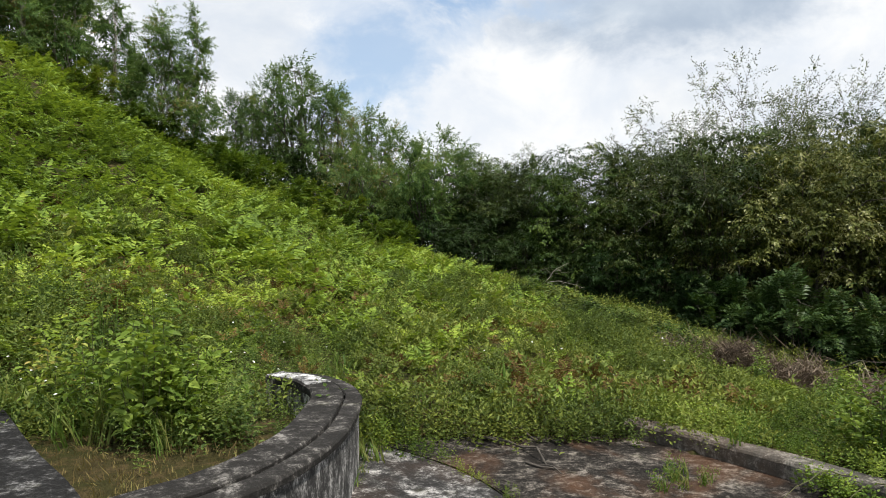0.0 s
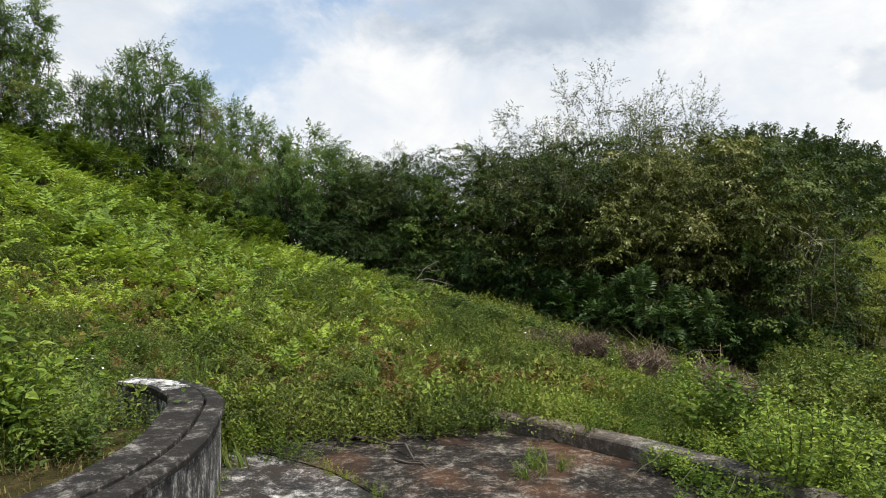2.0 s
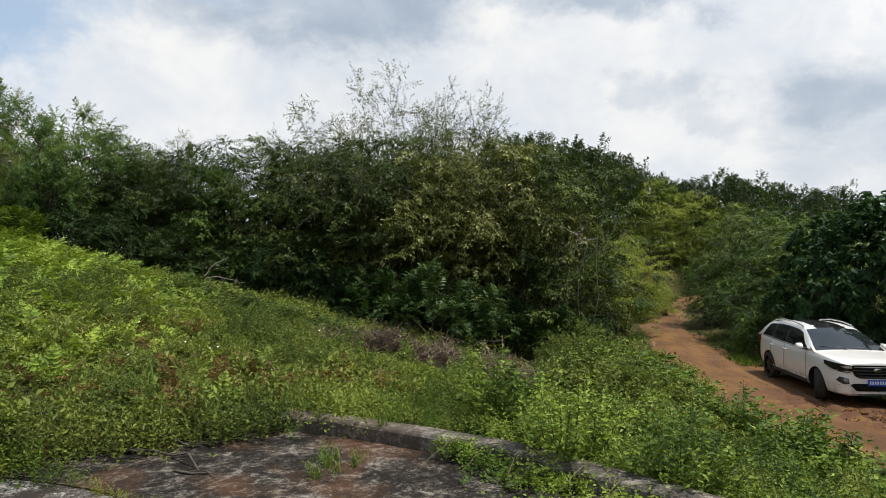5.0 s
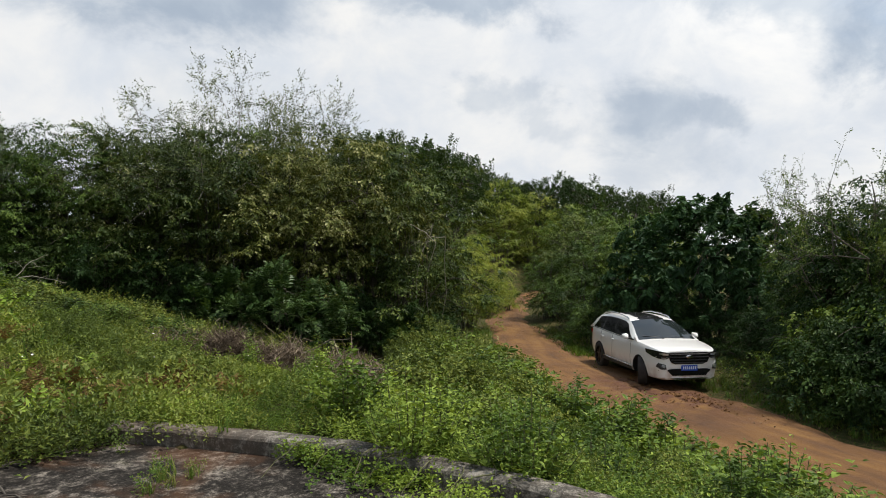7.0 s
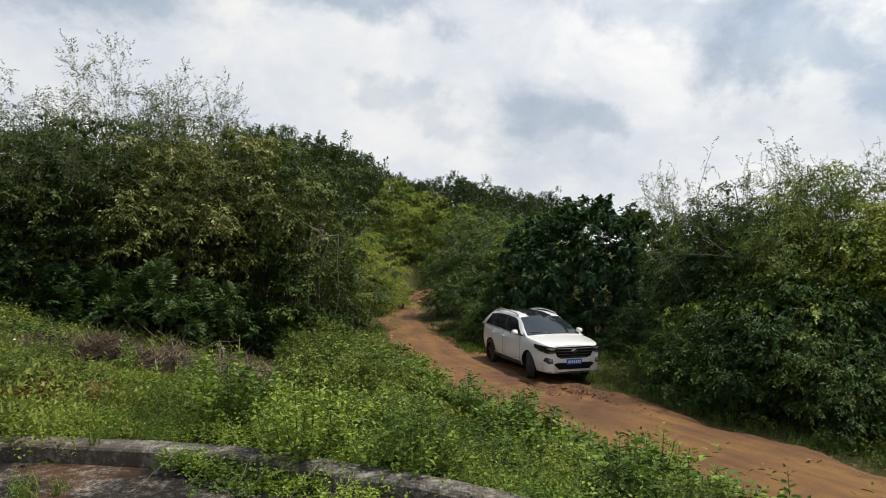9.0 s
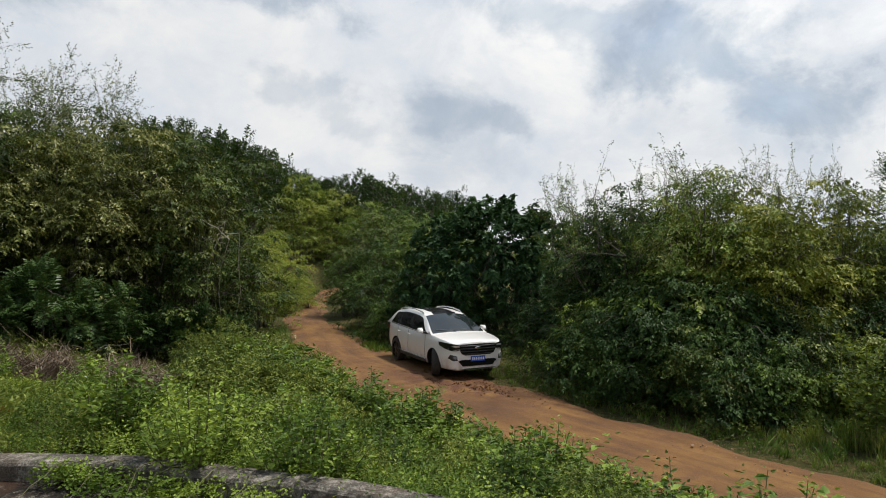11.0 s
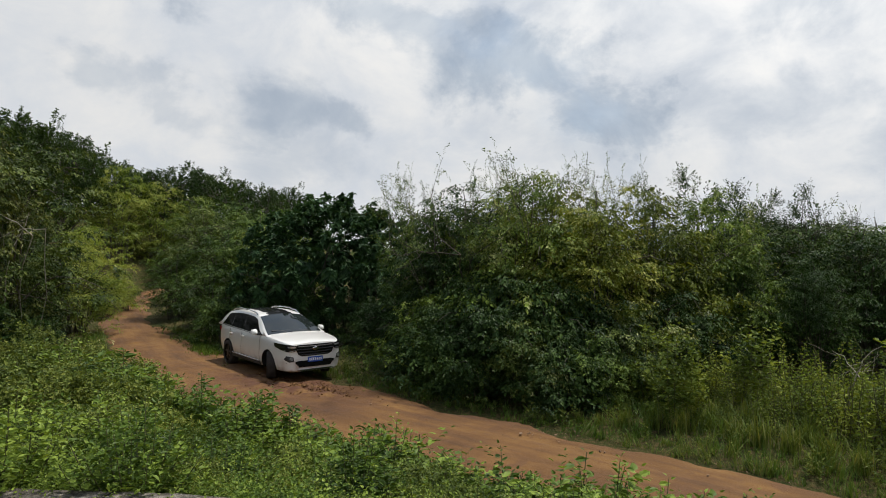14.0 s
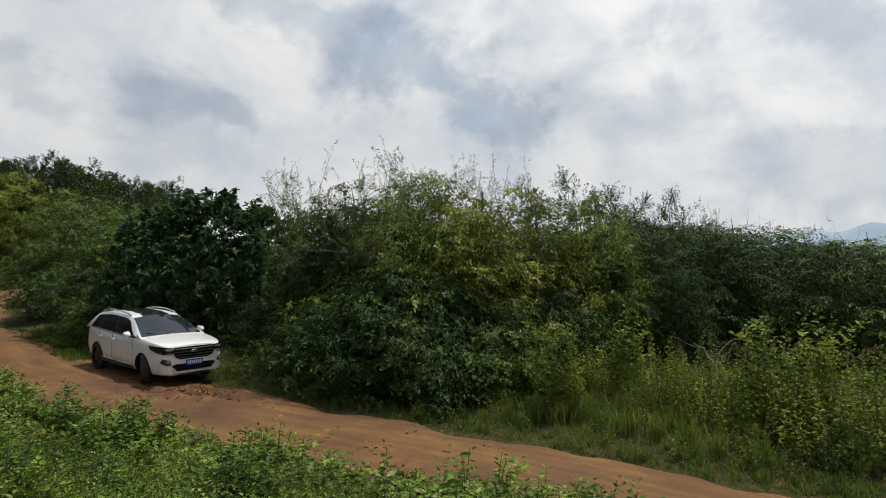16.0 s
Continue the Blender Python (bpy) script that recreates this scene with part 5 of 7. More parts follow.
def rosette(rng, fronds, pairs, length, wide):
    out = []
    for k in range(fronds):
        v, q = frond(rng, pairs, length * rng.uniform(0.7, 1.15), wide)
        a, tip = 6.283 * k / fronds + rng.uniform(-0.4, 0.4), rng.uniform(0.35, 1.15)
        m = np.array(Euler((0, -tip, a)).to_matrix())
        out.append((v @ m.T, q))
    return blend(out)


def herb_clump(rng, shoots, leaves, height, leaf, width, spread=0.12):
    out = []
    for _ in range(shoots):
        v, q = twig_spray(rng, leaves, height * rng.uniform(0.6, 1.1), leaf, width, 75, 0.0, 0.1)
        m = np.array(Euler((rng.uniform(-0.5, 0.5), -1.57 + rng.uniform(-0.6, 0.6), rng.uniform(0, 6.28))).to_matrix())
        out.append((v @ m.T + np.append(rng.normal(0, spread, 2), 0), q))
    return blend(out)


def bare_ground(x, y):
    r, half, _ = road_at(x, y)
    return in_court(x, y) | (r < half + 0.15)


def near_wall(x, y):
    """The planted bed between the two grave walls and the walls themselves."""
    on_arm = (np.hypot(x + 2.15, y - 4.55) < 1.7) & (x > -1.1) & (y > 2.9) & (y < 6.2)
    on_wing = (y - 2.92 < -(x + 1.52) * 1.17) & (y < 6.3) & (x < -1.4)
    return on_arm | on_wing


def bushlet(rng, radius, height, sprays, leaf, width, leaves=8):
    """A small domed weed: short shoots all over a rounded mound."""
    d = unit(rng.normal(0, 1, (sprays, 3)) + np.array([0, 0, 0.5]))
    d[:, 2] = np.abs(d[:, 2])
    knob = 1 + 0.28 * lumps(d[:, 0] * 4, d[:, 1] * 4 + d[:, 2] * 3, 1.0, rng.uniform(0, 9))
    p = d * np.array([radius, radius, height]) * (knob * rng.uniform(0.74, 1.0, sprays))[:, None]
    shoots = [twig_spray(rng, leaves, 0.11, leaf, width, 78, 0.15) for _ in range(4)]
    return stamp(shoots, p, turn_to(d + np.array([0, 0, 0.25]) + rng.normal(0, 0.3, d.shape)), rng.uniform(0.7, 1.3, sprays), rng)


def bank_bush(rng, stems, height, wide, leaf):
    """A leafy bush of crowded stems with short side shoots, broadest at half height and pointed at the tips."""
    wood, crown = [], []
    for k in range(stems):
        a, r = 2.4 * k + rng.uniform(-0.4, 0.4), math.sqrt((k + 0.5) / stems)
        out = np.array([math.cos(a), math.sin(a), 0.0])
        h = height * (1.0 - 0.5 * r * r) * rng.uniform(0.7, 1.05)
        foot, tip = out * wide * 0.3 * r - [0, 0, 0.08], out * wide * r + np.array([*rng.normal(0, 0.03, 2), h])
        knee = out * wide * 0.85 * r + np.array([0, 0, h * 0.45])
        t = np.linspace(0, 1, 6)[:, None]
        wood.append(tube((1 - t) ** 2 * foot + 2 * t * (1 - t) * knee + t ** 2 * tip, np.linspace(0.007, 0.002, 6), 3))
        starts, ways, lengths = [foot], [None], [h]
        for u in np.linspace(0.25, 0.85, 5):
            b = a + rng.uniform(-2.2, 2.2)
            starts.append((1 - u) ** 2 * foot + 2 * u * (1 - u) * knee + u ** 2 * tip)
            ways.append(np.array([math.cos(b), math.sin(b), rng.uniform(0.3, 1.1)]))
            lengths.append(h * 0.28 * rng.uniform(0.7, 1.2))
        for start, way, length in zip(starts, ways, lengths):
            n = max(6, int(length / leaf * (2.6 if way is None else 3.2)))
            t = np.linspace(0.2 if way is None else 0.1, 1.0, n)
            if way is None:
                line = (1 - t[:, None]) ** 2 * foot + 2 * (t * (1 - t))[:, None] * knee + (t ** 2)[:, None] * tip
            else:
                line = start + unit(way) * (t * length)[:, None]
            ang = np.arange(n) * 2.4 + rng.uniform(0, 6)
            go = np.stack([np.cos(ang), np.sin(ang), -0.1 + 0.9 * t ** 3 + rng.normal(0, 0.3, n)], -1)
            size = leaf * np.interp(t, [0, 0.5, 0.85, 1], [0.8, 1.1, 0.85, 0.5]) * rng.uniform(0.7, 1.25, n)
            crown.append(leaf_round(line + go * 0.012, go, np.array([0, 0, 1.0]) + rng.normal(0, 0.5, (n, 3)), size, size * 0.6))
    return blend(wood), blend(crown)


def make_undergrowth():
    rng = np.random.default_rng(77)
    ferns = [rosette(rng, 5, 8, 0.52, 0.12) for _ in range(4)]
    fine_ferns = [rosette(rng, 6, 8, 0.34, 0.095) for _ in range(4)]
    weeds = [herb_clump(rng, 5, 9, 0.34, 0.07, 0.5) for _ in range(5)]
    fine_weeds = [herb_clump(rng, 6, 10, 0.28, 0.052, 0.52, 0.10) for _ in range(5)]
    tufts = [blades(rng, 14, 0.40, 0.05, 0.008) for _ in range(4)]
    NEAR = 11.0

    def slope(x, y, r):
        on_bank = smooth(24, 34, bearing(x, y)) * smooth(3.2, 3.8, x)
        thick = r.uniform(0, 1, len(x)) < np.maximum(0.35 + 0.65 * smooth(-0.35, 0.15, lumps(x, y, 1.5, 12)), smooth(8, 11, np.hypot(x, y))) * (1 - 0.9 * on_bank)
        return ~bare_ground(x, y) & ~near_wall(x, y) & ~on_heap(x, y) & (x < 9 + 0.1 * y) & (np.hypot(x, y) > 5.6) & thick

    def fern_share(x, y):
        return smooth(3.5, -4.0, x - 0.2 * (y - 10)) * smooth(5.5, 9, y) + 0.10 * smooth(3, 0, x)

    def fern_far(x, y, r):
        d = np.hypot(x, y)
        return slope(x, y, r) & (r.uniform(0, 1, len(x)) < fern_share(x, y)) & (d < 29) & (d > NEAR)

    def fern_near(x, y, r):
        return slope(x, y, r) & (r.uniform(0, 1, len(x)) < fern_share(x, y)) & (np.hypot(x, y) <= NEAR)

    def weed_share(x, y):
        return 1.05 - 0.75 * smooth(2, -5, x) * smooth(7, 12, y)

    def weed_far(x, y, r):
        d = np.hypot(x, y)
        return slope(x, y, r) & (r.uniform(0, 1, len(x)) < weed_share(x, y)) & (d < 25) & (d > NEAR)

    def weed_near(x, y, r):
        return slope(x, y, r) & (r.uniform(0, 1, len(x)) < weed_share(x, y)) & (np.hypot(x, y) <= NEAR)

    cover("fern_carpet", "bright yellow-green ferns covering the hillside", FERN, ferns, scatter(rng, (-19, 6, 5, 28), 10, fern_far), (0.8, 1.55), rng, 0.24, mound=0.4)
    cover("near_ferns", "fine yellow-green ferns low on the slope", FERN, fine_ferns, scatter(rng, (-9, 6, 5, 11), 20, fern_near), (0.6, 1.35), rng, mound=0.55)
    cover("weed_carpet", "low weeds between the kerb and the thicket", WEED, weeds, scatter(rng, (-6, 12, 3, 25), 13, weed_far), (0.6, 1.25), rng, mound=0.55)
    cover("near_weeds", "small-leaved green weeds above the forecourt", SLOPE_WEED, fine_weeds, scatter(rng, (-6, 9, 3, 11), 28, weed_near), (0.5, 1.3), rng, mound=0.6)
    dry = [rosette(rng, 5, 7, 0.30, 0.08) for _ in range(3)]
    spots = [(-3.2, 8.4, 0.5, 40), (-1.9, 10.6, 0.5, 36), (1.6, 8.2, 0.5, 30), (2.6, 7.0, 0.35, 24), (-0.6, 12.4, 0.6, 24), (1.2, 11.0, 0.5, 20), (-4.2, 9.6, 0.45, 40), (-7.8, 11.5, 0.5, 30), (-1.3, 9.2, 0.35, 18), (-0.2, 7.0, 0.5, 26), (0.9, 6.7, 0.45, 22), (-4.9, 7.9, 0.5, 24), (-6.0, 19.5, 0.8, 26), (-2.0, 14.0, 0.5, 14)]
    sx = np.concatenate([rng.normal(x, s * 1.5, n) for x, y, s, n in spots])
    sy = np.concatenate([rng.normal(y, s, n) for x, y, s, n in spots])
    ok = ~bare_ground(sx, sy)
    cover("withered_ferns", "patches of withered brown fern on the slope", RUST, dry, (sx[ok], sy[ok]), (0.45, 0.9), rng, 0.4, 0.12)
    cover("slope_grass", "green grass tufts among the weeds", GRASS, tufts, scatter(rng, (-16, 10, 5, 26), 3, slope), (0.5, 1.2), rng)

    def bank(x, y, r):
        rd, half, _ = road_at(x, y)
        thick = r.uniform(0, 1, len(x)) < 0.2 + 0.8 * smooth(-0.3, 0.25, lumps(x, y, 2.1, 8))
        return ~bare_ground(x, y) & (rd > half + 0.5) & (x > 2.7) & (bearing(x, y) > 25) & (x + 0.25 * y < 12.6) & (np.hypot(x, y) < 18) & thick & ~on_heap(x, y)

    def low_ahead(x, y):
        """Weeds stay lower where the bank drops to the track."""
        a, d = bearing(x, y), np.hypot(x, y)
        return (1 - 0.2 * smooth(45, 75, a)) * (1 - 0.25 * smooth(5.5, 4.0, d)) * (1 - 0.5 * smooth(48, 38, a) * smooth(5, 7, d))

    domes = [bushlet(rng, r, h, int(900 * r * r) + 30, 0.046, 0.66, 8) for r, h in ((0.42, 0.5), (0.52, 0.62), (0.62, 0.7), (0.72, 0.85))]

    def spaced(step, keep):
        """Single spots on a loose grid."""
        gx, gy = np.meshgrid(np.arange(-8, 13, step), np.arange(-4, 15, step))
        x, y = (g.ravel() + rng.uniform(-0.4, 0.4, g.size) * step for g in (gx, gy))
        m = keep(x, y, rng)
        return x[m], y[m]

    def mound_spot(x, y, r):
        rd, half, _ = road_at(x, y)
        return ~bare_ground(x, y) & (rd > half + 0.55) & ((x > 3.75) | ((x > 3.0) & (np.hypot(x, y) > 6.3) & (bearing(x, y) > 25))) & (bearing(x, y) < 97) & (x + 0.25 * y < 12.6) & (np.hypot(x, y) < 18) & ~on_heap(x, y) & (r.uniform(0, 1, len(x)) < 0.82)

    broad = [bushlet(rng, r, h, int(520 * r * r) + 20, 0.062, 0.62, 7) for r, h in ((0.28, 0.3), (0.38, 0.42), (0.46, 0.5), (0.58, 0.6))]
    small = [tiered(rng, 12, 7, 0.40, 0.040, 0.64, 0.15) for _ in range(6)]
    shoots = [tiered(rng, 9, 11, 0.62, 0.038, 0.60, 0.11, 0.28) for _ in range(5)]
    box = (3.4, 13, -4, 14)
    cover("bank_weeds", "lush leafy weeds on the bank above the track", HERB, small, scatter(rng, (2.7, 13, -4, 14), 4.6, bank), (0.4, 0.75), rng, mound=0.5, trim=low_ahead)
    cover("bank_shoots", "taller leafy shoots among the bank weeds", BANK_GREEN, shoots, scatter(rng, (2.9, 13, -4, 14), 2.0, bank), (0.45, 0.8), rng, mound=0.6, trim=low_ahead)
    mx, my = spaced(0.98, mound_spot)
    pick = rng.uniform(0, 1, len(mx)) < 0.5
    back = curve_through(KERB, 0.03)
    k = rng.integers(0, int(len(back) * 0.8), 300)
    off = rng.uniform(0.27, 0.85, 300)
    bx, by = back[k, 0] + off * 0.9, back[k, 1] + off * 0.35
    cover("kerb_weeds", "dense low weeds leaning over the back of the kerb", BANK_GREEN, small, (bx, by), (0.45, 0.85), rng, mound=0.3)
    cover("bank_domes", "domed leafy weeds crowding the bank", WEED, domes, (mx[pick], my[pick]), (0.5, 0.95), rng, 0.12, mound=0.2, trim=low_ahead)
    cover("bank_bright_domes", "domed bright green weeds crowding the bank", HERB, domes, (mx[~pick], my[~pick]), (0.5, 0.95), rng, 0.12, mound=0.2, trim=low_ahead)
    cover("bank_broad_weeds", "broad-leaved low weeds on the bank", WEED, broad, scatter(rng, (2.7, 13, -4, 14), 0.9, bank), (0.35, 0.65), rng, 0.12, mound=0.3, trim=low_ahead)
    cover("bank_undergrowth", "darker small-leaved weeds on the bank", WEED, fine_weeds, scatter(rng, box, 3, bank), (0.35, 0.7), rng, mound=0.5, trim=low_ahead)

    def hill_spot(x, y, r):
        return slope(x, y, r) & (x < 4.2) & (y > 6.4) & (np.hypot(x, y) < 15) & (r.uniform(0, 1, len(x)) < 0.7)

    cover("slope_domes", "rounded clumps of low weeds on the hillside", SLOPE_WEED, domes, spaced(1.15, hill_spot), (0.45, 0.8), rng, 0.2, mound=0.2)

    def mound_land(x, y, r):
        rd, half, _ = road_at(x, y)
        a = bearing(x, y)
        near_road = (rd > half + 1.0) & (rd < half + 4.5) & (a < 50)
        return ~bare_ground(x, y) & near_road & (x > 5) & (a > 38) & (r.uniform(0, 1, len(x)) < 0.35 + 0.6 * (lumps(x, y, 1.2, 6) > 0.1))

    cover("weed_mounds", "tall mounded weeds between the slope and the track", WEED, domes, scatter(rng, (5, 16, 4, 18), 1.5, mound_land), (0.95, 1.5), rng, mound=0.3)

    def verge(x, y, r):
        rd, half, _ = road_at(x, y)
        return (rd > half - 0.05) & (rd < half + 2.8) & (x > ROAD_LINE[5][0] - 3) & (x * 0.9 + 1.5 > y * 0.6) & (np.hypot(x, y) > 9.5) & (x > 9) & (r.uniform(0, 1, len(x)) < 0.08 + 0.8 * smooth(84, 91, bearing(x, y)))

    def herb_land(x, y, r):
        rd, half, _ = road_at(x, y)
        a, d = bearing(x, y), np.hypot(x, y)
        return (rd > half + 0.9 + 2.2 * smooth(97, 90, a)) & (a > 88) & (a < 122) & (d < 19) & (d > 11) & (r.uniform(0, 1, len(x)) < 0.3 + 0.7 * (lumps(x, y, 1.0, 3) > -0.1))

    cover("roadside_herbs", "leafy green herbs beyond the track", WEED, broad + domes, scatter(rng, (9, 20, -11, 3), 1.3, herb_land), (0.6, 1.0), rng, 0.12, mound=0.3)
    def creep(x, y, r):
        rd, half, _ = road_at(x, y)
        edge = half - rd
        return (edge > -0.2) & (edge < 0.9) & (r.uniform(0, 1, len(x)) < np.exp(-np.maximum(edge, 0) * 3.5)) & (lumps(x, y, 1.4, 5) > -0.15) & (x > 8.5) & (np.hypot(x, y) > 6)

    cover("creeping_weeds", "thin low weeds creeping onto the clay", GRASS, [blades(rng, 8, 0.12, 0.06, 0.006) for _ in range(4)] + [herb_clump(rng, 3, 6, 0.12, 0.04, 0.5, 0.06) for _ in range(2)], scatter(rng, (8, 24, -11, 24), 14, creep), (0.4, 1.0), rng)
    long_grass = [blades(rng, 24, 0.75, 0.10, 0.009) for _ in range(4)]

    def under(x, y, r):
        rd, half, _ = road_at(x, y)
        return (rd > half + 0.1) & (x > 9) & (np.hypot(x, y) < 23) & (y < 18) & (np.hypot(x, y) > 9.5) & (y < x * 1.3)

    cover("verge_weeds", "low dark weeds under the roadside shrubs", WEED, weeds, scatter(rng, (9, 21, -9, 18), 4.5, under), (0.6, 1.2), rng)
    def brink(x, y, r):
        rd, half, _ = road_at(x, y)
        return (np.abs(rd - half - 0.45) < 0.5) & (x > 8.5) & (np.hypot(x, y) > 9) & (x * 0.9 + 1.5 > y * 0.6) & (x - 11.5 > -0.45 * np.abs(y))

    cover("brink_weeds", "short grass and weeds along the track's far brink", GRASS, [blades(rng, 12, 0.26, 0.07, 0.008) for _ in range(4)], scatter(rng, (8, 24, -11, 22), 30, brink), (0.4, 1.1), rng)
    u, w = rng.normal(0, 1.2, 260), rng.normal(0, 0.22, 260)
    gx, gy = 19.9 + 0.62 * u + 0.78 * w, 15.3 + 0.78 * u - 0.62 * w
    cover("car_side_grass", "short bright grass on the track beside the parked car", LIME_DARK, [blades(rng, 12, 0.24, 0.08, 0.009) for _ in range(4)], (gx, gy), (0.5, 1.1), rng)
    cover("verge_grass", "long green grass along the track's far edge", GRASS, long_grass, scatter(rng, (8, 24, -9, 26), 5, verge), (0.35, 0.75), rng)


LIME_DARK = leaf_material("slope_bush_fronds", [(0.1, (0.05, 0.09, 0.015)), (0.6, (0.10, 0.16, 0.02)), (0.95, (0.18, 0.22, 0.03))], 0.6, 0.3)
SLOPE_WEED = leaf_material("slope_weed_leaves", [(0.1, (0.067, 0.101, 0.023)), (0.5, (0.134, 0.178, 0.037)), (0.9, (0.222, 0.260, 0.057))], 0.6, 0.25)
RUST = leaf_material("withered_fronds", [(0.1, (0.07, 0.042, 0.018)), (0.5, (0.13, 0.08, 0.03)), (0.95, (0.22, 0.17, 0.05))], 1.2, 0.2, 0.8)
make_hill_trees()
make_shrub_bank()
make_far_woods()
make_roadside_right()
make_undergrowth()


# ---------- the parked car ----------
def paint_material():
    m, nt, bsdf, out = material("pearl_white_paint")
    p = nt.nodes.new("ShaderNodeTexCoord").outputs["Object"]
    sep = nt.nodes.new("ShaderNodeSeparateXYZ")
    link(nt, p, sep.inputs[0])
    dust = n_math(nt, "MULTIPLY", n_range(nt, n_noise(nt, p, 5.0, 6.0), 0.35, 0.75), n_range(nt, sep.outputs[2], 0.75, 0.25, 0.0, 0.7))
    link(nt, n_mix(nt, dust, (0.72, 0.71, 0.68), (0.34, 0.22, 0.15)), bsdf.inputs["Base Color"])
    bsdf.inputs["Roughness"].default_value = 0.28
    bsdf.inputs["Coat Weight"].default_value, bsdf.inputs["Coat Roughness"].default_value = 0.6, 0.06
    return m


def hull(points, parent, name, mat, label="", mirror=False, bevel=0.0):
    """A solid round a few points, once or on both sides of the car."""
    made = []
    for s in ((1, -1) if mirror else (1,)):
        bm = bmesh.new()
        for x, y, z in points:
            bm.verts.new((x, y * s, z))
        bmesh.ops.convex_hull(bm, input=bm.verts)
        bmesh.ops.delete(bm, geom=[v for v in bm.verts if not v.link_faces], context="VERTS")
        if bevel:
            bmesh.ops.bevel(bm, geom=list(bm.edges), offset=bevel, segments=2, affect="EDGES")
        made.append(part(name, bm, mat, parent, label))
    return made


def box_points(x0, x1, y0, y1, z0, z1):
    return [(x, y, z) for x in (x0, x1) for y in (y0, y1) for z in (z0, z1)]


def tube_part(name, points, radius, mat, parent, label="", sides=6):
    v, q = tube(points, np.full(len(points), radius), sides)
    ob = adopt(new(name, mesh_of(name, v, q, mat, True)), parent)
    return tagged(ob, label) if label else ob


BODY_X = [2.37, 2.35, 2.29, 2.18, 2.0, 1.7, 1.425, 1.0, 0.4, -0.4, -1.0, -1.425, -1.9, -2.15, -2.3, -2.38]
BODY_W = [0.64, 0.72, 0.785, 0.845, 0.89, 0.93, 0.937, 0.93, 0.925, 0.925, 0.93, 0.937, 0.92, 0.885, 0.83, 0.74]
BODY_TOP = [0.95, 0.995, 1.02, 1.045, 1.07, 1.10, 1.125, 1.15, 1.13, 1.15, 1.17, 1.19, 1.2, 1.2, 1.17, 1.08]
BODY_LOW = [0.32, 0.27, 0.25, 0.25, 0.24, 0.24, 0.24, 0.24, 0.25, 0.25, 0.25, 0.25, 0.28, 0.32, 0.36, 0.44]
CAB_X = [1.28, 0.95, 0.6, 0.25, 0.05, -0.5, -1.1, -1.6, -1.85, -2.05, -2.2, -2.3]
CAB_TOP = [1.125, 1.28, 1.45, 1.59, 1.635, 1.67, 1.665, 1.62, 1.57, 1.45, 1.30, 1.18]


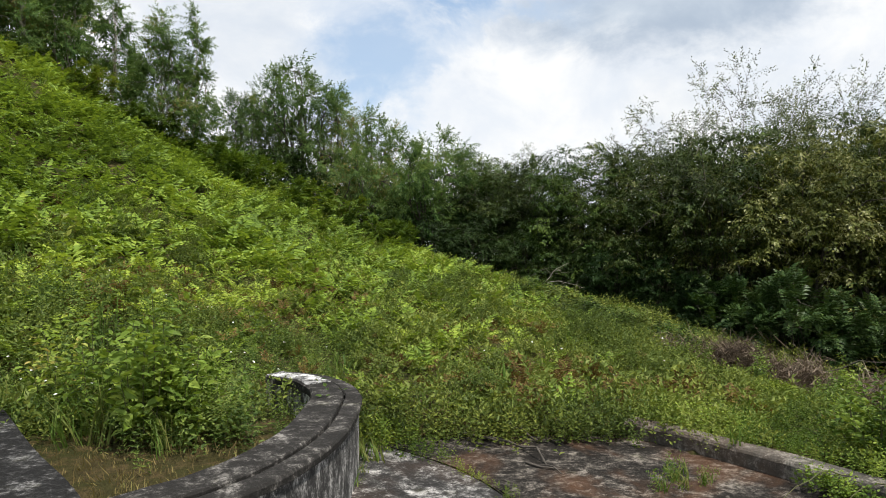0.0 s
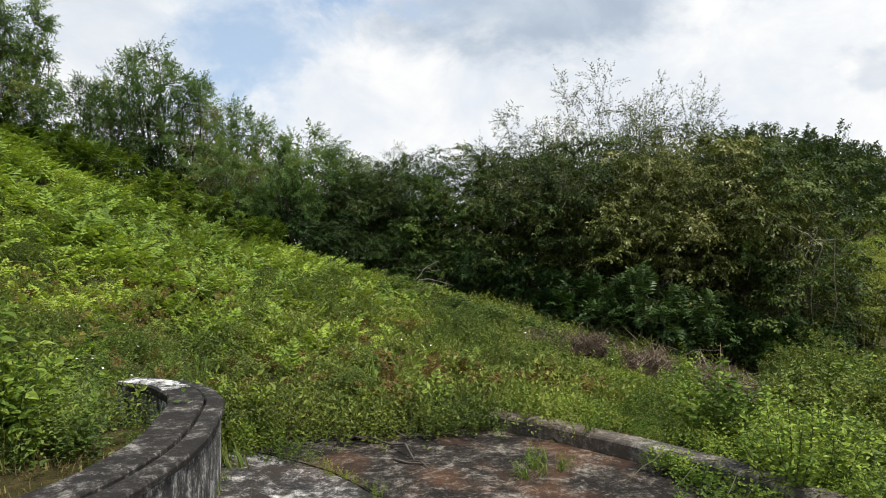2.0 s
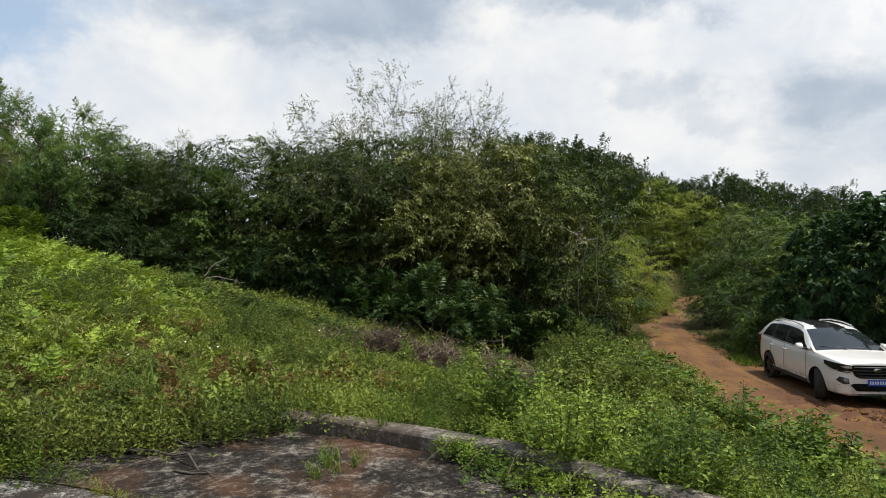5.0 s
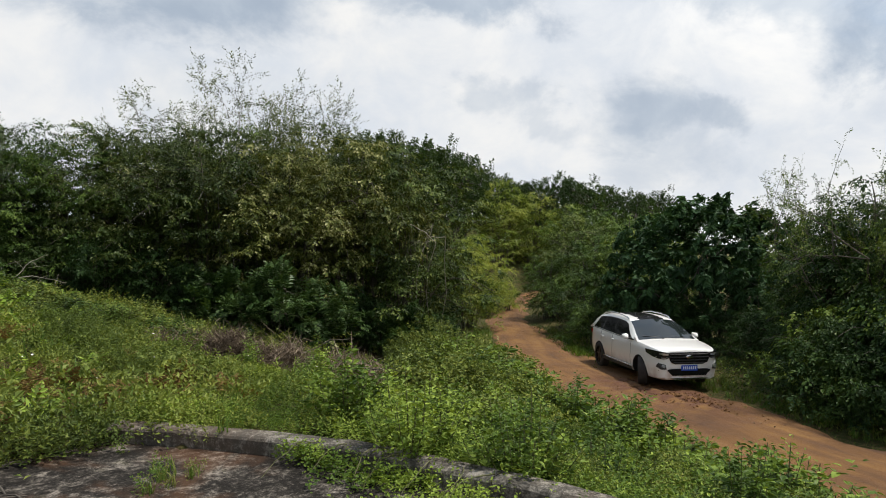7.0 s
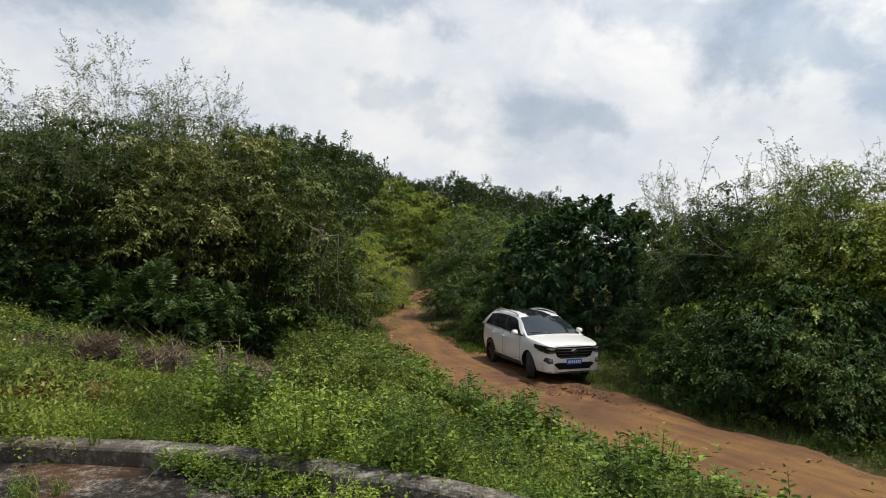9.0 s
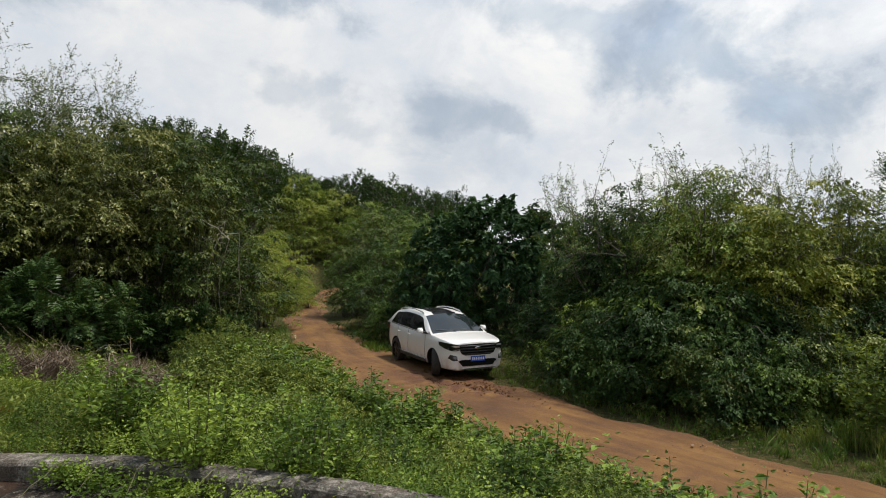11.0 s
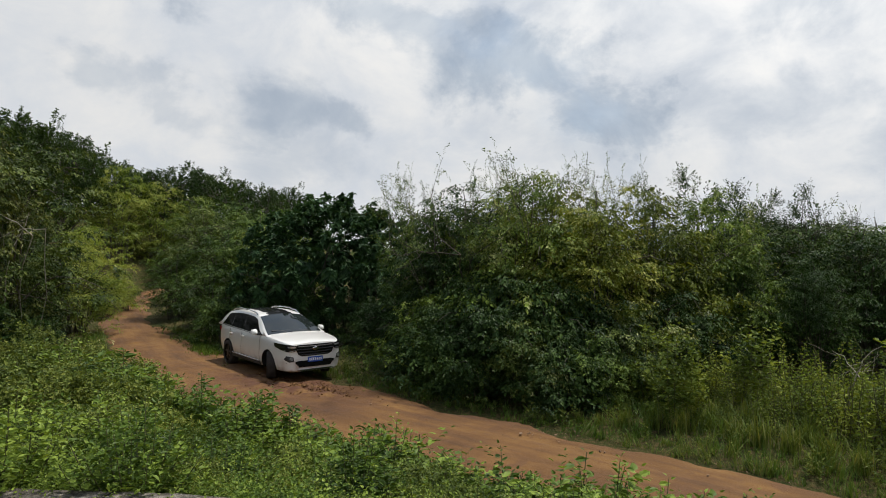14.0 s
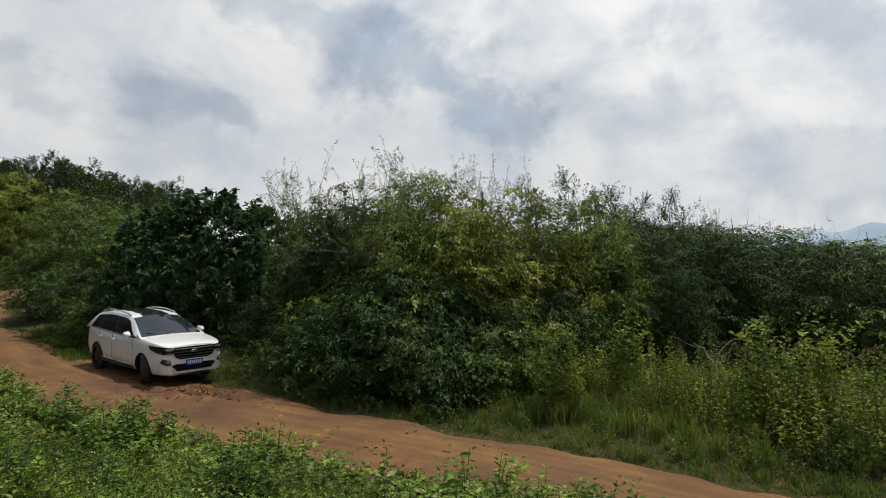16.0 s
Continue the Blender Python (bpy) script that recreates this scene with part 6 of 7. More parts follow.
def make_car():
    paint = paint_material()
    black = plain("black_gloss", (0.012, 0.012, 0.013), 0.08, spec=0.6)
    glass = plain("tinted_glass", (0.016, 0.021, 0.021), 0.03, spec=0.6)
    roof_glass = plain("roof_glass", (0.010, 0.010, 0.011), 0.22, spec=0.18)
    privacy = plain("privacy_glass", (0.005, 0.006, 0.006), 0.06, spec=0.025)
    trim = plain("black_plastic", (0.02, 0.02, 0.021), 0.5)
    chrome = plain("satin_chrome", (0.72, 0.72, 0.72), 0.18, 1.0)
    rubber = plain("muddy_rubber", (0.035, 0.028, 0.024), 0.9, vary=0.4)
    lamp = plain("lamp_lens", (0.55, 0.57, 0.58), 0.05, 0.6)
    car = tagged(new("car"), "white pearl SUV with black roof parked on the track edge", "car")

    def body_w(x):
        return float(np.interp(x, BODY_X[::-1], BODY_W[::-1]))

    # lower body with wheel openings
    bm = bmesh.new()
    rings = []
    for x, w, zt, zb in zip(BODY_X, BODY_W, BODY_TOP, BODY_LOW):
        half = [(0.0, zb), (0.8 * w, zb), (0.935 * w, zb + 0.05), (0.985 * w, zb + 0.2), (1.0 * w, zb + 0.36), (0.992 * w, 0.5 * (zb + 0.36) + 0.5 * (zt - 0.16)),
                (0.985 * w, zt - 0.18), (0.965 * w, zt - 0.08), (0.92 * w, zt - 0.02), (0.80 * w, zt), (0.42 * w, zt + 0.012), (0.0, zt + 0.03)]
        ring = [(y, z) for y, z in half] + [(-y, z) for y, z in half[-2:0:-1]]
        rings.append([bm.verts.new((x, y, z)) for y, z in ring])
    n = len(rings[0])
    for a, b in zip(rings, rings[1:]):
        for k in range(n):
            bm.faces.new((a[k], a[(k + 1) % n], b[(k + 1) % n], b[k]))
    bm.faces.new(rings[0])
    bm.faces.new(rings[-1][::-1])
    body = part("body", bm, paint, car, "pearl white body, muddy along the sills")
    body.data.materials.append(trim)
    cm = bmesh.new()
    for x in (1.425, -1.425):
        for s in (1, -1):
            bmesh.ops.create_cone(cm, cap_ends=True, segments=40, radius1=0.425, radius2=0.425, depth=0.6,
                                  matrix=Matrix.Translation((x, s * 0.85, 0.36)) @ Matrix.Rotation(radians(90), 4, "X"))
    cutter_mesh = bpy.data.meshes.new("cutter")
    cm.to_mesh(cutter_mesh)
    cm.free()
    cutter_mesh.materials.append(paint)
    cutter_mesh.materials.append(trim)
    cutter_mesh.polygons.foreach_set("material_index", np.ones(len(cutter_mesh.polygons), np.int32))
    cutter = new("cutter", cutter_mesh)
    cut = body.modifiers.new("arches", "BOOLEAN")
    cut.object, cut.operation, cut.solver = cutter, "DIFFERENCE", "EXACT"
    bpy.context.view_layer.update()
    done = bpy.data.meshes.new_from_object(body.evaluated_get(bpy.context.evaluated_depsgraph_get()))
    body.modifiers.clear()
    body.data = done
    bpy.data.objects.remove(cutter)
    done.polygons.foreach_set("use_smooth", np.ones(len(done.polygons), bool))
    done.set_sharp_from_angle(angle=radians(34))

    # cabin shell
    def cab(x):
        zt = float(np.interp(x, CAB_X[::-1], CAB_TOP[::-1]))
        zb = float(np.interp(x, BODY_X[::-1], BODY_TOP[::-1])) - 0.02
        f = max(0.0, (zt - zb) / 0.52)
        return zb, zt, 0.885 - 0.03 * max(0, x - 0.2) - 0.06 * max(0, -x - 1.4), 0.885 - 0.235 * min(1.0, f)

    bm = bmesh.new()
    rings = []
    for x in CAB_X:
        zb, zt, wb, wt = cab(x)
        half = [(wb, zb - 0.02), (wt + 0.02, max(zb, zt - 0.07)), (wt - 0.03, max(zb, zt - 0.02)), (wt * 0.6, zt + 0.005), (0, zt + 0.018)]
        rings.append([bm.verts.new((x, y, z)) for y, z in half + [(-y, z) for y, z in half[-2::-1]]])
    for a, b in zip(rings, rings[1:]):
        for k in range(len(a) - 1):
            bm.faces.new((a[k], a[k + 1], b[k + 1], b[k]))
    bm.faces.new(rings[0])
    bm.faces.new(rings[-1][::-1])
    shell = part("cabin", bm, paint, car, smooth=True)
    shell.data.set_sharp_from_angle(angle=radians(30))

    def panel(name, fn, nu, nv, mat, label=""):
        us, vs = np.linspace(0, 1, nu), np.linspace(0, 1, nv)
        v = np.array([fn(u, w) for u in us for w in vs])
        return tagged(adopt(new(name, mesh_of(name, v, grid_quads(nu, nv), mat, True)), car), label)

    def top_panel(x0, x1, reach, lift):
        def fn(u, w):
            x, s = x0 + (x1 - x0) * u, 2 * w - 1
            zb, zt, wb, wt = cab(x)
            y = s * reach * (wt - 0.01)
            e = abs(s * reach)
            return (x + lift * 0.5, y, zt + lift + 0.018 - (0.022 * min(1, e / 0.6) if e < 0.6 else 0.022 + 0.04 * (e - 0.6) / 0.4))
        return fn

    panel("windscreen", top_panel(1.20, 0.27, 0.97, 0.022), 11, 9, glass, "dark windscreen mirroring the sky")
    panel("roof", top_panel(0.265, -1.84, 0.985, 0.012), 13, 9, roof_glass, "black glass roof")
    panel("rear_window", top_panel(-1.9, -2.2, 0.9, 0.012), 5, 7, glass)

    def side_panel(front, rear, s, lift=0.012):
        def fn(u, w):
            f = (0.10 + 0.82 * w) if lift > 0.01 else (0.07 + 0.88 * w)
            x = (front[0] + (front[1] - front[0]) * w) * (1 - u) + (rear[0] + (rear[1] - rear[0]) * w) * u
            zb, zt, wb, wt = cab(x)
            lo, hi = zb - 0.02, max(zb, zt - 0.07)
            return (x, s * (wb + (wt + 0.02 - wb) * f + lift), lo + (hi - lo) * f + 0.003)
        return fn

    for s in (1, -1):
        for front, rear in (((0.92, 0.26), (-0.42, -0.42)), ((-0.46, -0.46), (-1.26, -1.26)), ((-1.31, -1.31), (-2.0, -1.72))):
            panel("side_window", side_panel(front, rear, s), 7, 5, privacy)
        panel("window_surround", side_panel((1.0, 0.30), (-2.06, -1.75), s, 0.007), 15, 5, black)
        rail = [(0.12, s * 0.63, 1.60), (0.0, s * 0.635, 1.655), (-0.5, s * 0.64, 1.705), (-1.1, s * 0.635, 1.705), (-1.6, s * 0.62, 1.665), (-1.8, s * 0.61, 1.60)]
        tube_part("roof_rail", rail, 0.020, chrome, car, "satin metal roof rail", 8)
        for x in (0.86, -0.44, -1.29):
            zt = float(np.interp(x, BODY_X[::-1], BODY_TOP[::-1]))
            w = body_w(x)
            tube_part("door_seam", [(x, s * 0.985 * w, 0.44), (x, s * 1.001 * w, 0.62), (x, s * 0.993 * w, 0.8), (x, s * 0.986 * w, zt - 0.18), (x, s * 0.968 * w, zt - 0.07)], 0.005, trim, car, sides=4)
        tube_part("belt_strip", [(x, s * 0.958 * body_w(x) * 0.985, float(np.interp(x, BODY_X[::-1], BODY_TOP[::-1])) - 0.03) for x in (0.95, 0.2, -0.4, -1.0, -1.5, -2.0)], 0.012, trim, car)
        for x in (-0.28, -1.12):
            hull(box_points(x - 0.10, x + 0.10, s * 0.94, s * 0.985, 0.965, 0.995), car, "door_handle", paint)
        hull([(1.0, s * 0.93, 0.30), (-1.0, s * 0.93, 0.30), (1.0, s * 0.965, 0.33), (-1.0, s * 0.965, 0.33), (1.0, s * 0.955, 0.40), (-1.0, s * 0.955, 0.40)], car, "sill_trim", trim)
        tube_part("sill_strip", [(1.0, s * 0.962, 0.425), (0.0, s * 0.960, 0.42), (-1.0, s * 0.962, 0.425)], 0.012, chrome, car, "bright strip along the sill")
        mirror = hull([(0.86, s * 0.97, 1.13), (0.72, s * 0.97, 1.13), (0.84, s * 1.12, 1.14), (0.72, s * 1.13, 1.14), (0.85, s * 0.97, 1.25), (0.72, s * 0.96, 1.28), (0.82, s * 1.11, 1.25), (0.72, s * 1.12, 1.26),
                       (0.90, s * 1.03, 1.19)], car, "wing_mirror", paint, bevel=0.012)[0]
        hull(box_points(0.76, 0.84, s * 0.87, s * 0.99, 1.12, 1.17), mirror, "mirror_arm", trim)
        # front lamps, wrapped round the corner of the nose
        def nose(y, z, out=0.03):
            return (float(np.interp(y, BODY_W[:7], BODY_X[:7])) + out, s * (y + (0.012 if y > 0.85 else 0.0)), z)
        lens = hull([nose(0.54, 0.835), nose(0.53, 0.955), nose(0.62, 0.805), nose(0.70, 0.80), nose(0.70, 0.985), nose(0.80, 0.81), nose(0.80, 0.995), nose(0.87, 0.85), nose(0.88, 1.01), nose(0.915, 0.92), nose(0.918, 1.015),
                     nose(0.70, 0.9, -0.12), nose(0.55, 0.9, -0.12)], car, "headlight", black, "dark swept-back headlight")[0]
        hull([nose(0.57, 0.90, 0.036), nose(0.57, 0.94, 0.036), nose(0.72, 0.90, 0.038), nose(0.72, 0.955, 0.038), nose(0.79, 0.94, 0.036), nose(0.6, 0.92, -0.1)], lens, "reflector", lamp)
        hull([nose(0.56, 0.838, 0.038), nose(0.70, 0.815, 0.04), nose(0.70, 0.835, 0.04), nose(0.84, 0.84, 0.038), nose(0.84, 0.86, 0.038), nose(0.6, 0.85, -0.05)], lens, "light_strip", lamp)
        fog = hull([nose(0.62, 0.54), nose(0.64, 0.66), nose(0.84, 0.60), nose(0.80, 0.70), nose(0.74, 0.53), nose(0.7, 0.6, -0.1)], car, "fog_lamp_housing", trim)[0]
        bm = bmesh.new()
        fx = nose(0.69, 0.62)
        bmesh.ops.create_cone(bm, cap_ends=True, segments=14, radius1=0.045, radius2=0.04, depth=0.06, matrix=Matrix.Translation((fx[0] - 0.005, fx[1], fx[2])) @ Matrix.Rotation(radians(90), 4, "Y"))
        part("fog_lamp", bm, lamp, fog)
        hull([nose(0.55, 0.47, 0.015), nose(0.80, 0.50, 0.015), nose(0.80, 0.515, 0.015), nose(0.55, 0.485, 0.015), nose(0.7, 0.5, -0.05)], car, "bumper_strip", chrome)
        tail = hull([(-2.33, s * 0.60, 0.98), (-2.33, s * 0.60, 1.08), (-2.1, s * 0.93, 0.98), (-2.1, s * 0.91, 1.10), (-2.2, s * 0.6, 1.02)], car, "tail_lamp", plain("red_lens", (0.35, 0.01, 0.01), 0.1))
    # nose
    grille = hull([(2.392, 0.50, 0.72), (2.392, -0.50, 0.72), (2.386, 0.57, 0.86), (2.386, -0.57, 0.86), (2.378, 0.53, 0.972), (2.378, -0.53, 0.972), (2.38, 0.38, 0.665), (2.38, -0.38, 0.665),
                   (2.2, 0.3, 0.8), (2.2, -0.3, 0.8)], car, "grille", black, "wide black grille")[0]
    for k, (z, half) in enumerate(((0.705, 0.42), (0.775, 0.49), (0.85, 0.54), (0.925, 0.52))):
        tube_part("grille_bar", [(2.388, -half, z), (2.402, -half * 0.5, z - 0.004), (2.402, half * 0.5, z - 0.004), (2.388, half, z)], 0.015, trim, grille, sides=6)
    bm = bmesh.new()
    bmesh.ops.create_uvsphere(bm, u_segments=18, v_segments=8, radius=1.0, matrix=Matrix.Translation((2.412, 0, 0.86)) @ Matrix.Diagonal((0.012, 0.10, 0.045, 1)))
    part("emblem", bm, chrome, grille, "plain oval badge", True)
    hull([(2.39, 0.46, 0.37), (2.39, -0.46, 0.37), (2.385, 0.60, 0.52), (2.385, -0.60, 0.52), (2.385, 0.5, 0.55), (2.385, -0.5, 0.55), (2.2, 0.4, 0.5), (2.2, -0.4, 0.5)], car, "lower_intake", black, bevel=0.005)
    hull([(2.395, 0.42, 0.275), (2.395, -0.42, 0.275), (2.365, 0.60, 0.295), (2.365, -0.60, 0.295), (2.39, 0.45, 0.315), (2.39, -0.45, 0.315), (2.1, 0.6, 0.30), (2.1, -0.6, 0.30)], car, "bumper_lip", chrome, "silver bumper lip")
    plate = hull(box_points(2.386, 2.408, -0.22, 0.22, 0.50, 0.64), car, "number_plate", plain("blue_plate", (0.012, 0.07, 0.42), 0.35), "blue plate with plain white bars", bevel=0.003)[0]
    white = plain("plate_white", (0.8, 0.8, 0.8), 0.4)
    for k in range(7):
        y = 0.165 - 0.055 * k
        hull(box_points(2.4085, 2.4105, y - 0.016, y + 0.016, 0.535, 0.61), plate, "bar", white)
    tube_part("wiper", [(1.22, 0.5, 1.18), (1.13, 0.2, 1.225), (1.12, -0.25, 1.23)], 0.010, trim, car, sides=4)
    tube_part("wiper", [(1.22, -0.1, 1.18), (1.14, -0.35, 1.22), (1.08, -0.66, 1.24)], 0.010, trim, car, sides=4)

    # wheels
    prof = [(0.255, 0.10), (0.28, 0.118), (0.33, 0.122), (0.358, 0.105), (0.366, 0.06), (0.366, -0.06), (0.358, -0.105), (0.33, -0.122), (0.255, -0.118)]
    seg = 36

    def wheel(x, s, steer):
        w = adopt(new("wheel"), car)
        w.matrix_basis = Matrix.Translation((x, s * 0.825, 0.366)) @ Matrix.Rotation(radians(steer), 4, "Z")
        ang = np.linspace(0, 2 * np.pi, seg, endpoint=False)
        v = np.array([(r * math.cos(a), y, r * math.sin(a)) for a in ang for r, y in prof])
        i = np.arange(seg)[:, None] * len(prof)
        k = np.arange(len(prof) - 1)[None]
        j = (np.arange(seg)[:, None] + 1) % seg * len(prof)
        adopt(new("tyre", mesh_of("tyre", v, np.stack([i + k, i + k + 1, j + k + 1, j + k], -1).reshape(-1, 4), rubber, True)), w)
        bm = bmesh.new()
        bmesh.ops.create_cone(bm, cap_ends=True, segments=seg, radius1=0.257, radius2=0.257, depth=0.10, matrix=Matrix.Translation((0, s * 0.0, 0)) @ Matrix.Rotation(radians(90), 4, "X"))
        for k in range(10):
            m = Matrix.Rotation(2 * math.pi * (k + (0.18 if k % 2 else -0.18)) / 10, 4, "Y") @ Matrix.Translation((0.13, s * 0.075, 0)) @ Matrix.Diagonal((0.24, 0.035, 0.034, 1))
            bmesh.ops.create_cube(bm, size=1.0, matrix=m)
        bmesh.ops.create_cone(bm, cap_ends=True, segments=16, radius1=0.055, radius2=0.045, depth=0.05, matrix=Matrix.Translation((0, s * 0.09, 0)) @ Matrix.Rotation(radians(90), 4, "X"))
        part("rim", bm, plain("dark_alloy", (0.06, 0.058, 0.055), 0.35, 0.8), w, "dark alloy rim")

    for s in (1, -1):
        wheel(1.425, s, -24)
        wheel(-1.425, s, 0)
    car.matrix_basis = pose(17.53, 10.80, -1.93, 0.0, 0.0, -123.1)
    return car


make_car()


# ---------- small things ----------
BED_WEED = leaf_material("bed_weed_leaves", [(0.1, (0.035, 0.065, 0.016)), (0.5, (0.085, 0.135, 0.028)), (0.95, (0.20, 0.25, 0.06))], 1.1, 0.3)


def make_bed_plants():
    """The overgrown bed between the two low walls."""
    rng = np.random.default_rng(91)
    for k, (x, y, stems, tall, wide, leaf) in enumerate(((-2.03, 4.82, 9, 1.12, 0.26, 0.10), (-2.16, 5.05, 8, 1.10, 0.24, 0.088), (-1.86, 4.98, 8, 0.92, 0.26, 0.085), (-2.62, 5.2, 7, 0.95, 0.22, 0.08), (-3.1, 5.5, 8, 0.9, 0.25, 0.075), (-1.62, 5.2, 7, 0.62, 0.24, 0.06), (-2.4, 5.5, 7, 0.85, 0.24, 0.075))):
        herb = tagged(new("leafy_weed"), "waist-high weed with yellowing heart-shaped leaves", "weed", "leafy weeds in the walled bed")
        wood, crown = bank_bush(rng, stems, tall, wide, leaf)
        tagged(adopt(new("stem", mesh_of("stem", *wood, STEM, True)), herb), kind="stuff")
        adopt(new("leaves", mesh_of("leaves", *crown, BED_LEAF)), herb)
        herb.matrix_basis = pose(x, y, float(ground_z(x, y)), 0, 0, 40 * k)
    weeds = [tiered(rng, 8, 9, 0.46, 0.032, 0.55, 0.10) for _ in range(5)]
    small = [herb_clump(rng, 6, 14, 0.34, 0.03, 0.36, 0.10) for _ in range(5)]
    tufts = [blades(rng, 20, 0.55, 0.06, 0.005) for _ in range(4)]

    def bed(x, y, r):
        return (x < -1.05) & (x > -6.5) & ~near_wall(x, y) & (y > 3.75 - 0.35 * (x + 1.5)) & (y < 8.6) & (np.hypot(x + 2.15, y - 4.55) < 4.4)

    def front(x, y, r):
        return bed(x, y, r) & (r.uniform(0, 1, len(x)) < smooth(4.35, 5.1, y + 0.25 * (x + 2)))

    cover("bed_weeds", "tangled green weeds filling the walled bed", BED_WEED, weeds, scatter(rng, (-6.5, -1, 3, 8.6), 24, front), (0.6, 1.35), rng, mound=0.45)
    cover("bed_small_weeds", "fine-leaved weeds in the walled bed", BED_WEED, small, scatter(rng, (-6.5, -1, 3, 8.6), 18, front), (0.6, 1.2), rng)
    cover("bed_grass", "blue-green grass tufts at the front of the bed", GRASS, tufts, scatter(rng, (-3.4, -1.3, 3.6, 5.4), 14, front), (0.6, 1.2), rng)
    # small white flowers
    n = 5
    a = np.arange(n) * 6.283 / n
    v, q = leaf_at(np.zeros((n, 3)), np.stack([np.cos(a), np.sin(a), np.full(n, 0.25)], -1), np.tile([0, 0, 1.0], (n, 1)), 0.011, 0.009, 0.05)
    x, y = scatter(rng, (-6.0, -1.0, 4.6, 8.5), 14, lambda x, y, r: bed(x, y, r) & (lumps(x, y, 1.3, 4) > 0.0))
    x2, y2 = scatter(rng, (-5.0, 7.0, 6.5, 13), 2.0, lambda x, y, r: ~bare_ground(x, y) & (lumps(x, y, 0.7, 1) > 0.15))
    x, y = np.append(x, x2), np.append(y, y2)
    pos = np.stack([x, y, ground_z(x, y) + rng.uniform(0.30, 0.48, len(x))], -1)
    v, q = stamp([(v, q)], pos, upright(len(x), rng, 0.4), rng.uniform(0.7, 1.4, len(x)), rng)
    tagged(new("wild_flowers", mesh_of("wild_flowers", v, q, PETAL)), "scattered small white wild flowers", "flowers", kind="stuff")
    # dry litter on the soil at the front of the bed
    litter = [blades(rng, 9, 0.09, 0.06, 0.003) for _ in range(4)]
    cover("dry_litter", "yellowed dry grass on bare soil in the bed", DRY, litter, scatter(rng, (-3.6, -1.1, 3.1, 5.0), 60, lambda x, y, r: (x < -1.1) & ~near_wall(x, y) & (y > 3.3)), (0.5, 1.1), rng, 0.5, 0.02)


def make_court_weeds():
    rng = np.random.default_rng(101)
    clump = [herb_clump(rng, 6, 10, 0.22, 0.034, 0.5, 0.07) for _ in range(5)]
    tufts = [blades(rng, 16, 0.24, 0.04, 0.006) for _ in range(4)]
    joint = curve_through(JOINT[:6], 0.03)
    pick = joint[rng.uniform(0, 1, len(joint)) < 0.55]
    x, y = pick[:, 0] + rng.normal(0, 0.03, len(pick)), pick[:, 1] + rng.normal(0, 0.03, len(pick))
    far = smooth(5.0, 5.9, y) * 0.9 + 0.35

    def on_floor(name, label, mat, protos, x, y, size, z=0.0):
        s = rng.uniform(*size, len(x)) if np.ndim(size[0]) == 0 else size[0]
        v, q = stamp(protos, np.stack([x, y, np.full(len(x), z)], -1), upright(len(x), rng, 0.25), s, rng)
        return tagged(new(name, mesh_of(name, v, q, mat)), label, "weeds", kind="stuff")

    on_floor("joint_weeds", "low weeds growing in the joint between the slabs", HERB, clump, x, y, (far,))
    # weeds crowding over the court's far edge
    n = 130
    x = rng.uniform(-0.75, 1.75, n)
    y = 6.16 + rng.normal(0, 0.10, n) - 0.12 * np.abs(rng.normal(0, 1, n))
    on_floor("edge_weeds", "weeds spilling over the court's far edge", WEED, [herb_clump(rng, 6, 12, 0.36, 0.042, 0.5, 0.09) for _ in range(5)], x, y, (0.6, 1.25))
    x, y = rng.uniform(-0.72, -0.45, 24), rng.uniform(4.6, 6.1, 24)
    on_floor("wall_foot_weeds", "grass and weeds at the foot of the wall", GRASS, tufts, x, y, (0.5, 1.0))
    # one lone tuft on the brown slab
    tuft = tagged(new("weed_tuft"), "lone tuft of grass in a crack of the slab", "weed")
    v, q = stamp(tufts + clump, np.stack([1.80 + rng.normal(0, 0.12, 16), 4.80 + rng.normal(0, 0.09, 16), np.zeros(16)], -1), upright(16, rng, 0.3), rng.uniform(0.4, 0.75, 16), rng)
    adopt(new("leaves", mesh_of("leaves", v, q, GRASS)), tuft)
    # creeper hanging over the kerb
    kerb = curve_through(KERB, 0.04)
    k0, k1 = 42, 84
    i = rng.integers(k0, k1, 90)
    away = np.abs(rng.normal(0, 0.26, 90)) * smooth(k0, 0.5 * (k0 + k1), i) * smooth(k1 + 12, k1 - 8, i) + 0.04
    x, y = kerb[i, 0] - away * 0.9, kerb[i, 1] - away * 0.35
    z = np.maximum(0.10 - away * 0.8, 0.005)
    vines = [tiered(rng, 7, 4, 0.16, 0.034, 0.66, 0.10, 0.6) for _ in range(5)]
    v, q = stamp(vines, np.stack([x, y, z], -1), upright(90, rng, 0.4), rng.uniform(0.6, 1.1, 90), rng)
    creeper = tagged(new("creeper"), "green creeper hanging over the kerb onto the slab", "weed")
    adopt(new("leaves", mesh_of("leaves", v, q, BANK_GREEN)), creeper)
    for j in range(k0 + 4, k1, 6):
        a0 = (kerb[j, 0] + 0.05, kerb[j, 1], 0.15)
        b0 = (kerb[j, 0] - rng.uniform(0.25, 0.5), kerb[j, 1] - rng.uniform(0.0, 0.3), 0.012)
        v, q = limb(rng, a0, b0, 0.005, 0.003, 0.14, 7, 4)
        adopt(new("runner", mesh_of("runner", v, q, STEM, True)), creeper)
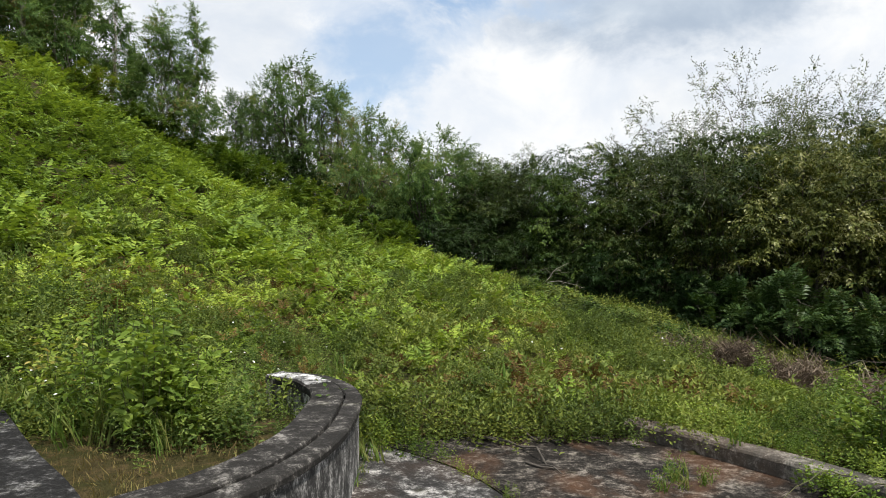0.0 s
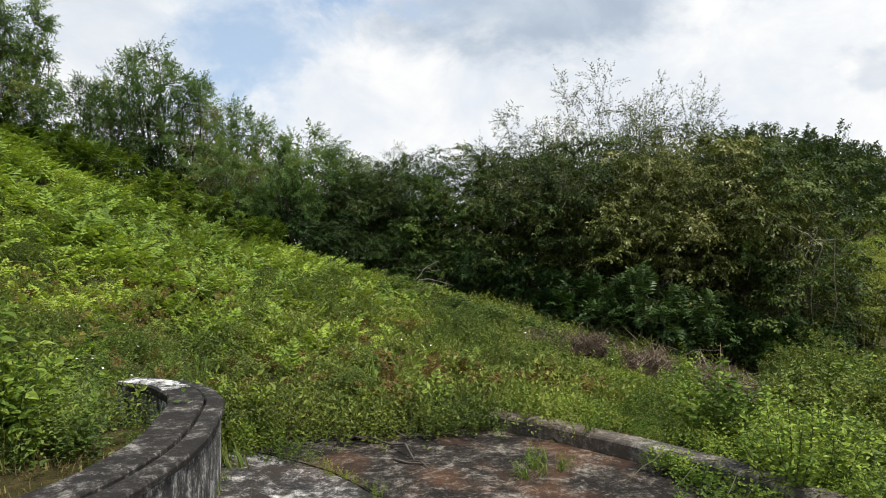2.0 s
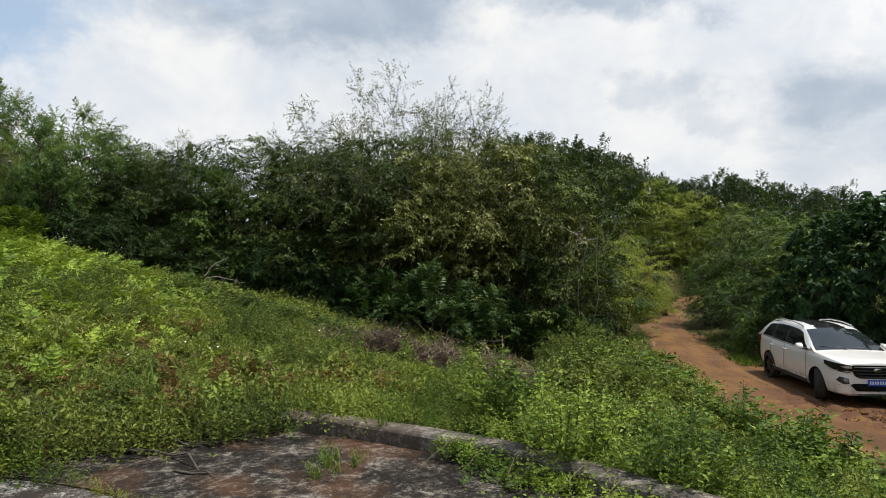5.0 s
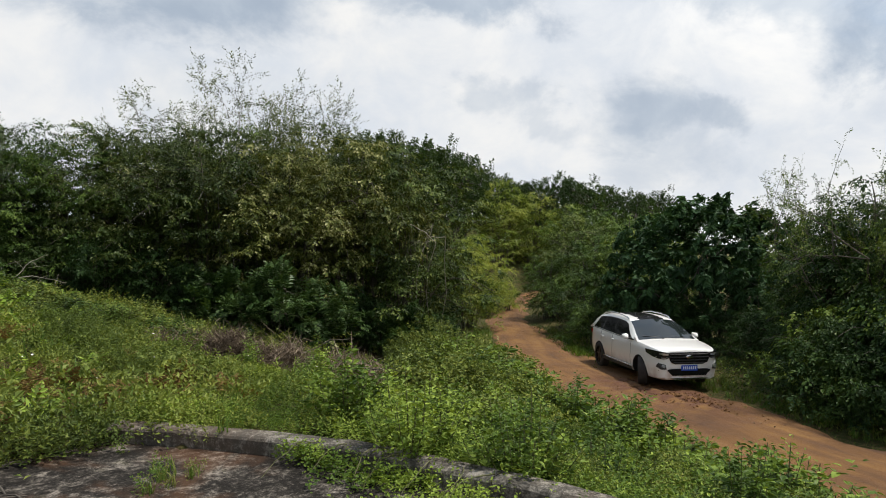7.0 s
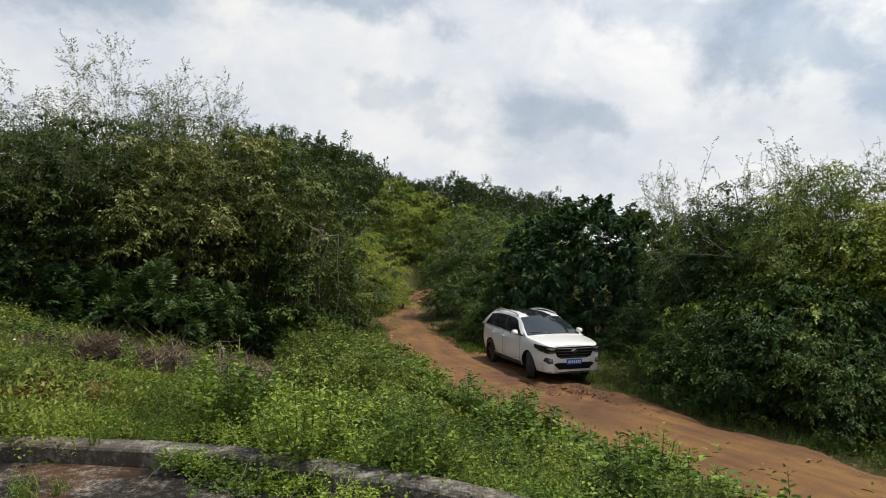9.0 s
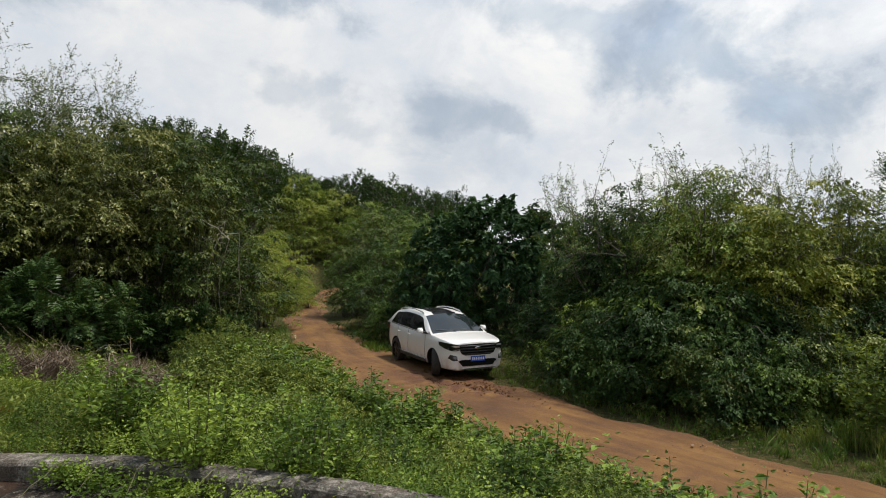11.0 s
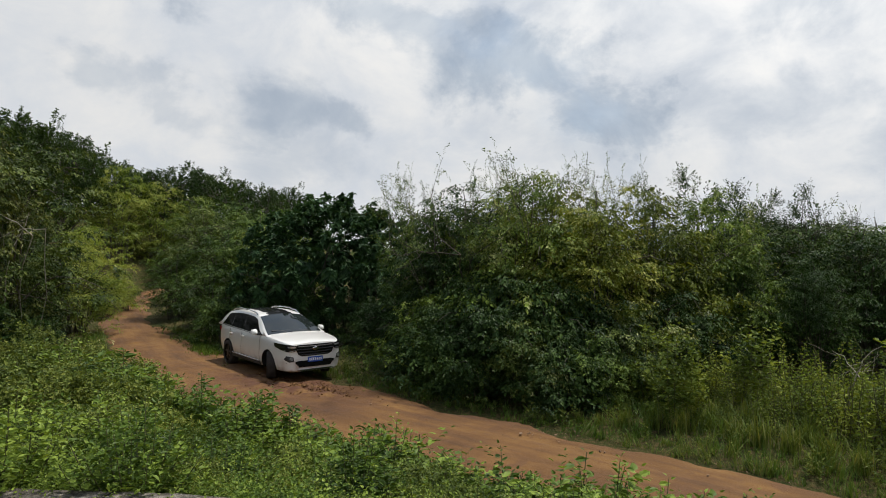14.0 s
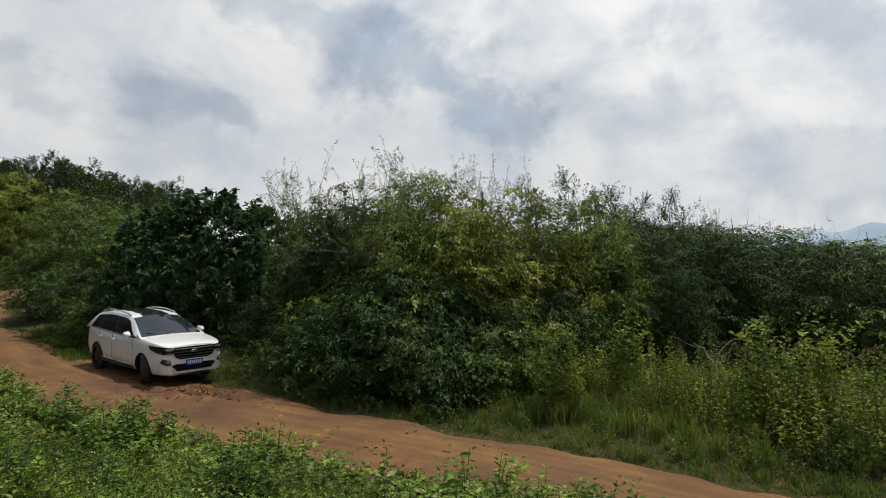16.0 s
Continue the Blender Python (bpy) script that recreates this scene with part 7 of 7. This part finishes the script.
    # dry twigs lying on the slab
    for a, b in (((0.46, 6.0, 0.03), (0.95, 5.0, 0.015)), ((0.22, 6.1, 0.04), (0.75, 5.75, 0.015)), ((0.9, 5.9, 0.02), (0.62, 6.15, 0.12)), ((0.72, 5.3, 0.012), (0.98, 5.12, 0.012))):
        v, q = limb(rng, a, b, 0.012, 0.005, 0.015, 7, 5)
        tagged(new("twig", mesh_of("twig", v, q, BARK, True)), "dry brown twig lying on the slab", "twig", "fallen twigs")


def make_dead_heaps():
    rng = np.random.default_rng(113)
    stalks = [blades(rng, 12, 0.5, 0.16, 0.006) for _ in range(5)]
    curls = [blades(rng, 10, 0.24, 0.12, 0.007) for _ in range(4)]
    for az, d, wide, deep, tall, count in HEAPS:
        a = radians(az)
        u, w = rng.uniform(-1.15, 1.15, count) + rng.normal(0, 0.15, count), rng.normal(0, 0.5, count).clip(-1.2, 1.2)
        x = d * math.sin(a) + u * wide * math.cos(a) + w * deep * math.sin(a)
        y = d * math.cos(a) - u * wide * math.sin(a) + w * deep * math.cos(a)
        z = ground_z(x, y) + tall * np.exp(-(0.7 * u ** 2 + w ** 2)) * (0.75 + 0.6 * lumps(x, y, 1.7, 4)) * rng.uniform(0.6, 1.1, count) + 0.10
        v, q = stamp(stalks, np.stack([x, y, z], -1), upright(count, rng, 1.4), rng.uniform(0.5, 1.0, count), rng)
        heap = tagged(new("brush_heap"), "heap of dead brown stalks and cut brush in the weeds", "brush heap", "dead brush heaps")
        tagged(adopt(new("brush", mesh_of("brush", v, q, STRAW)), heap), kind="stuff")
        v, q = stamp(curls, np.stack([x, y, z], -1) + rng.normal(0, 0.08, (count, 3)), upright(count, rng, 1.0), rng.uniform(0.6, 1.2, count), rng)
        tagged(adopt(new("withered_leaves", mesh_of("withered_leaves", v, q, STRAW)), heap), kind="stuff")
        for _ in range(6):
            k = rng.integers(0, count)
            a0 = np.array([x[k], y[k], z[k] - 0.05])
            v, q = limb(rng, a0, a0 + np.array([*rng.normal(0, 0.5, 2), rng.uniform(0.0, 0.3)]), 0.012, 0.004, 0.06, 6, 4)
            adopt(new("stick", mesh_of("stick", v, q, BARK, True)), heap)


def make_dead_branches():
    """Bare pale sticks caught in the dark shrubs."""
    rng = np.random.default_rng(127)
    for az, d, z, length, lean, thick in ((9.0, 21.4, 0.95, 0.9, 38, 0.013), (9.1, 21.2, 0.9, 1.1, -9, 0.011), (40.8, 21.5, 1.9, 1.3, 150, 0.016), (41.6, 21.7, 2.1, 1.2, 195, 0.014),
                                          (39.6, 21.5, 1.6, 1.0, 70, 0.014), (103.6, 15.0, -0.9, 0.9, 60, 0.014), (104.2, 15.1, -0.9, 0.8, 130, 0.012)):
        a, e = radians(az), radians(lean)
        base = np.array([d * math.sin(a), d * math.cos(a), z])
        side = np.array([math.cos(a), -math.sin(a), 0])
        tip = base + (side * math.cos(e) + np.array([0, 0, math.sin(e)])) * length
        foot = base + np.array([math.sin(a), math.cos(a), 0]) * 1.7
        foot[2] = float(ground_z(foot[0], foot[1])) - 0.1
        items = [limb(rng, foot, base, thick, thick, 0.05, 5, 4), limb(rng, base, tip, thick, thick * 0.4, 0.10, 7, 5)]
        for k in range(7):
            m = base + (tip - base) * rng.uniform(0.2, 0.95)
            items.append(limb(rng, m, m + rng.normal(0, 0.22, 3), thick * 0.45, thick * 0.15, 0.02, 4, 3))
        v, q = blend(items)
        tagged(new("dead_branch", mesh_of("dead_branch", v, q, PALE_BARK, True)), "bare pale dead branch in the thicket", "branch", "dead branches")


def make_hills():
    """Hills at the skyline, far behind everything, with the blue of the haze put into their colour."""
    m, nt, bsdf, out = material("haze_tinted_hills")
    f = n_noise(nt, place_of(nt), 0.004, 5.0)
    # pale blue base colour imitates the haze of distance
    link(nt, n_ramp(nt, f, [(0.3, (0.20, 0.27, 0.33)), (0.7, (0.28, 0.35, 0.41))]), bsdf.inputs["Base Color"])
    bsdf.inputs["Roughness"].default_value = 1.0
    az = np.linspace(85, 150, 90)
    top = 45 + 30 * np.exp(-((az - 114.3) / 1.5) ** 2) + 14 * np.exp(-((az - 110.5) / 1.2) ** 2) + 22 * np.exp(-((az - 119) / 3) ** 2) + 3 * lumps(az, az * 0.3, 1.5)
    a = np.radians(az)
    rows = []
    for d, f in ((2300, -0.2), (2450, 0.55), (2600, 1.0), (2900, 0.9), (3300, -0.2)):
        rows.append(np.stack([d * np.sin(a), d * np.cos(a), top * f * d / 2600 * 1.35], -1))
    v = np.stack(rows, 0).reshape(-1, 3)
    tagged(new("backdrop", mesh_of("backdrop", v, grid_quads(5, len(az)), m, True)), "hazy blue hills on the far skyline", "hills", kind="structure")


DRY = leaf_material("dry_grass", [(0.1, (0.10, 0.075, 0.03)), (0.5, (0.22, 0.17, 0.07)), (0.95, (0.20, 0.22, 0.06))], 1.5, 0.2, 0.8)
BED_LEAF = leaf_material("yellowing_leaves", [(0.1, (0.094, 0.156, 0.025)), (0.55, (0.188, 0.275, 0.044)), (0.85, (0.300, 0.362, 0.075)), (0.97, (0.450, 0.375, 0.125))], 0.9, 0.35)


def make_bank_bushes():
    """Leafy bushes and single tall shoots along the brink above the track and on the bank."""
    rng = np.random.default_rng(131)
    kinds = []
    for name, label, group, stems, tall, wide, leaf in (("bank_bush", "small leafy green bush crowding the bank above the track", "leafy bushes on the bank", 20, 0.8, 0.34, 0.055),
                                                        ("bank_bush", "spreading leafy bush with pointed shoots on the bank", "leafy bushes on the bank", 26, 0.7, 0.42, 0.048),
                                                        ("bank_bush", "dense dark green leafy bush on the bank", "leafy bushes on the bank", 22, 0.75, 0.36, 0.060),
                                                        ("upright_weed", "single tall leafy weed shoot standing above the bank", "upright weeds on the bank", 7, 0.8, 0.10, 0.050)):
        bush = tagged(new(name), label, "bush" if name == "bank_bush" else "weed", group)
        wood, crown = bank_bush(rng, stems, tall, wide, leaf)
        tagged(adopt(new("stem", mesh_of("stem", *wood, STEM, True)), bush), kind="stuff")
        adopt(new("crown", mesh_of("crown", *crown, BANK_GREEN)), bush)
        TALL[bush.name] = float(crown[0][:, 2].max()) * 0.97
        kinds.append(bush)
    used = set()

    def plant(k, az, d, **how):
        grow = 1 + 0.105 * float(smooth(5, 42, az))
        (again if k in used else put)(kinds[k], az / 0.992, d / grow, turn=rng.uniform(0, 360), **how)
        used.add(k)

    # the brink: bearing, distance, elevation of the tips
    line = ((42.1, 13.0, -7.4), (44.0, 12.6, -8.0), (46.0, 12.0, -8.7), (47.8, 11.4, -9.4), (49.4, 10.9, -10.2), (51.2, 10.4, -11.0), (52.8, 10.2, -11.4), (54.6, 9.9, -12.2), (56.2, 9.3, -12.0), (57.4, 9.2, -11.9), (59.2, 8.8, -13.6), (61.2, 8.3, -15.2), (62.8, 8.0, -15.8), (64.2, 7.7, -15.4), (65.8, 7.5, -16.0), (67.4, 7.2, -14.7), (69.0, 7.0, -15.4), (70.6, 6.9, -17.5), (72.6, 6.7, -17.6), (74.6, 6.6, -18.4), (76.6, 6.5, -18.4), (79.4, 6.4, -18.6), (81.4, 6.3, -18.6), (83.6, 6.2, -17.4), (85.4, 6.2, -18.8), (88.0, 6.1, -19.4), (90.2, 6.0, -18.6), (92.5, 6.0, -18.8), (95.6, 6.0, -18.4), (98.0, 6.0, -19.0))
    for k, (az, d, top) in enumerate(line):
        plant((0, 1, 2)[k % 3], az, d, top=top + 0.55, scale=rng.uniform(1.1, 1.45))
        plant((1, 2, 0)[k % 3], az + rng.uniform(-0.6, 0.8), d - rng.uniform(0.45, 0.7), top=top - rng.uniform(0.8, 2.0), scale=rng.uniform(1.2, 1.6))
    for az, d, top in ((53.1, 9.9, -9.6), (68.1, 7.0, -13.8), (67.7, 7.1, -14.2), (78.0, 6.3, -15.8), (86.4, 6.1, -16.2), (83.6, 6.2, -17.0), (92.5, 5.9, -18.1), (95.7, 5.9, -17.5), (90.2, 6.0, -17.7), (57.1, 9.0, -11.6), (60.2, 8.4, -14.4), (25.9, 12.2, -6.4), (30.9, 12.0, -6.9), (31.5, 11.6, -7.6), (25.4, 11.9, -7.2)):
        plant(3, az, d, top=top, scale=1.2)
    # darker broad-leaved creepers along the upper edge of the slope
    for u in np.linspace(0, 1, 22):
        az = 6.5 + 14.5 * u + rng.uniform(-0.4, 0.4)
        d = 19.0 - 4.6 * u + rng.uniform(-0.7, 0.7)
        plant(int(rng.integers(0, 3)), az, d, leaf=MOSS if rng.uniform() < 0.5 else WEED, scale=rng.uniform(1.1, 1.7), tall=0.6)
    # low clumps on the slope above the kerb
    for gx in np.arange(-1.2, 6.8, 0.85):
        for gy in np.arange(6.9, 12.6, 0.85):
            x, y = gx + rng.uniform(-0.35, 0.35), gy + rng.uniform(-0.35, 0.35)
            az, d = float(bearing(x, y)), math.hypot(x, y)
            if az > 36 or d > 12.6 or in_court(x, y) or rng.uniform() < 0.3 or on_heap(np.array([x]), np.array([y]))[0]:
                continue
            low = float(before_heap(np.array([x]), np.array([y]))[0])
            plant(int(rng.integers(0, 3)), az, d, leaf=SLOPE_WEED, scale=rng.uniform(0.38, 0.68) * (1 - 0.3 * low), tall=0.75)
    # the rest of the bank, on a loose grid
    for gx in np.arange(3.4, 11.5, 0.92):
        for gy in np.arange(-2.5, 11.5, 0.92):
            x, y = gx + rng.uniform(-0.3, 0.3), gy + rng.uniform(-0.3, 0.3)
            r, half, _ = road_at(x, y)
            az, d = float(bearing(x, y)), math.hypot(x, y)
            brink = np.interp(az, [42, 52, 60, 68, 80, 98], [13.0, 10.3, 8.6, 7.1, 6.4, 6.0])
            if r < half + 0.9 or az < 30 or az > 99 or d > brink - 0.9 or d < 4.6 or in_court(x, y) or on_heap(np.array([x]), np.array([y]))[0]:
                continue
            plant(int(rng.integers(0, 3)), az, d, scale=rng.uniform(0.6, 1.0) * (0.7 if az < 42 and d > 7 else 1.0))


def make_mud_clods():
    """Crumbled wet clay thrown up by wheels in front of the car."""
    rng = np.random.default_rng(141)
    ball = unit(np.array([(x, y, z) for x in (-1, 1) for y in (-1, 1) for z in (-1, 1)], float))
    q = np.array([[0, 1, 3, 2], [4, 6, 7, 5], [0, 4, 5, 1], [2, 3, 7, 6], [0, 2, 6, 4], [1, 5, 7, 3]])
    kinds = [(ball * rng.uniform(0.6, 1.2, (8, 1)) * np.array([1.0, 0.8, 0.6]), q) for _ in range(5)]
    n = 620
    u, w = rng.normal(0, 1.0, n), rng.normal(0, 0.5, n)
    x, y = 15.4 - 0.32 * u + 0.95 * w, 9.0 - 0.95 * u - 0.32 * w
    r, half, level = road_at(x, y)
    m = r < half + 0.2
    x, y, z = x[m], y[m], level[m] + 0.01
    v, f = stamp(kinds, np.stack([x, y, z], -1), upright(len(x), rng, 0.5), rng.gamma(2.0, 0.009, len(x)) + 0.008, rng)
    tagged(new("mud_clods", mesh_of("mud_clods", v, f, CLAY)), "crumbled clods of churned red clay", "clods", kind="stuff")


def make_gravel():
    """Small pale stones strewn over the clay."""
    rng = np.random.default_rng(151)
    ball = unit(np.array([(x, y, z) for x in (-1, 1) for y in (-1, 1) for z in (-1, 1)], float))
    q = np.array([[0, 1, 3, 2], [4, 6, 7, 5], [0, 4, 5, 1], [2, 3, 7, 6], [0, 2, 6, 4], [1, 5, 7, 3]])
    kinds = [(ball * rng.uniform(0.6, 1.2, (8, 1)) * np.array([1.0, 0.8, 0.55]), q) for _ in range(5)]
    x, y = scatter(rng, (7, 16, -7, 8), 14, lambda x, y, r: (road_at(x, y)[0] < road_at(x, y)[1] + 0.1) & (r.uniform(0, 1, len(x)) < smooth(-0.25, 0.35, lumps(x, y, 1.1, 9))))
    v, f = stamp(kinds, np.stack([x, y, road_at(x, y)[2] + 0.004], -1), upright(len(x), rng, 0.5), rng.gamma(2.0, 0.0045, len(x)) + 0.006, rng)
    tagged(new("gravel", mesh_of("gravel", v, f, plain("dusty_gravel", (0.26, 0.17, 0.11), 0.9, vary=0.4, scale=3.0))), "small pale stones strewn over the clay track", "gravel", kind="stuff")


make_bed_plants()
make_gravel()
make_mud_clods()
make_bank_bushes()
make_court_weeds()
make_dead_heaps()
make_dead_branches()
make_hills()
